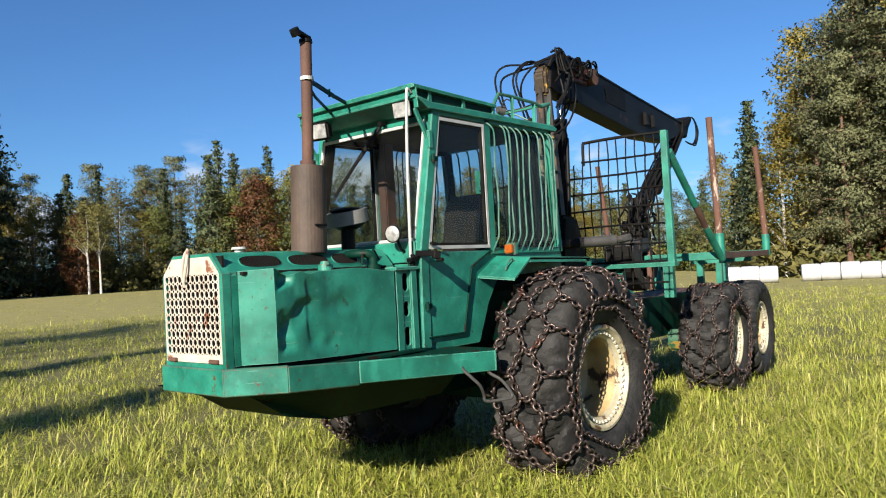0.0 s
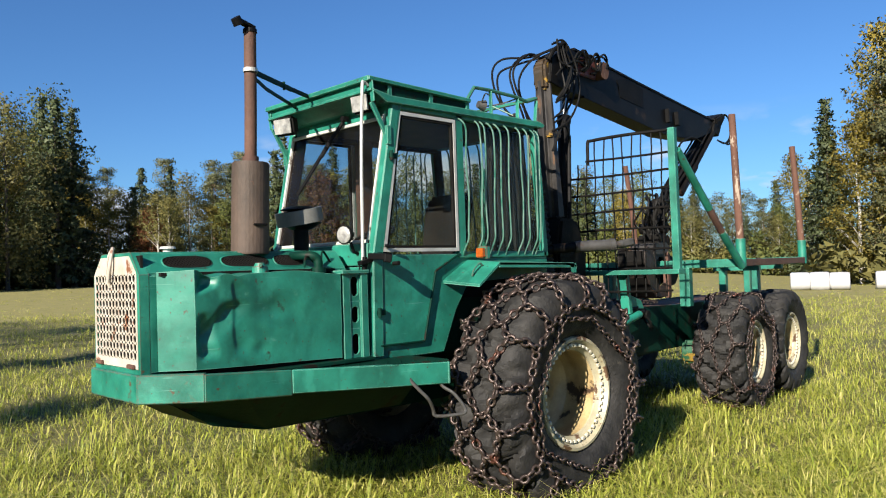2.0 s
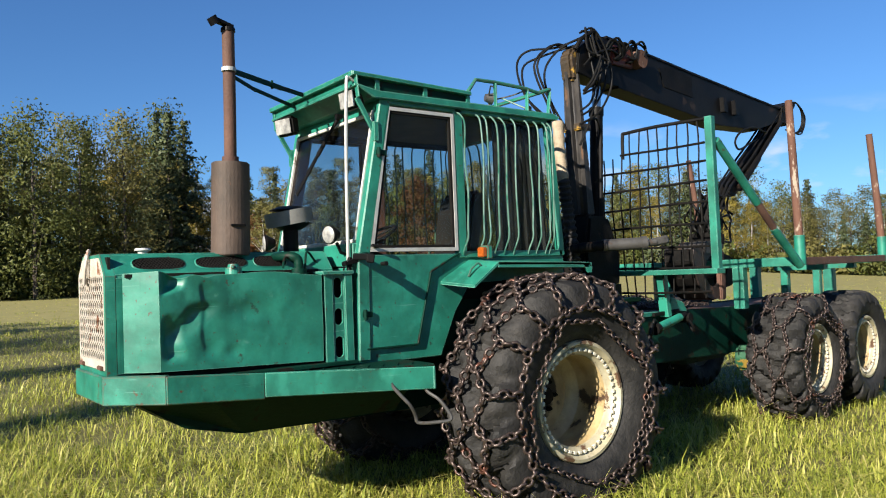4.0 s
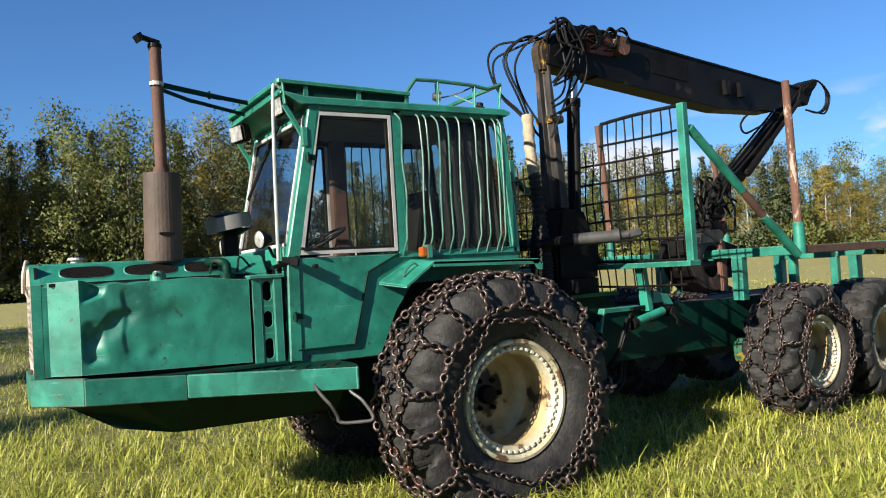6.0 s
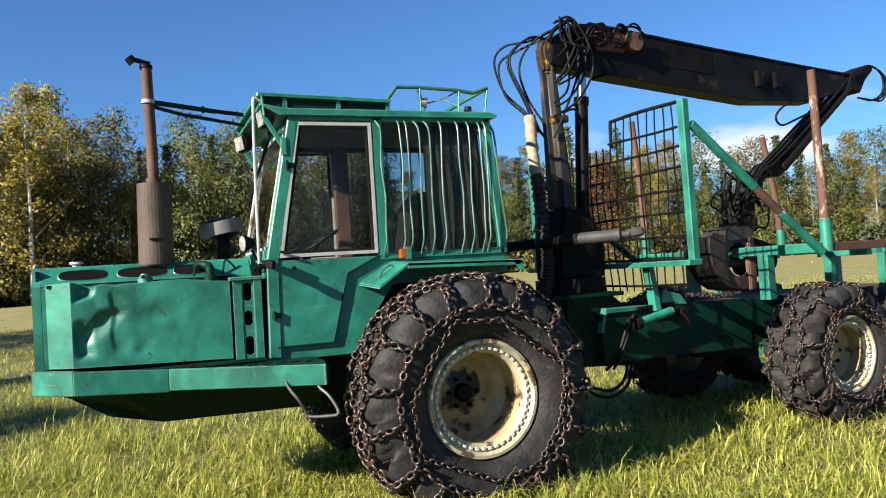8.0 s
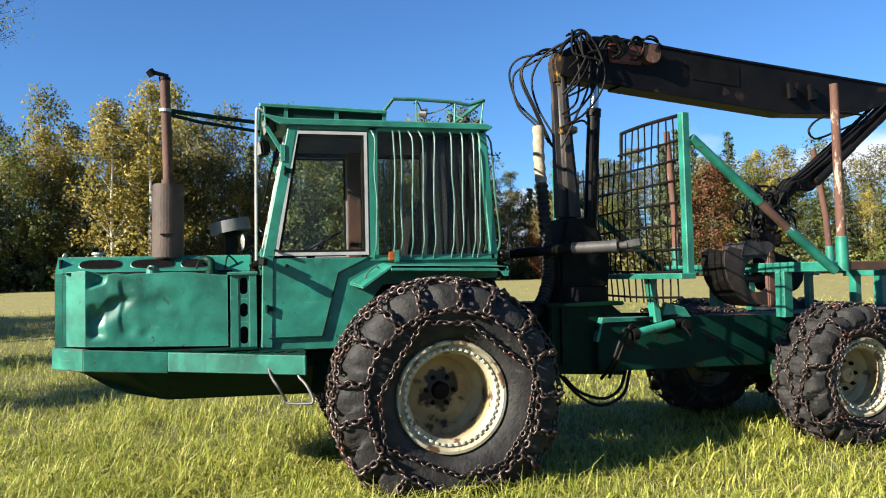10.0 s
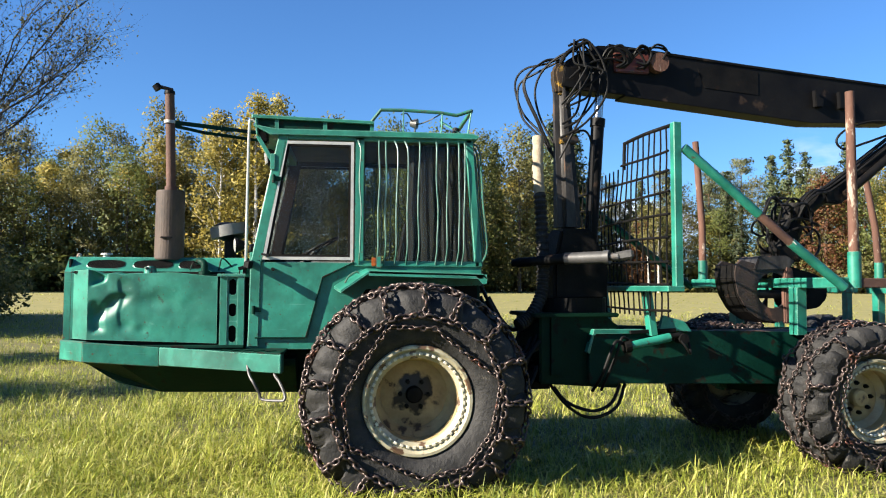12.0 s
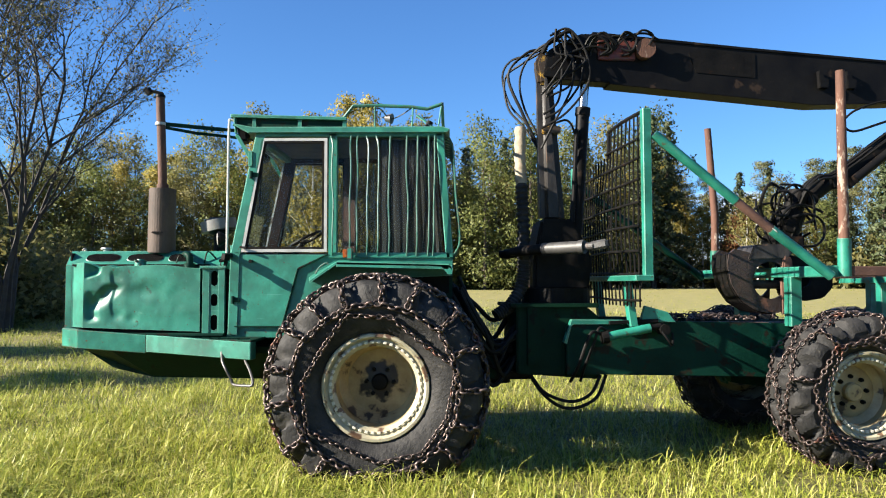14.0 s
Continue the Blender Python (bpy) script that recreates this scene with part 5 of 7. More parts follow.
# --- mudguards ---
def mudguard(y_in, y_out):
    b_ = B()
    top = [(5.02, 1.425), (5.05, 1.45), (5.30, 1.585), (6.10, 1.562), (6.30, 1.55), (6.33, 1.53)]
    outer = [(5.085, 1.392), (5.11, 1.41), (5.32, 1.555), (6.10, 1.54), (6.30, 1.53), (6.33, 1.50)]
    rows_ = []
    for off in (0, -0.02):
        rows_.append([b_.verts.new((x, y_in, z + off)) for x, z in top])
        rows_.append([b_.verts.new((x, y_out, z + off)) for x, z in outer])
    n = len(top)
    for i in range(n - 1):
        for p, q in ((0, 1), (1, 3), (3, 2), (2, 0)):
            b_.faces.new((rows_[p][i], rows_[p][i + 1], rows_[q][i + 1], rows_[q][i]))
    for i in (0, n - 1):
        b_.faces.new((rows_[0][i], rows_[1][i], rows_[3][i], rows_[2][i]))
    s = 1 if y_in > y_out else -1
    bar(b_, (5.32, y_out + s * 0.01, 1.535), (6.30, y_out + s * 0.01, 1.512), 0.02, 0.045, 0.004)
    prism(b_, [(6.22, 1.53), (6.325, 1.53), (6.325, 1.45), (6.29, 1.45)], "y", y_out, y_out + s * 0.02)
    box(b_, 5.95, 6.31, min(y_in, y_out) + 0.02, max(y_in, y_out) - 0.02, 1.50, 1.53)
    g = part("mudguard", b_, GREEN, machine, "green folded-steel mudguard")
    b_ = B()
    tube(b_, smooth_path([(5.12, (y_in + 2 * y_out) / 3, 1.455), (5.15, (y_in + 2 * y_out) / 3, 1.51), (5.21, (y_in + 2 * y_out) / 3, 1.55), (5.24, (y_in + 2 * y_out) / 3, 1.535)]), 0.008, 6)
    part("grip", b_, GREEN_OLD, g)
    return g


mudguard(3.93, 3.60)
mudguard(5.22, 5.55)
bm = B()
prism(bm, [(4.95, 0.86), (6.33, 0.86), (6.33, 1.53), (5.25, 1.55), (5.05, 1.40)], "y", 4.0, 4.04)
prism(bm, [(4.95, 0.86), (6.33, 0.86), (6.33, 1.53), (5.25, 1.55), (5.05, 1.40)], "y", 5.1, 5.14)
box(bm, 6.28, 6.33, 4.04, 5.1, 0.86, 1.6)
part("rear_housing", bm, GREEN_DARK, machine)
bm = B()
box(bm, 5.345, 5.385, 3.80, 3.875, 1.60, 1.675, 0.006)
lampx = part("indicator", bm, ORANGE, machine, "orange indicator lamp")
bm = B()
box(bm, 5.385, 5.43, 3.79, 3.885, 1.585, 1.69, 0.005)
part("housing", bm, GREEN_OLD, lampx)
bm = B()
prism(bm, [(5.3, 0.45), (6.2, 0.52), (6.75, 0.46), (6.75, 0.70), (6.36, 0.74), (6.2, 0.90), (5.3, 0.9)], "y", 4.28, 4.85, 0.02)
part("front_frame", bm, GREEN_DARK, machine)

# --- rear frame (in its own axes: x back along the frame, y across, from the articulation) ---
bm = B()
rod(bm, (0.08, 0, 0.40), (0.08, 0, 0.82), 0.12, n=20)
box(bm, -0.10, 0.40, -0.16, 0.16, 0.44, 0.54, 0.02)
box(bm, -0.10, 0.40, -0.16, 0.16, 0.70, 0.78, 0.02)
part("articulation_joint", bm, BLACK, machine, m=REAR)
bm = B()
prism(bm, [(0.20, 0.52), (1.0, 0.46), (1.0, 1.05), (0.86, 1.16), (0.20, 1.16)], "y", -0.37, 0.37, 0.015)
box(bm, 0.14, 0.98, -0.42, 0.42, 1.14, 1.18, 0.008)
for yy in (-0.385, 0.385):
    box(bm, 0.30, 0.42, yy - 0.02, yy + 0.02, 0.60, 1.14, 0.006)
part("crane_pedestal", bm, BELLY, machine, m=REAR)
for s in (-1, 1):
    bm = B()
    prism(bm, [(0.66, 0.52), (0.66, 0.96), (0.73, 1.02), (1.35, 1.02), (2.8, 0.985), (5.6, 0.98), (5.6, 0.62), (3.1, 0.46), (1.62, 0.50)], "y", s * 0.38, s * 0.45, 0.006)
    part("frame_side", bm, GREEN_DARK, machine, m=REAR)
    bm = B()
    prism(bm, [(0.655, 0.80), (0.70, 0.97), (0.72, 0.985), (1.20, 0.985), (1.20, 1.025), (0.70, 1.03), (0.63, 0.82)], "y", s * 0.40, s * 0.475, 0.004)
    part("frame_lip", bm, GREEN, machine, m=REAR)
bm = B()
box(bm, 1.0, 5.6, -0.38, 0.38, 0.93, 0.97, 0.004)
box(bm, 1.0, 5.6, -0.38, 0.38, 0.55, 0.60, 0.004)
part("frame_deck", bm, RUST, machine, m=REAR)
bm = B()
rod(bm, (1.02, -0.56, 0.875), (1.42, -0.57, 0.955), 0.042, n=18)
steer = part("steering_cylinder", bm, GREEN, machine, "green hydraulic cylinder", m=REAR, smooth=True)
bm = B()
rod(bm, (1.42, -0.57, 0.955), (1.55, -0.575, 0.98), 0.028, n=12)
rod(bm, (0.96, -0.56, 0.865), (1.02, -0.56, 0.875), 0.06, 0.06, 12)
bar(bm, (1.05, -0.50, 1.0), (1.52, -0.50, 1.02), 0.03, 0.035)
rod(bm, (1.55, -0.62, 0.94), (1.55, -0.50, 0.94), 0.05, n=12)
part("rod", bm, BLACK_GREASE, steer, m=REAR)
bm = B()
prism(bm, [(1.36, 1.02), (1.70, 1.0), (1.62, 1.10), (1.40, 1.16)], "y", -0.50, -0.44, 0.006)
part("bracket", bm, GREEN, steer, m=REAR)
for pts, r in (([(0.95, -0.56, 0.90), (0.86, -0.60, 0.92), (0.80, -0.60, 0.80), (0.74, -0.55, 0.60), (0.70, -0.42, 0.45)], 0.016),
               ([(1.0, -0.56, 0.94), (0.93, -0.58, 0.95), (0.88, -0.57, 0.8), (0.82, -0.52, 0.62), (0.8, -0.40, 0.45)], 0.014),
               ([(0.36, -0.30, 0.48), (0.44, -0.40, 0.36), (0.58, -0.45, 0.29), (0.74, -0.45, 0.27), (0.90, -0.42, 0.34), (1.0, -0.38, 0.5)], 0.016),
               ([(0.34, -0.25, 0.50), (0.45, -0.36, 0.33), (0.60, -0.42, 0.22), (0.76, -0.44, 0.21), (0.95, -0.42, 0.30), (1.06, -0.36, 0.5)], 0.016),
               ([(1.5, -0.60, 0.95), (1.56, -0.63, 0.86), (1.62, -0.6, 0.80), (1.66, -0.5, 0.9)], 0.012)):
    bm = B()
    tube(bm, smooth_path(pts, 6), r, 8)
    part("hose", bm, HOSE, machine, m=REAR, smooth=True)
random.seed(21)
for k in range(18):
    f = k / 17
    p0 = Vector((-0.44 + 0.10 * random.random(), -0.62 + 0.80 * f, 1.46 - 0.30 * random.random()))
    p3 = Vector((0.20, -0.36 + 0.5 * f, 0.60 + 0.5 * random.random()))
    sag = 0.15 + 0.35 * random.random()
    fore = random.uniform(0.0, 0.12)
    bm = B()
    tube(bm, smooth_path([p0, p0.lerp(p3, 0.25) + Vector((fore, -0.06, -sag * 0.7)), p0.lerp(p3, 0.6) + Vector((fore * 0.6, -0.05, -sag)), p3], 6), random.choice((0.014, 0.018, 0.022)), 8)
    part("hose", bm, HOSE, machine, m=REAR, smooth=True)

# --- crane ---
bm = B()
rod(bm, (0.66, 0, 1.18), (0.66, 0, 1.32), 0.34, n=28)
prism(bm, [(0.40, 1.30), (0.95, 1.30), (0.98, 1.62), (0.80, 2.0), (0.48, 2.0), (0.40, 1.62)], "y", -0.21, 0.21, 0.03)
crane = part("crane_base", bm, BLACK_GREASE, machine, "greasy black slewing crane base", m=REAR)
bm = B()
bot, topq = [(0.50, -0.13), (0.75, -0.13), (0.75, 0.13), (0.50, 0.13)], [(0.475, -0.085), (0.625, -0.085), (0.625, 0.085), (0.475, 0.085)]
lo, hi = [bm.verts.new((x, y, 1.95)) for x, y in bot], [bm.verts.new((x, y, 3.60)) for x, y in topq]
bm.faces.new(lo), bm.faces.new(hi)
for i in range(4):
    bm.faces.new((lo[i], lo[(i + 1) % 4], hi[(i + 1) % 4], hi[i]))
bmesh.ops.recalc_face_normals(bm, faces=bm.faces)
bmesh.ops.bevel(bm, geom=bm.edges, offset=0.07, segments=5, affect="EDGES")
mast = part("mast", bm, GREY_MAST, machine, "scuffed dark crane mast with yellow patches", m=REAR, smooth=True)
bm = B()
prism(bm, [(0.49, 3.36), (0.59, 3.36), (0.605, 3.60), (0.575, 3.69), (0.53, 3.70), (0.47, 3.63), (0.462, 3.56)], "y", -0.075, 0.075, 0.028)
part("mast_head", bm, YELLOW, mast, "scraped yellow mast head", m=REAR)
bm = B()
box(bm, 0.52, 0.70, -0.115, 0.115, 2.86, 2.93, 0.01)
part("band", bm, YELLOW, mast, m=REAR)
# slewing cylinders lying across
for y0 in (-0.34, 0.30):
    bm = B()
    rod(bm, (0.46, y0 - 0.02, 1.695), (0.78, y0 - 0.28, 1.705), 0.058, n=20)
    rod(bm, (0.75, y0 - 0.255, 1.704), (0.79, y0 - 0.29, 1.706), 0.066, n=20)
    slew = part("slewing_cylinder", bm, GREY_CYL, machine, m=REAR, smooth=True)
    bm = B()
    rod(bm, (0.78, y0 - 0.28, 1.705), (0.86, y0 - 0.345, 1.71), 0.036, n=14)
    bar(bm, (0.83, y0 - 0.32, 1.705), (0.97, y0 - 0.42, 1.735), 0.05, 0.085, 0.02)
    part("rod_eye", bm, GREY_CYL, slew, m=REAR)
    bm = B()
    rod(bm, (0.22, y0 + 0.10, 1.675), (0.46, y0 - 0.02, 1.695), 0.050, n=18)
    rod(bm, (0.17, y0 + 0.125, 1.672), (0.22, y0 + 0.10, 1.675), 0.040, n=18)
    part("cylinder_end", bm, BLACK_GREASE, slew, m=REAR, smooth=True)
# lift cylinder
bm = B()
rod(bm, (0.86, 0, 1.75), (0.955, 0, 3.10), 0.068, 0.066, 20)
rod(bm, (0.95, 0, 3.06), (0.957, 0, 3.14), 0.076, n=20)
lift = part("lift_cylinder", bm, BLACK, machine, "black lift cylinder", m=REAR, smooth=True)
bm = B()
rod(bm, (0.957, 0, 3.12), (0.98, 0, 3.44), 0.046, n=18)
part("rod", bm, STEEL, lift, "bright steel piston rod", m=REAR, smooth=True)
bm = B()
rod(bm, (0.80, -0.11, 1.8), (0.86, -0.11, 2.9), 0.022, n=10)
part("oil_pipe", bm, BLACK, lift, m=REAR)
# main boom
bm = B()
prism(bm, [(0.53, 3.43), (0.58, 3.69), (0.70, 3.77), (0.915, 3.868), (1.0, 3.87), (2.6, 3.755), (4.3, 3.645), (5.12, 3.60), (5.12, 3.44), (4.4, 3.25), (3.34, 3.205), (1.25, 3.375), (1.06, 3.385), (0.85, 3.39), (0.72, 3.40)], "y", -0.105, 0.105, 0.008)
boom = part("main_boom", bm, BLACK, machine, "black box-section crane boom", m=REAR)
bm = B()
prism(bm, [(1.03, 3.860), (2.6, 3.745), (4.3, 3.637), (5.1, 3.592), (5.1, 3.618), (4.3, 3.664), (2.6, 3.773), (1.03, 3.888)], "y", -0.118, 0.118, 0.004)
part("top_flange", bm, BLACK, boom, m=REAR)
bm = B()
prism(bm, [(1.20, 3.385), (3.34, 3.214), (4.4, 3.258), (4.4, 3.235), (3.34, 3.19), (1.20, 3.36)], "y", -0.122, 0.122, 0.004)
part("bottom_flange", bm, BLACK, boom, m=REAR)
bm = B()
prism(bm, [(5.02, 3.42), (5.10, 3.64), (5.46, 3.76), (5.55, 3.74), (5.53, 3.68), (5.38, 3.56), (5.25, 3.38)], "y", -0.13, 0.13, 0.012)
part("boom_tip", bm, BLACK_GREASE, boom, m=REAR)
bm = B()
prism(bm, [(2.02, 3.70), (2.25, 3.75), (2.72, 3.70), (2.72, 3.46), (2.1, 3.50)], "y", -0.111, -0.103)
part("patch_plate", bm, BLACK_GREASE, boom, m=REAR)
bm = B()
box(bm, 1.08, 1.46, -0.14, -0.10, 3.60, 3.80, 0.01)
part("valve_block", bm, RED, boom, "faded red valve bracket", m=REAR)
bm = B()
rod(bm, (1.55, -0.105, 3.71), (1.55, -0.20, 3.71), 0.098, n=28)
part("pivot_cover", bm, STAKE, boom, "round rusty pivot cover", m=REAR)
for x in (3.42, 3.72):
    bm = B()
    prism(bm, [(x - 0.04, 3.36), (x + 0.05, 3.36), (x + 0.06, 3.45), (x + 0.01, 3.47), (x - 0.01, 3.54), (x - 0.05, 3.54)], "y", -0.16, -0.105, 0.006)
    part("hose_clip", bm, BLACK, boom, m=REAR)
# stick
bm = B()
prism(bm, [(5.21, 3.59), (5.30, 3.51), (3.72, 2.33), (3.54, 2.34), (3.52, 2.45), (3.62, 2.50)], "y", -0.085, 0.085, 0.02)
stick = part("stick", bm, BLACK, machine, "black folded crane stick", m=REAR)
bm = B()
rod(bm, (5.05, -0.12, 3.42), (4.0, -0.12, 2.62), 0.030, n=14)
rod(bm, (4.3, -0.12, 2.85), (3.75, -0.12, 2.43), 0.045, n=14)
part("stick_cylinder", bm, BLACK, stick, m=REAR, smooth=True)
for k, (dy, dz) in enumerate(((-0.10, 0.0), (-0.06, 0.03), (0.0, 0.04), (0.06, 0.03))):
    bm = B()
    tube(bm, smooth_path([(5.15, dy, 3.62 + dz), (4.6, dy, 3.19 + dz), (4.1, dy * 1.2, 2.80 + dz + 0.03), (3.6, dy, 2.48 + dz), (3.35, dy - 0.1, 2.42 + dz), (3.18, dy - 0.12, 2.30), (3.12, dy - 0.05, 2.12)], 5), 0.014, 6)
    part("hose", bm, HOSE, stick, m=REAR, smooth=True)
# rotator and grapple lying on the bunk
bm = B()
rod(bm, (3.56, 0, 2.42), (3.30, -0.02, 2.24), 0.075, n=16)
rod(bm, (3.20, -0.04, 2.30), (3.12, -0.04, 2.10), 0.10, n=18)
rod(bm, (3.12, -0.04, 2.10), (3.02, -0.04, 1.82), 0.14, 0.13, n=20)
box(bm, 2.86, 3.16, -0.20, 0.12, 1.70, 1.86, 0.02)
rod(bm, (3.30, -0.12, 2.22), (3.30, 0.10, 2.22), 0.06, n=14)
rod(bm, (3.02, -0.22, 1.95), (3.02, 0.14, 1.95), 0.07, n=14)
grapple = part("grapple", bm, BLACK_GREASE, machine, "greasy rotator with rusty grapple claws", m=REAR)
def claw_plate(outline, hole, y0, y1, material, label):
    """A shell-shaped steel plate with a round eye, outline and eye walked by equal angles."""
    cx, cz, r = hole
    outer, inner = [], []
    for k in range(40):
        a = 2 * math.pi * (k + 0.5) / 40
        d = Vector((math.cos(a), math.sin(a)))
        best = 9.0
        for (x0, z0), (x1, z1) in zip(outline, outline[1:] + outline[:1]):
            e, w_ = Vector((x1 - x0, z1 - z0)), Vector((x0 - cx, z0 - cz))
            den = d.x * e.y - d.y * e.x
            if abs(den) > 1e-6:
                t, u = (w_.x * e.y - w_.y * e.x) / den, (w_.x * d.y - w_.y * d.x) / den
                if t > 0 and -1e-6 <= u <= 1 + 1e-6:
                    best = min(best, t)
        outer.append((cx + d.x * best, cz + d.y * best))
        inner.append((cx + d.x * r, cz + d.y * r))
    b_ = B()
    holed_frame(b_, outer, inner, "y", y0, y1)
    return part("claw", b_, material, grapple, label, m=REAR)


shell = [(2.36, 1.72), (2.33, 1.55), (2.37, 1.36), (2.47, 1.20), (2.62, 1.10), (2.80, 1.07), (2.93, 1.10), (2.95, 1.45), (2.93, 1.64), (2.62, 1.66)]
claw_plate(shell, (2.77, 1.40, 0.185), -0.24, -0.20, CLAW, "dark rusty grapple shell with a round eye")
claw_plate(shell, (2.77, 1.40, 0.185), 0.10, 0.14, CLAW, "dark rusty grapple shell with a round eye")
back = [(3.00, 1.66), (3.36, 1.56), (3.47, 1.46), (3.46, 1.32), (3.36, 1.22), (3.16, 1.19), (3.02, 1.24), (2.97, 1.40)]
claw_plate(back, (3.16, 1.42, 0.09), -0.16, -0.11, BLACK_GREASE, "black greasy grapple shell")
claw_plate(back, (3.16, 1.42, 0.09), 0.03, 0.08, BLACK_GREASE, "black greasy grapple shell")
bm = B()
rim_pts = [(2.345, 1.66), (2.335, 1.52), (2.38, 1.34), (2.48, 1.19), (2.63, 1.095), (2.80, 1.068)]
for (x0, z0), (x1, z1) in zip(rim_pts, rim_pts[1:]):
    bar(bm, (x0, -0.05, z0), (x1, -0.05, z1), 0.02, 0.34, 0.004, up=(0, 1, 0))
part("claw_rim", bm, BLACK_GREASE, grapple, m=REAR)
bm = B()
prism(bm, [(2.885, 1.06), (2.985, 1.06), (3.0, 1.40), (2.985, 1.62), (2.90, 1.66), (2.88, 1.40)], "y", -0.27, -0.205, 0.012)
part("claw_frame", bm, RUST, grapple, "rust-brown grapple link", m=REAR)
bm = B()
prism(bm, [(2.54, 1.60), (2.60, 1.75), (2.93, 1.76), (3.02, 1.70), (2.94, 1.61)], "y", -0.26, 0.1, 0.012)
rod(bm, (2.58, -0.10, 1.36), (2.98, -0.10, 1.36), 0.045, n=14)
part("claw_top", bm, GREY_MAST, grapple, m=REAR)
random.seed(5)
for k in range(20):
    a0 = random.uniform(0, 6.28)
    c = Vector((2.95 + random.uniform(-0.12, 0.2), random.uniform(-0.25, 0.1), 1.98 + random.uniform(-0.1, 0.22)))
    r1, r2 = random.uniform(0.12, 0.26), random.uniform(0.10, 0.22)
    pts = [c + Vector((r1 * math.cos(a0 + 0.7 * i), 0.06 * math.sin(a0 + 1.3 * i), r2 * math.sin(a0 + 0.7 * i))) for i in range(7)]
    bm = B()
    tube(bm, smooth_path(pts, 4), 0.013, 6)
    part("hose", bm, HOSE, grapple, m=REAR, smooth=True)
# hoses at the crane's knee: loops from the mast to the boom
knee = [
    [(0.50, 0.05, 2.75), (0.42, 0.20, 3.0), (0.27, 0.36, 3.25), (0.20, 0.40, 3.55), (0.28, 0.32, 3.70), (0.48, 0.10, 3.72), (0.72, -0.10, 3.84)],
    [(0.50, 0.02, 2.72), (0.38, 0.18, 2.98), (0.24, 0.30, 3.2), (0.22, 0.34, 3.52), (0.38, 0.20, 3.64), (0.58, -0.06, 3.72)],
    [(0.52, 0.0, 2.8), (0.38, 0.12, 3.15), (0.34, 0.16, 3.45), (0.42, 0.05, 3.66), (0.62, -0.11, 3.78), (0.9, -0.13, 3.75)],
    [(0.54, -0.13, 3.0), (0.70, -0.16, 3.10), (0.88, -0.18, 3.35), (0.90, -0.16, 3.62), (0.76, -0.13, 3.84), (0.62, -0.11, 3.86)],
    [(0.50, -0.13, 2.9), (0.74, -0.2, 3.05), (0.96, -0.2, 3.35), (0.94, -0.18, 3.66), (0.78, -0.14, 3.90), (0.6, -0.1, 3.84)],
    [(0.50, -0.12, 2.7), (0.62, -0.16, 2.95), (0.80, -0.15, 3.3), (0.86, -0.14, 3.6), (1.0, -0.14, 3.74), (1.22, -0.17, 3.78)],
    [(0.60, -0.13, 3.50), (0.76, -0.16, 3.64), (1.0, -0.17, 3.72), (1.2, -0.17, 3.70), (1.36, -0.2, 3.82), (1.55, -0.19, 3.86), (1.70, -0.17, 3.80)],
    [(1.25, -0.17, 3.74), (1.33, -0.22, 3.86), (1.45, -0.2, 3.80), (1.40, -0.2, 3.68), (1.30, -0.18, 3.70)],
    [(1.40, -0.17, 3.78), (1.5, -0.22, 3.88), (1.62, -0.2, 3.84), (1.58, -0.2, 3.74)],
    [(0.62, -0.12, 2.95), (0.76, -0.14, 2.98), (0.84, -0.12, 2.85), (0.84, -0.08, 2.7)],
]
random.seed(63)
for k in range(5):
    u = random.uniform(0.46, 0.60)
    z0 = random.uniform(2.95, 3.25)
    side = random.uniform(-0.20, -0.12)
    knee.append([(u, side, z0), (u + random.uniform(0.0, 0.28), side - 0.04, z0 + 0.12), (u + random.uniform(0.15, 0.42), side - 0.05, z0 + 0.36), (u + random.uniform(0, 0.25), side, 3.62 + random.uniform(0, 0.1)), (0.72 + random.uniform(-0.08, 0.1), -0.13, 3.84 + random.uniform(-0.03, 0.06))])
for k in range(7):
    u = random.uniform(1.02, 1.34)
    knee.append([(u - 0.12, -0.14, 3.62 + random.uniform(0, 0.12)), (u - 0.05, -0.19, 3.78 + random.uniform(0, 0.07)), (u + 0.06, -0.2, 3.82 + random.uniform(-0.04, 0.05)), (u + 0.14, -0.18, 3.70 + random.uniform(-0.05, 0.05)), (u + 0.06, -0.15, 3.64)])
for pts in knee:
    bm = B()
    tube(bm, smooth_path(pts, 6), 0.0115, 7)
    part("hose", bm, HOSE, boom, m=REAR, smooth=True)
for y in (0.10, 0.14):
    bm = B()
    tube(bm, smooth_path([(0.5, y, 2.8), (0.36, y, 3.1), (0.22, y + 0.05, 3.5), (0.4, y, 3.72), (0.56, y * 0.6, 3.74), (0.66, y * 0.4, 3.66)], 6), 0.0115, 7)
    part("hose", bm, HOSE, boom, m=REAR, smooth=True)
bm = B()
tube(bm, smooth_path([(0.52, -0.1, 3.66), (0.58, -0.12, 3.76), (0.70, -0.13, 3.84), (0.80, -0.13, 3.88), (0.84, -0.13, 3.80)], 5), 0.022, 8)
part("pipe_elbow", bm, BLACK_GREASE, boom, m=REAR, smooth=True)
for k in range(3):
    bm = B()
    tube(bm, smooth_path([(5.10, -0.15, 3.62 - 0.03 * k), (5.40, -0.18, 3.72), (5.66 + 0.05 * k, -0.16, 3.62 - 0.03 * k), (5.68, -0.14, 3.42 - 0.05 * k), (5.48, -0.13, 3.30), (5.2, -0.12, 3.32)], 6), 0.013, 6)
    part("hose", bm, HOSE, boom, m=REAR, smooth=True)
bm = B()
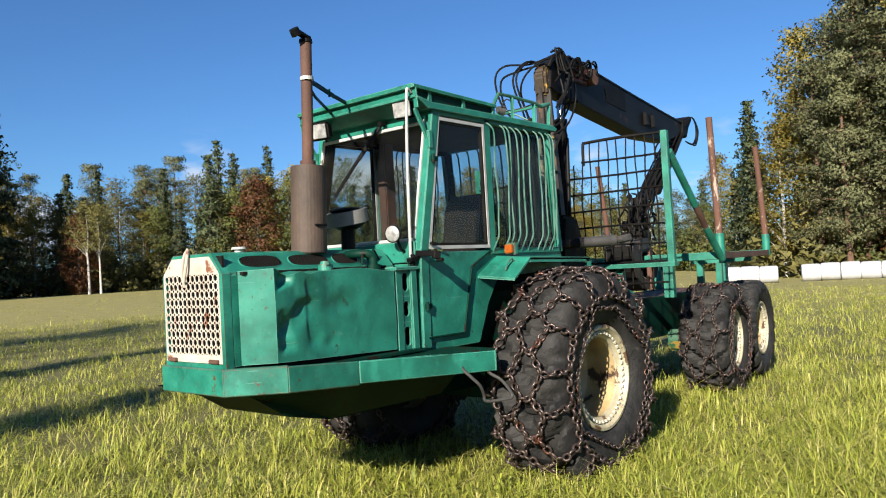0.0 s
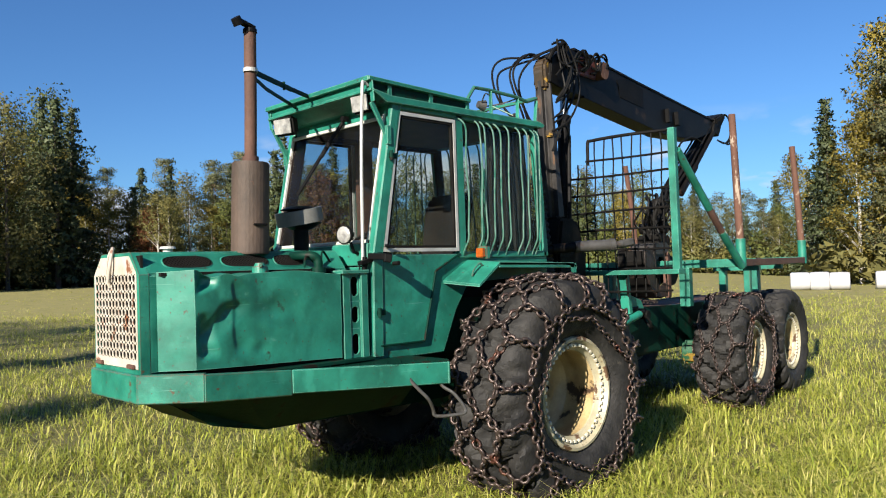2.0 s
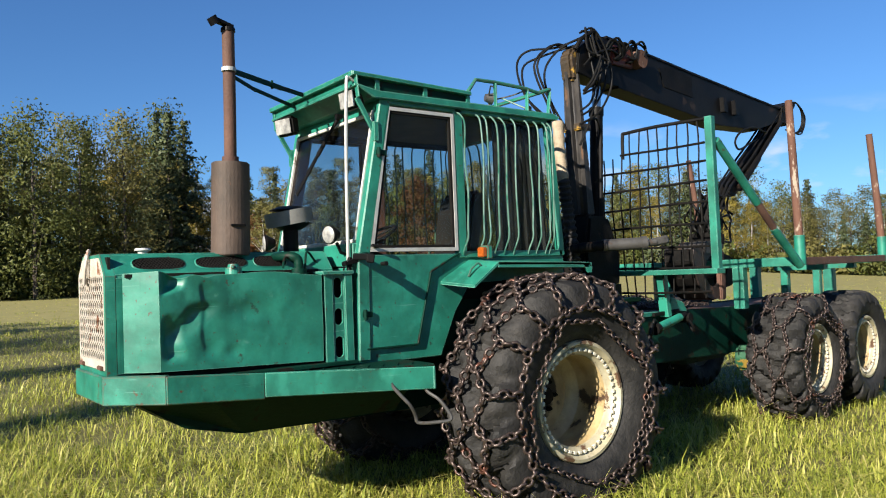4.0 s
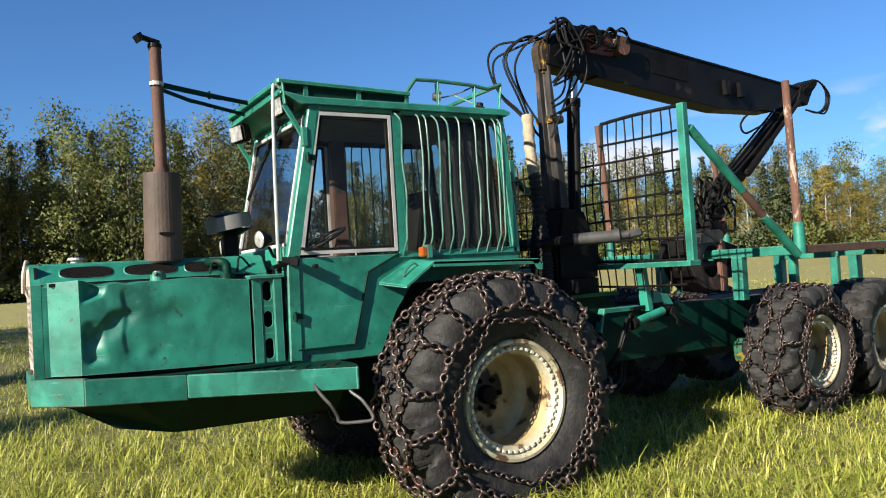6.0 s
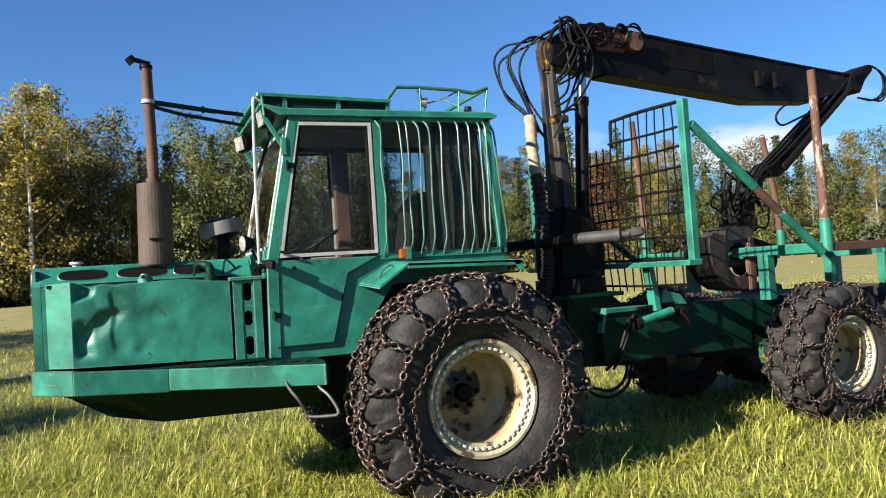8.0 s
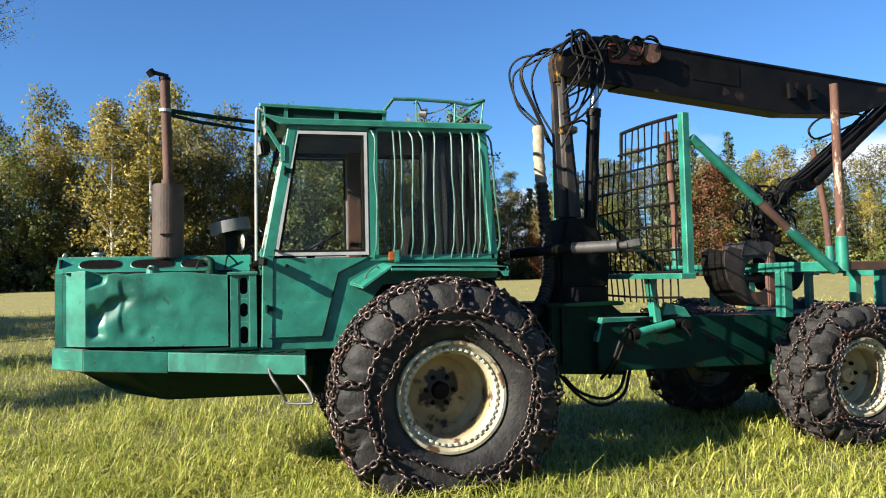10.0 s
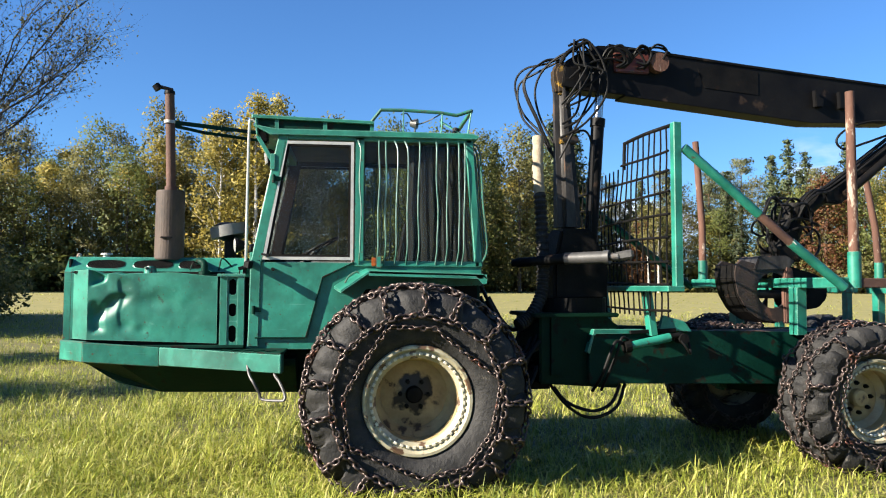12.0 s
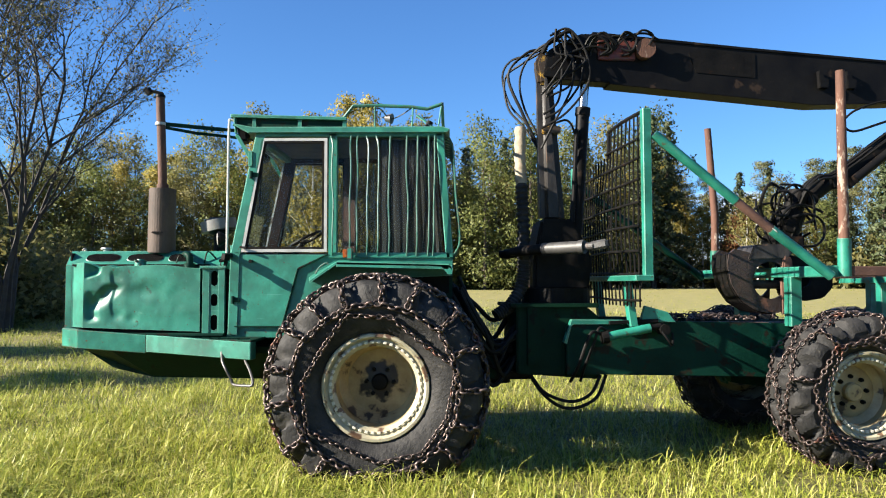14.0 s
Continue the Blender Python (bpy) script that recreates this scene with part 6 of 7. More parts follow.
tube(bm, smooth_path([(4.55, -0.13, 3.22), (4.12, -0.16, 3.24), (3.76, -0.17, 3.14), (3.62, -0.16, 3.01), (3.72, -0.15, 2.92), (4.0, -0.13, 3.0), (4.35, -0.1, 3.12)], 6), 0.013, 6)
part("hose", bm, HOSE, boom, m=REAR, smooth=True)
# wrapped hose bundle beside the mast
bm = B()
pts = smooth_path([(0.315, 0.0, 2.93), (0.305, -0.02, 2.6), (0.315, -0.04, 2.34)], 8)
tube(bm, pts, [0.056 + 0.005 * math.sin(i * 1.9) for i in range(len(pts))], 14)
sleeve = part("hose_sleeve", bm, CLOTH, machine, "hose bundle bound in pale canvas", m=REAR, smooth=True)
bm = B()
pts = smooth_path([(0.315, -0.04, 2.36), (0.325, -0.07, 2.0), (0.32, -0.12, 1.6), (0.29, -0.16, 1.36), (0.17, -0.22, 1.16), (0.02, -0.26, 1.06)], 26)
tube(bm, pts, [0.066 if (i // 2) % 2 else 0.053 for i in range(len(pts))], 14)
part("spiral_guard", bm, RUBBER, sleeve, "black ribbed spiral hose guard", m=REAR)

# --- headboard grid ---
bm = B()
bar(bm, (1.21, -1.115, 1.40), (1.205, -1.11, 2.885), 0.075, 0.075, 0.006, up=(1, 0, 0))
head = part("headboard_post", bm, GREEN, machine, "green square headboard post", m=REAR)
bm = B()
bar(bm, (1.21, 1.315, 1.40), (1.205, 1.31, 2.72), 0.075, 0.075, 0.006, up=(1, 0, 0))
part("headboard_post", bm, GREEN, machine, "green square headboard post", m=REAR)
bm = B()
bar(bm, (1.16, -1.18, 1.415), (1.16, 1.36, 1.415), 0.16, 0.05, 0.005)
part("headboard_sill", bm, GREEN, machine, m=REAR)
for y in (-0.50, 0.50):
    bm = B()
    bar(bm, (1.22, y, 1.40), (1.28, y, 0.97), 0.10, 0.07, 0.005, up=(1, 0, 0))
    part("headboard_leg", bm, GREEN, machine, m=REAR)


def grid_x(y, z):
    """The grid bulges a little from hard use."""
    return 1.165 - 0.05 * math.exp(-((y + 0.2) / 0.5) ** 2 - ((z - 2.0) / 0.6) ** 2) + 0.01 * noise.noise(Vector((y * 3, z * 3, 0)))


def grid_top(y):
    return 2.865 if y < -0.17 else 2.62 - 0.03 * abs(y)


levels = [1.22, 1.46, 1.66, 1.87, 2.07, 2.27, 2.46, 2.64]
for z in levels:
    bm = B()
    y1 = -0.14 if z > 2.61 else 1.28
    pts = [(grid_x(y, z) - 0.012, y, z + 0.008 * math.sin(y * 3 + z * 5)) for y in np.linspace(-1.08, y1, 16)]
    tube(bm, pts, 0.0118, 6)
    part("grid_rail", bm, BLACK_GREASE, head, m=REAR)
bm = B()
tube(bm, smooth_path([(1.18, -1.08, 2.865), (1.17, -0.6, 2.875), (1.17, -0.2, 2.865), (1.17, -0.16, 2.84), (1.165, -0.155, 2.60)], 5), 0.018, 7)
part("grid_rail", bm, BLACK_GREASE, head, m=REAR)
random.seed(9)
y = -1.0
while y < 1.27:
    bm = B()
    pts = []
    wob = random.uniform(-1, 1)
    for z in np.linspace(1.16, grid_top(y), 12):
        pts.append((grid_x(y, z) + 0.010, y + 0.008 * math.sin(z * 9 + wob * 5), z))
    tube(bm, pts, 0.0080, 6)
    part("grid_bar", bm, BLACK_GREASE, head, m=REAR)
    y += 0.108
bm = B()
rod(bm, (1.27, -1.13, 2.66), (1.98, -1.17, 2.08), 0.042, n=14)
brace = part("brace", bm, GREEN_OLD, machine, "slanting green tube brace with rusty sleeve", m=REAR, smooth=True)
bm = B()
rod(bm, (1.98, -1.17, 2.08), (2.28, -1.185, 1.835), 0.039, n=14)
part("rusty_sleeve", bm, RUST, brace, m=REAR, smooth=True)
bm = B()
rod(bm, (2.28, -1.185, 1.835), (2.80, -1.22, 1.43), 0.044, n=14)
part("lower_tube", bm, GREEN_OLD, brace, m=REAR, smooth=True)
bm = B()
lathe(bm, [(0.044 + 0.006 * math.cos(2 * math.pi * k / 6), 0.006 * math.sin(2 * math.pi * k / 6)) for k in range(7)], 16)
part("wire_ring", bm, ALU, brace, m=REAR @ Matrix.Translation((2.30, -1.186, 1.82)) @ Matrix.Rotation(radians(-50), 4, "Y") @ Matrix.Rotation(radians(90), 4, "Z"))
bm = B()
rod(bm, (1.27, 1.33, 2.5), (2.80, 1.42, 1.43), 0.042, n=14)
part("brace", bm, GREEN_DARK, machine, "slanting green tube brace", m=REAR, smooth=True)

# --- bunks with stakes ---
for x0 in (2.86, 5.42):
    bm = B()
    bar(bm, (x0, -1.16, 1.475), (x0, 1.42, 1.475), 0.13, 0.10, 0.008)
    bunk = part("bunk", bm, GREEN, machine, "green transverse log bunk", m=REAR)
    for y in (-0.52, 0.52):
        bm = B()
        bar(bm, (x0 - 0.02, y, 1.43), (x0 - 0.02, y, 0.96), 0.13, 0.11, 0.006, up=(1, 0, 0))
        part("bunk_leg", bm, GREEN, bunk, m=REAR)
    for y in (-1.16, 1.42):
        bm = B()
        tube(bm, [(x0 + 0.10, y, 1.43), (x0 + 0.10, y, 1.76)], 0.058, 16)
        part("socket", bm, GREEN, bunk, m=REAR, smooth=True)
        bm = B()
        lean = 0.03 if x0 < 4 else -0.10
        out_ = 0.05
        tube(bm, [(x0 + 0.10, y, 1.60), (x0 + 0.10 + lean * 0.3, y + out_ * 0.35, 2.2), (x0 + 0.10 + lean - (0.08 if y > 0 else 0), y + out_, 3.26 if x0 < 4 else 3.12)], [0.046, 0.044, 0.04], 12)
        part("stake", bm, STAKE, bunk, "rusty tubular stake with peeling paint", m=REAR, smooth=True)
for y in (-1.16, 1.42):
    bm = B()
    bar(bm, (2.95, y, 1.475), (5.6, y, 1.475), 0.09, 0.085, 0.006)
    part("bunk_rail", bm, RUST, machine, m=REAR)
    for x in (3.62, 4.55):
        bm = B()
        bar(bm, (x, y * 0.6, 1.44), (x, y * 0.6, 0.96), 0.09, 0.08, 0.006, up=(1, 0, 0))
        bar(bm, (x, y * 0.5, 1.40), (x, y, 1.40), 0.08, 0.06, 0.004)
        part("rail_leg", bm, GREEN_OLD, machine, m=REAR)
# spare chain heaped on the deck
verts, faces = [], []
random.seed(14)
for k in range(14):
    c = Vector((1.7 + random.uniform(0, 0.95), random.uniform(-0.3, 0.3), 1.0 + random.uniform(0, 0.05)))
    path = [c + Vector((random.uniform(-0.22, 0.22), random.uniform(-0.15, 0.15), random.uniform(0, 0.03))) for i in range(4)]
    link_chain(verts, faces, path, 0.06, 0.008)
me = bpy.data.meshes.new("chain_heap")
me.from_pydata([REAR @ v for v in verts], [], faces)
me.materials.append(CHAIN)
tagged(new("chain_heap", me), "rusty chain heaped on the forwarder's deck", "chain", kind="stuff")


# ---- ground ----
def ground_z(x, y):
    dx, dy = x - 5.0, y - 2.0
    r = math.hypot(dx, dy)
    az = math.degrees(math.atan2(dy, dx))
    z = -0.36 - 0.02 * max(0.0, min(6.0, x - 6.0))
    far = min(1.0, max(0.0, (r - 14) / 90))
    right = min(1.0, max(0.0, (34 - az) / 14)) if -60 < az < 34 else 0.0
    z += 0.135 * (1 - far)
    z += far * (1.15 * (1 - right) - 0.75 * right)
    z += 0.05 * noise.noise(Vector((x * 0.25, y * 0.25, 0))) + 0.02 * noise.noise(Vector((x * 1.1, y * 1.1, 3)))
    return z


bm = B()
rings = []
radii = [0.0] + [0.5 * 1.085 ** k for k in range(86)] + [700, 1200, 2500]
sectors = 120
centre = bm.verts.new((5, 2, ground_z(5, 2)))
for r in radii[1:]:
    ring = []
    for k in range(sectors):
        a = 2 * math.pi * k / sectors
        x, y = 5 + r * math.cos(a), 2 + r * math.sin(a)
        ring.append(bm.verts.new((x, y, ground_z(x, y) if r < 300 else 0.5)))
    rings.append(ring)
for k in range(sectors):
    bm.faces.new((centre, rings[0][k], rings[0][(k + 1) % sectors]))
for a, b in zip(rings, rings[1:]):
    for k in range(sectors):
        bm.faces.new((a[k], b[k], b[(k + 1) % sectors], a[(k + 1) % sectors]))
ground = part("ground", bm, FIELD, None, smooth=True)
tagged(ground, "mown yellow-green grass field", "ground", kind="structure")


# ---- trees ----
def clumps(points, size, seed, flat=0.5, count=1):
    """Small leaves about the points: vertices, faces, and soft normals that turn outwards from each clump. points: (x, y, z, spread)."""
    rng = np.random.default_rng(seed)
    P = np.repeat(np.array(points), count, axis=0)
    n = len(P)
    off = np.clip(rng.normal(0, 1, (n, 3)), -1.7, 1.7) * np.array([1, 1, flat])
    c = P[:, :3] + off * P[:, 3:4]
    a = rng.normal(0, 1, (n, 3))
    a /= np.linalg.norm(a, axis=1)[:, None]
    b = np.cross(a, rng.normal(0, 1, (n, 3)))
    b /= np.linalg.norm(b, axis=1)[:, None]
    s = size * rng.uniform(0.55, 1.3, n)[:, None]
    out = P[:, :3] * np.array([1, 1, 0])
    out /= np.maximum(0.3, np.linalg.norm(out, axis=1))[:, None]
    want = 0.55 * off + 0.75 * out + np.array([0, 0, 0.30]) + 0.38 * rng.normal(0, 1, (n, 3))
    want /= np.linalg.norm(want, axis=1)[:, None]
    face = np.cross(b * 0.8 - a, -a * 1.9 - b * 0.3)
    b = np.where(((face * want).sum(1) < 0)[:, None], -b, b)
    v = np.stack([c + a * s, c + b * s * 0.8, c - a * s * 0.9 - b * s * 0.3], 1).reshape(-1, 3)
    return v, np.arange(3 * n).reshape(-1, 3), np.repeat(want, 3, axis=0)


def leaf_mesh(name, points, size, seed, material, parent, flat=0.5, count=1):
    v, f, soft = clumps(points, size, seed, flat, count)
    me = bpy.data.meshes.new(name)
    me.from_pydata(v.tolist(), [], f.tolist())
    me.polygons.foreach_set("use_smooth", [True] * len(me.polygons))
    me.normals_split_custom_set_from_vertices(soft.tolist())
    me.materials.append(material)
    o = new(name, me)
    o.parent = parent
    return tagged(o, kind="stuff")


def trunk_mesh(parent, height, r, material, limbs, name="trunk"):
    b_ = B()
    pts = [(0.12 * math.sin(k * 1.7) * k / 6, 0.12 * math.cos(k * 2.3) * k / 6, -0.4 + (height + 0.4) * k / 6) for k in range(7)]
    tube(b_, pts, [r * (1 - 0.93 * k / 6) for k in range(7)], 7)
    for p, q, r0 in limbs:
        p, q = Vector(p), Vector(q)
        m = p.lerp(q, 0.5) + Vector((0, 0, 0.04 * (q - p).length))
        tube(b_, [p, m, q], [r0, r0 * 0.6, r0 * 0.15], 3)
    return part(name, b_, material, parent)


def conifer(seed, height, spread, leaf, bark, label, start=0.08, sparse=1.0, droop=0.35, category="tree"):
    """Spruce or pine: whorls of branches on a straight trunk."""
    t = thing("tree", Matrix(), label, category)
    rng = random.Random(seed)
    pts, limbs = [], []
    z = height * start
    while z < height * 0.985:
        f = (z / height - start) / (1 - start)
        reach = spread * (1 - f) ** 0.85 * (0.85 + 0.3 * rng.random()) + 0.10
        for k in range(rng.randint(5, 7)):
            a = rng.uniform(0, 6.283)
            L = reach * rng.uniform(0.65, 1.08)
            end = (L * math.cos(a), L * math.sin(a), z - droop * L)
            if L > 1.9:
                limbs.append(((0, 0, z), end, 0.05 * L / spread + 0.015))
            steps = max(2, int(L / 0.30 * sparse))
            for i in range(steps):
                g = (i + 0.6) / steps
                pts.append((end[0] * g, end[1] * g, z - droop * L * g * (0.6 + 0.4 * g), 0.16 + 0.10 * g))
        z += max(0.35, height * 0.027)
    trunk_mesh(t, height, height * 0.013 + 0.05, bark, limbs)
    leaf_mesh("crown", pts, 0.225, seed, leaf, t, 0.6, 6)
    return t


def pine(seed, height, spread, label):
    t = thing("tree", Matrix(), label, "tree")
    rng = random.Random(seed)
    pts, limbs = [], []
    for k in range(92):
        f = rng.uniform(0.12, 1.0)
        z = height * f
        L = spread * (1.15 - f) ** 0.55 * rng.uniform(0.5, 1.0)
        a = rng.uniform(0, 6.283)
        end = (L * math.cos(a), L * math.sin(a), z + rng.uniform(-0.1, 0.35) * L)
        limbs.append(((0, 0, z), end, 0.06))
        for i in range(5):
            g = 0.45 + 0.14 * i
            pts.append((end[0] * g + rng.uniform(-0.3, 0.3), end[1] * g + rng.uniform(-0.3, 0.3), z + (end[2] - z) * g + 0.15, 0.42))
    trunk_mesh(t, height, height * 0.012 + 0.06, PINEBARK, limbs)
    leaf_mesh("crown", pts, 0.145, seed, PINE_LEAF, t, 0.60, 21)
    return t


def broadleaf(seed, height, spread, leaf, bark, label, low=0.05, count=50, size=0.165, blobs=120):
    """Birch, aspen or rowan: rising limbs and a crown of uneven clumps."""
    t = thing("tree", Matrix(), label, "tree")
    rng = random.Random(seed)
    pts, limbs = [], []
    for k in range(blobs):
        f = rng.uniform(low, 1.0)
        z = height * f
        g = (f - low) / (1 - low)
        reach = 1.12 * spread * (math.sin(math.pi * min(1, 0.18 + g * 0.80)) ** 0.7) * rng.uniform(0.25, 1.0)
        a = rng.uniform(0, 6.283)
        x, y = reach * math.cos(a), reach * math.sin(a)
        pts.append((x, y, z, rng.uniform(0.35, 0.75) * spread / 3.2))
        if k % 8 == 0:
            limbs.append(((0, 0, max(0.1 * height, z - 0.9 * reach - 0.6)), (x, y, z), 0.05))
    trunk_mesh(t, height * 0.95, height * 0.011 + 0.04, bark, limbs)
    leaf_mesh("crown", pts, size, seed, leaf, t, 0.85, count)
    return t


def shrub(seed, height, spread, leaf, label, size=0.19, count=42):
    t = thing("shrub", Matrix(), label, "shrub")
    rng = random.Random(seed)
    pts, limbs = [], []
    for k in range(46):
        a, L = rng.uniform(0, 6.283), spread * rng.random() ** 0.5
        z = height * (1 - 0.6 * (L / spread) ** 2) * rng.uniform(0.12, 1.0)
        pts.append((L * math.cos(a), L * math.sin(a), z, 0.35))
        if k % 3 == 0:
            limbs.append(((0.2 * math.cos(a), 0.2 * math.sin(a), 0), (L * math.cos(a), L * math.sin(a), z), 0.035))
    trunk_mesh(t, height * 0.6, 0.06, BARK, limbs, "stems")
    leaf_mesh("leaves", pts, size, seed, leaf, t, 0.8, count)
    return t


random.seed(77)
KINDS = {
    "spruce": [conifer(101, 20, 3.7, SPRUCE_LEAF, BARK, "tall dark green spruce at the wood's edge"), conifer(102, 17, 3.1, SPRUCE_LEAF, BARK, "slim dark green spruce at the wood's edge")],
    "pine": [pine(111, 19, 3.6, "pine with grey-green crown and orange trunk"), pine(112, 21, 4.1, "tall pine with grey-green crown")],
    "birch": [broadleaf(121, 17, 3.0, YELLOW_LEAF, BIRCHBARK, "yellowing birch with white trunk in the tree line"), broadleaf(122, 15, 3.2, OLIVE_LEAF, BIRCHBARK, "olive-yellow autumn birch in the tree line"), broadleaf(123, 13, 2.4, OLIVE_LEAF, BIRCHBARK, "thin birch with bare white lower trunk", low=0.5, count=30, blobs=60)],
    "alder": [broadleaf(131, 15, 3.6, GREEN_LEAF, BARK, "leafy green alder in the tree line"), broadleaf(132, 16, 3.4, OLIVE_LEAF, BARK, "olive-green willow in the tree line")],
    "rowan": [broadleaf(141, 11, 2.6, RED_LEAF, BARK, "rowan with red autumn leaves")],
    "shrub": [shrub(151, 3.2, 2.6, GREEN_LEAF, "green shrub at the wood's edge"), shrub(152, 2.8, 2.4, OLIVE_LEAF, "olive-brown shrub at the wood's edge"), shrub(153, 3.4, 2.6, SPRUCE_LEAF, "dark young spruce thicket")],
    "thicket": [shrub(154, 3.2, 2.6, GREEN_LEAF, "leafy green bush below the willow", 0.085, 120), shrub(155, 2.8, 2.4, OLIVE_LEAF, "olive bush below the willow", 0.085, 120)],
}
HEIGHTS = {"spruce": (20, 17), "pine": (19, 21), "birch": (17, 15, 13), "alder": (15, 16), "rowan": (11,), "shrub": (3.2, 2.8, 3.4), "thicket": (3.2, 2.8)}
USED = set()
EYEPOINT = (3.0, -1.5)


def plant(kind, az, r, elev=None, height=None, variant=None):
    """A tree at bearing az (degrees from +x) and distance r, tall enough to reach the elevation elev."""
    x, y = EYEPOINT[0] + r * math.cos(radians(az)), EYEPOINT[1] + r * math.sin(radians(az))
    z = ground_z(x, y)
    if height is None:
        height = r * math.tan(radians(elev)) + 1.45 - z
    v = random.randrange(min(2, len(KINDS[kind])) if kind == "birch" else len(KINDS[kind])) if variant is None else variant
    s = height / HEIGHTS[kind][v]
    wide = s if kind in ("shrub", "thicket") else s ** 0.75
    m = Matrix.Translation((x, y, z - 0.1)) @ Matrix.Rotation(random.uniform(0, 6.28), 4, "Z") @ Matrix.Diagonal((wide * random.uniform(0.9, 1.2), wide * random.uniform(0.9, 1.2), s, 1))
    src = KINDS[kind][v]
    if (kind, v) not in USED:
        USED.add((kind, v))
        src.matrix_basis = m
        return src
    made = copy_thing(src, Matrix())
    made.matrix_basis = m
    return made


SKYLINE = ((2, 18), (12, 18), (15.8, 16.3), (17.6, 13.0), (18.9, 9.6), (20.4, 9.0), (21.6, 5.2), (24, 4.8), (30, 5.6), (37, 7.6), (43, 7.2), (47, 7.2), (52, 9.0), (60, 9.2), (64, 8.7), (67, 7.8), (71, 8.4), (72.2, 10.4), (73.5, 12.0), (75, 11.3), (78, 10.7), (83, 12.2), (85, 11.6), (87.4, 9.9), (90, 11.2), (94.5, 13.8), (97, 12.4), (102, 12.2), (106, 11.5), (110, 10.4), (118, 10), (128, 9.5))


def skyline(az):
    for (a, e), (b, f) in zip(SKYLINE, SKYLINE[1:]):
        if a <= az <= b:
            return e + (f - e) * (az - a) / (b - a)
    return 9.0


def mix_at(az):
    if az < 16:
        return ("pine", "pine", "spruce", "birch")
    if az < 22:
        return ("birch", "birch", "spruce", "pine")
    if az < 50:
        return ("spruce", "birch", "alder", "spruce", "pine")
    if az < 72:
        return ("spruce", "pine", "birch", "pine", "spruce", "alder")
    if az < 90:
        return ("alder", "alder", "spruce", "birch", "alder")
    return ("birch", "birch", "alder", "alder", "birch")


def distance_at(az):
    if az < 17:
        return 76
    if az < 22:
        return 76 + (az - 17) * 10
    return 122 if az < 76 else (100 if az > 90 else 122 - (az - 76) * 1.57)


az = 3.0
while az < 126:
    d = distance_at(az)
    e = skyline(az)
    for row in (0, 2):
        kind = random.choice(mix_at(az))
        drop = (0.82, 0.92, 1.0)[row] * random.uniform(0.86, 1.06)
        if kind == "spruce":
            drop *= 1.08
        plant(kind, az + random.uniform(-0.8, 0.8), d + row * 6 + random.uniform(-2, 2), e * drop)
    plant("shrub", az + random.uniform(-0.6, 0.6), d - 3 + random.uniform(-2, 2), height=random.uniform(3.0, 6.5))
    az += 2.0 * 100 / d
# unseen trees added behind the walk to close the field and dim glass reflections
while az < 360:
    plant(random.choice(("pine", "spruce", "birch", "alder")), az, random.uniform(88, 112), random.uniform(7, 11))
    az += 9.5
# lower trees that fill the wood's edge
az = 21.5
while az < 126:
    plant(random.choice(("birch", "alder", "birch", "spruce") if az < 78 else ("alder", "birch", "alder")), az, distance_at(az) - 3 + random.uniform(-2, 2), skyline(az) * random.uniform(0.55, 0.82))
    az += random.uniform(0.95, 1.5)
for k in range(9):
    plant("pine", 4.5 + 1.15 * k, random.uniform(68, 76), skyline(4.5 + 1.15 * k) * random.uniform(0.72, 1.0))
# trees that stand out
plant("rowan", 55.6, 116, 7.2)
plant("rowan", 11.2, 71, 6.5)
plant("birch", 66.4, 108, 5.6, variant=2)
plant("birch", 67.1, 109, 5.9, variant=2)
plant("rowan", 67.6, 112, 4.8)
plant("spruce", 58.9, 117, 9.2)
plant("spruce", 74.2, 112, 12.4, variant=0)
plant("spruce", 72.4, 113, 11.8)
plant("spruce", 19.8, 92, 9.2)
plant("spruce", 36.0, 118, 6.8)
plant("pine", 13.2, 70, 17.5, variant=1)
plant("pine", 11.0, 68, 18.5, variant=1)
plant("pine", 15.0, 72, 14.5, variant=0)
plant("pine", 9.0, 70, 17, variant=0)
plant("birch", 17.4, 74, 9.5, variant=0)
plant("birch", 18.3, 72, 9.0, variant=0)
plant("birch", 16.9, 74, 11.0, variant=0)
plant("pine", 14.4, 68, 13.0, variant=0)
plant("pine", 16.0, 71, 12.5, variant=1)
plant("birch", 9.6, 64, 6.0, variant=1)
plant("birch", 96.0, 92, 13.9, variant=0)
plant("birch", 98.5, 93, 12.5, variant=0)
plant("spruce", 73.4, 110, 12.2, variant=1)
plant("alder", 76.4, 104, 11.4, variant=1)
plant("alder", 79.2, 102, 11.0, variant=0)
plant("alder", 82.0, 96, 11.6, variant=0)
plant("alder", 85.5, 96, 10.9, variant=0)
# spruces behind the walk, whose shadows lie across the field
plant("spruce", 166.5, 21.5, height=15, variant=0)
plant("spruce", 158.0, 27.0, height=17, variant=1)
# alders added to give the windscreen trees to reflect
for a_, r_, h_ in ((129, 38, 14), (134, 35, 15), (140, 38, 16), (146, 36, 15), (152, 37, 14)):
    plant("alder", a_, r_, height=h_)


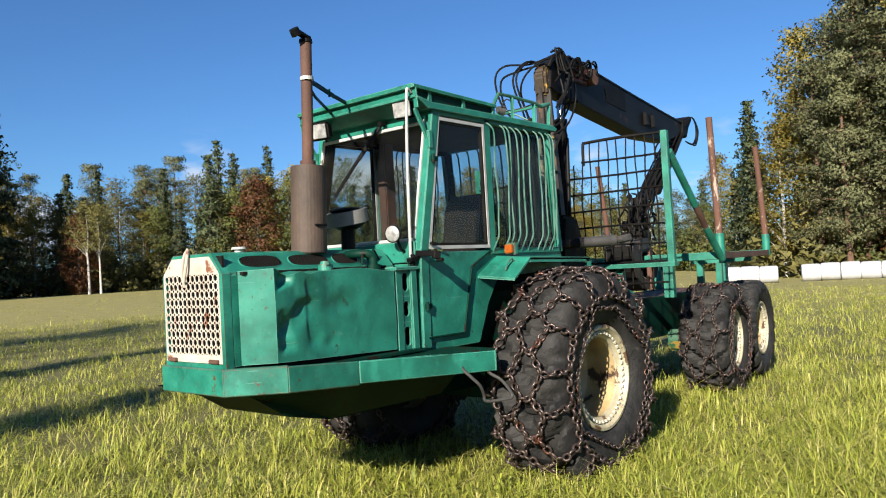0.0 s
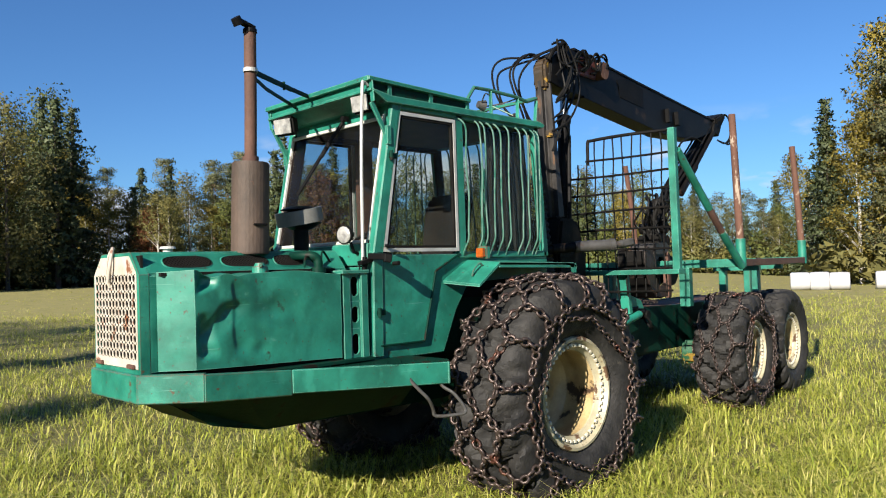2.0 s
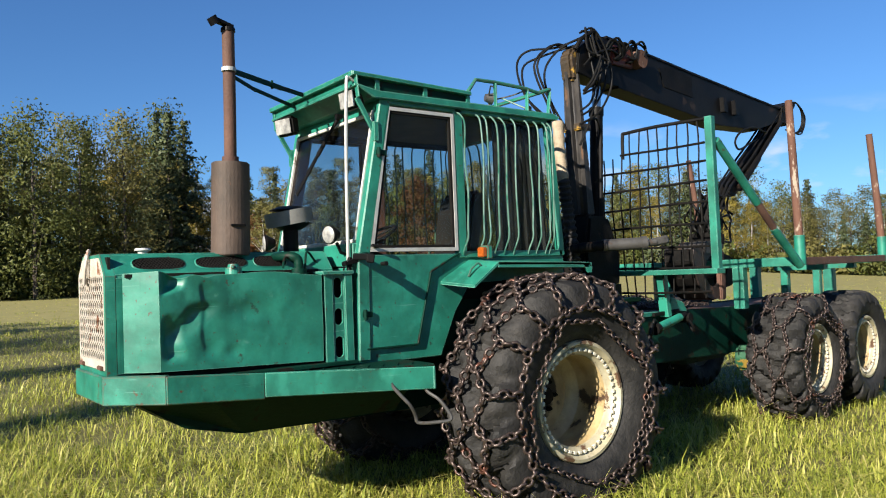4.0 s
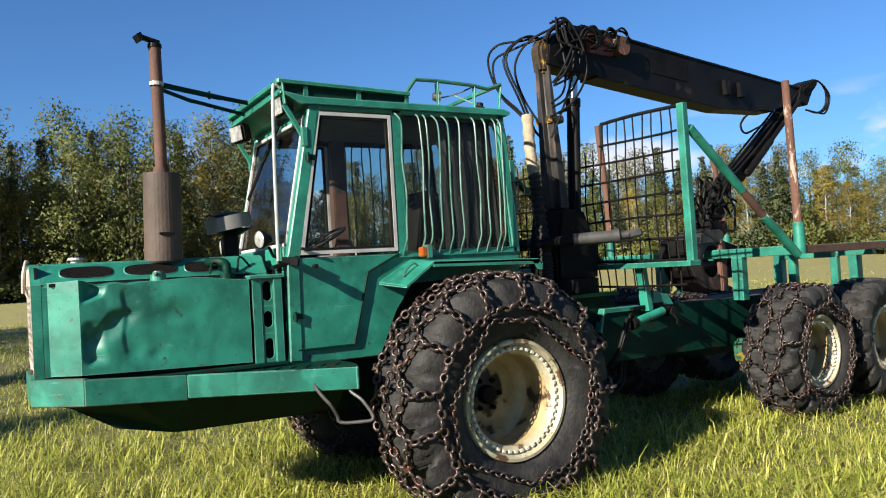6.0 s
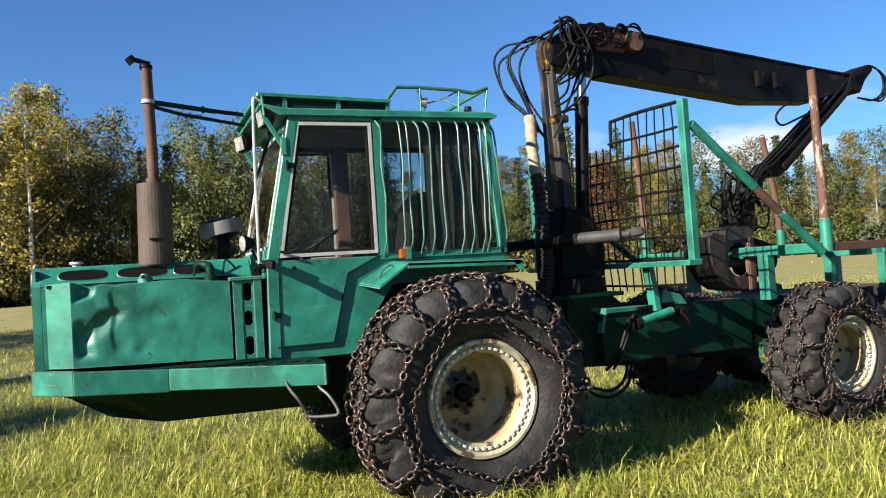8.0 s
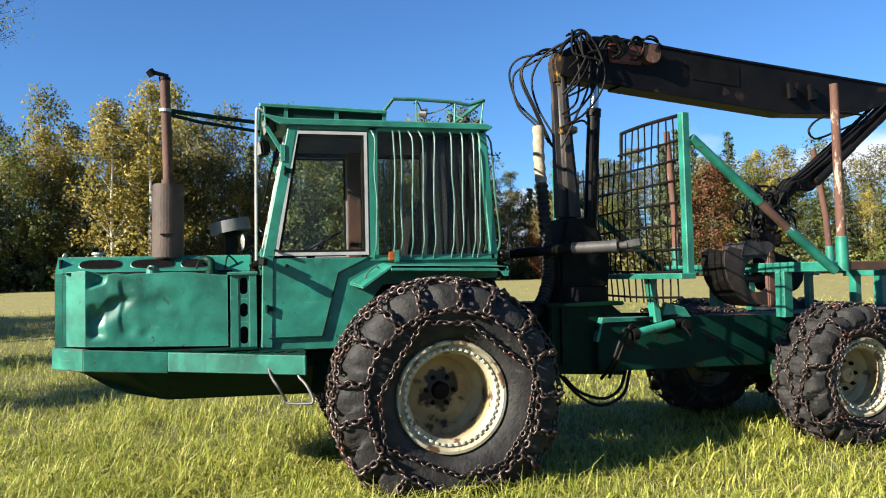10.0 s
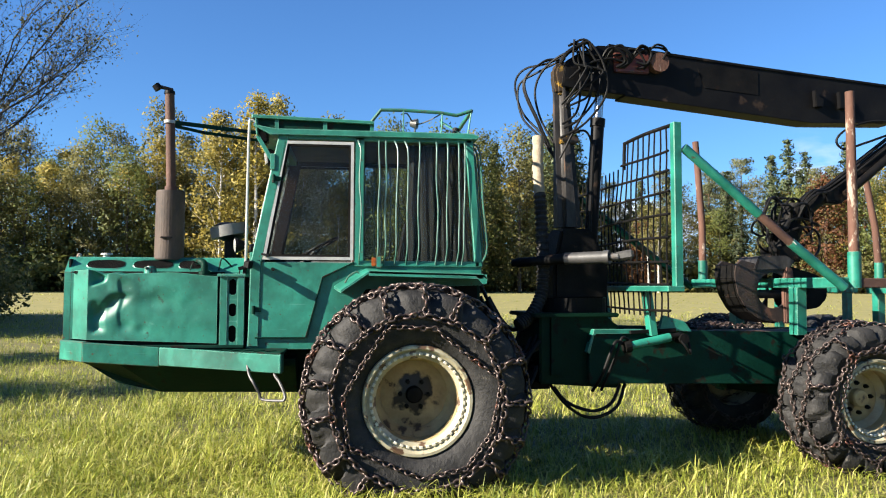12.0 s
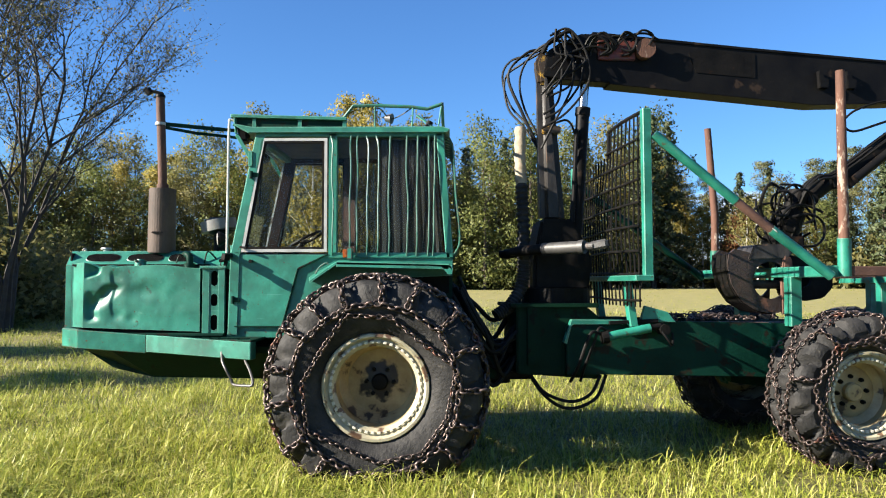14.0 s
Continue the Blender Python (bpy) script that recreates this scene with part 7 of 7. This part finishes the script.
# ---- the bare willow ----
def willow(place, height):
    t = thing("willow", place, "half-bare grey willow with thin leaning stems", "tree")
    rng = random.Random(31)
    b_ = B()
    tips = []

    def grow(p, d, length, r, depth):
        pts, rr = [p], [r]
        for i in range(4):
            d = (d + Vector((rng.uniform(-0.20, 0.20), rng.uniform(-0.20, 0.20), rng.uniform(-0.05, 0.12)))).normalized()
            p = p + d * length / 4
            pts.append(p)
            rr.append(r * (1 - 0.15 * (i + 1)))
            if depth < 4 and i > 0:
                for q in range(2 if depth < 3 else 1):
                    side = Vector((rng.uniform(-1, 1), rng.uniform(-1, 1), rng.uniform(-0.15, 0.5)))
                    grow(p, (d * 0.72 + side * 0.78).normalized(), length * rng.uniform(0.36, 0.60), r * 0.46, depth + 1)
        tube(b_, pts, rr, 5 if depth < 2 else 3)
        if depth >= 2:
            tips.extend((*q, 0.22) for q in pts[1:])

    for k, (lean, turn) in enumerate(((0.10, 5.9), (0.10, 2.4), (0.16, 5.2), (0.18, 3.6), (0.12, 0.4), (0.05, 4.5), (0.20, 6.1))):
        grow(Vector((0.25 * math.cos(turn), 0.25 * math.sin(turn), -0.2)), Vector((lean * math.cos(turn), lean * math.sin(turn), 1)).normalized(), height * rng.uniform(0.50, 0.66), 0.095, 0)
    part("trunk", b_, DARKBARK, t, m=place)
    random.seed(2)
    kept = [q for q in tips if rng.random() < 0.46 + (0.2 if q[2] < height * 0.4 else 0)]
    leaf_mesh("leaves", kept, 0.055, 4, WILLOW_LEAF, t, 0.9, 2)
    return t


WX, WY = -7.6, 20.5
w = willow(Matrix.Translation((WX, WY, ground_z(WX, WY))), 13.6)
for k in range(22):
    a = 115 + k * 0.7
    plant("thicket", a, random.uniform(26, 36), height=random.uniform(1.8, 4.6), variant=k % 2)

for kind, made in KINDS.items():
    for v, src in enumerate(made):
        if (kind, v) not in USED:
            plant(kind, 60 + 7 * v, 126, 8.0, variant=v)

# ---- wrapped bales ----
bm = B()
rings_ = []
for z, r in ((0, 0.52), (0.03, 0.58), (0.12, 0.62), (0.6, 0.63), (1.08, 0.62), (1.17, 0.58), (1.20, 0.50)):
    rings_.append([bm.verts.new((r * math.cos(2 * math.pi * k / 24) * (1 + 0.012 * math.sin(k * 5 + z * 7)), r * math.sin(2 * math.pi * k / 24), z)) for k in range(24)])
for a, b in zip(rings_, rings_[1:]):
    for k in range(24):
        bm.faces.new((a[k], a[(k + 1) % 24], b[(k + 1) % 24], b[k]))
bm.faces.new(rings_[0])
bm.faces.new(rings_[-1])
bale = tagged(part("hay_bale", bm, BALE, None, smooth=True), "white plastic-wrapped hay bale on the grass", "bale", "bales along the wood")
first = True
for a0, a1 in ((20.6, 17.2), (15.6, 4.0)):
    a = a0
    while a > a1:
        r = 57 + 0.25 * (20 - a)
        x, y = r * math.cos(radians(a)), r * math.sin(radians(a))
        m = Matrix.Translation((x, y, ground_z(x, y) + 0.58)) @ Matrix.Rotation(radians(a + random.uniform(-4, 4)), 4, "Z") @ Matrix.Rotation(radians(90), 4, "X") @ Matrix.Diagonal((1, random.uniform(0.95, 1.04), 1, 1))
        if first:
            bale.matrix_basis, first = m, False
        else:
            copy_thing(bale, Matrix()).matrix_basis = m
        a -= 1.19


# ---- grass ----
def grass(name, count, near, far, height, width, seed, label, lean=1.25, ahead=0.97):
    """Tapered bent blades; density falls with the distance from the walk."""
    rng = np.random.default_rng(seed)
    u = rng.random(count * 2)
    r = near * (far / near) ** u
    a = np.radians(np.where(rng.random(count * 2) < ahead, rng.uniform(-8, 138, count * 2), rng.uniform(0, 360, count * 2)))
    t = rng.random(count * 2)
    ox, oy = 0.2 + 6.0 * t, -0.3 - 3.0 * t
    x, y = ox + r * np.cos(a), oy + r * np.sin(a)
    # tufts: every blade goes to the nearest of its sown group's centre
    tuft = np.repeat(np.arange(0, len(x), 14), 14)[: len(x)]
    spread = 0.05 + 0.006 * r
    jx, jy = rng.normal(0, 1, len(x)) * spread, rng.normal(0, 1, len(x)) * spread
    loose = rng.random(len(x)) < 0.35
    tall = rng.uniform(0.55, 1.35, len(x))[tuft]
    x, y = np.where(loose, x, x[tuft] + jx), np.where(loose, y, y[tuft] + jy)
    swirl = rng.uniform(0, 6.283, len(x))[tuft]
    away = np.where(loose, rng.uniform(0, 6.283, len(x)), swirl + rng.normal(0, 0.8, len(x)))
    x, y, r, tall, away = x[:count], y[:count], r[:count], tall[:count], away[:count]
    n = len(x)
    patch = np.array([noise.noise(Vector((p * 0.9, q * 0.9, 5))) for p, q in zip(x, y)])
    z = np.array([ground_z(p, q) for p, q in zip(x, y)])
    h = height * np.where(rng.random(n) < 0.015, 1.6, rng.uniform(0.35, 1.3, n)) * tall * (1 + 0.75 * patch)
    wdt = width * rng.uniform(0.6, 1.3, n) * (1 + r / 14)
    d = away
    dx, dy = np.cos(d), np.sin(d)
    b = lean * h * rng.uniform(0.2, 2.3, n)
    px, py = -dy * wdt / 2, dx * wdt / 2
    V = np.empty((n, 5, 3))
    V[:, 0] = np.stack([x - px, y - py, z - 0.02], 1)
    V[:, 1] = np.stack([x + px, y + py, z - 0.02], 1)
    V[:, 2] = np.stack([x + px * 0.8 + dx * b * 0.3, y + py * 0.8 + dy * b * 0.3, z + h * 0.55], 1)
    V[:, 3] = np.stack([x - px * 0.8 + dx * b * 0.3, y - py * 0.8 + dy * b * 0.3, z + h * 0.55], 1)
    V[:, 4] = np.stack([x + dx * b, y + dy * b, z + h * np.maximum(0.22, 1 - 0.16 * (b / h) ** 2)], 1)
    i = np.arange(n) * 5
    quads = np.stack([i, i + 1, i + 2, i + 3], 1)
    tris = np.stack([i + 3, i + 2, i + 4], 1)
    me = bpy.data.meshes.new(name)
    me.from_pydata(V.reshape(-1, 3).tolist(), [], quads.tolist() + tris.tolist())
    me.materials.append(GRASS)
    return tagged(new(name, me), label, "grass", kind="stuff")


grass("grass", 262000, 3.4, 42, 0.165, 0.0050, 1, "long sunlit meadow grass round the forwarder")
grass("grass", 34000, 24, 108, 0.075, 0.0065, 11, "short pale stubble out across the field", ahead=1.0)
grass("grass", 22000, 0.9, 8, 0.14, 0.0060, 7, "trodden meadow grass along the path", ahead=0.0)
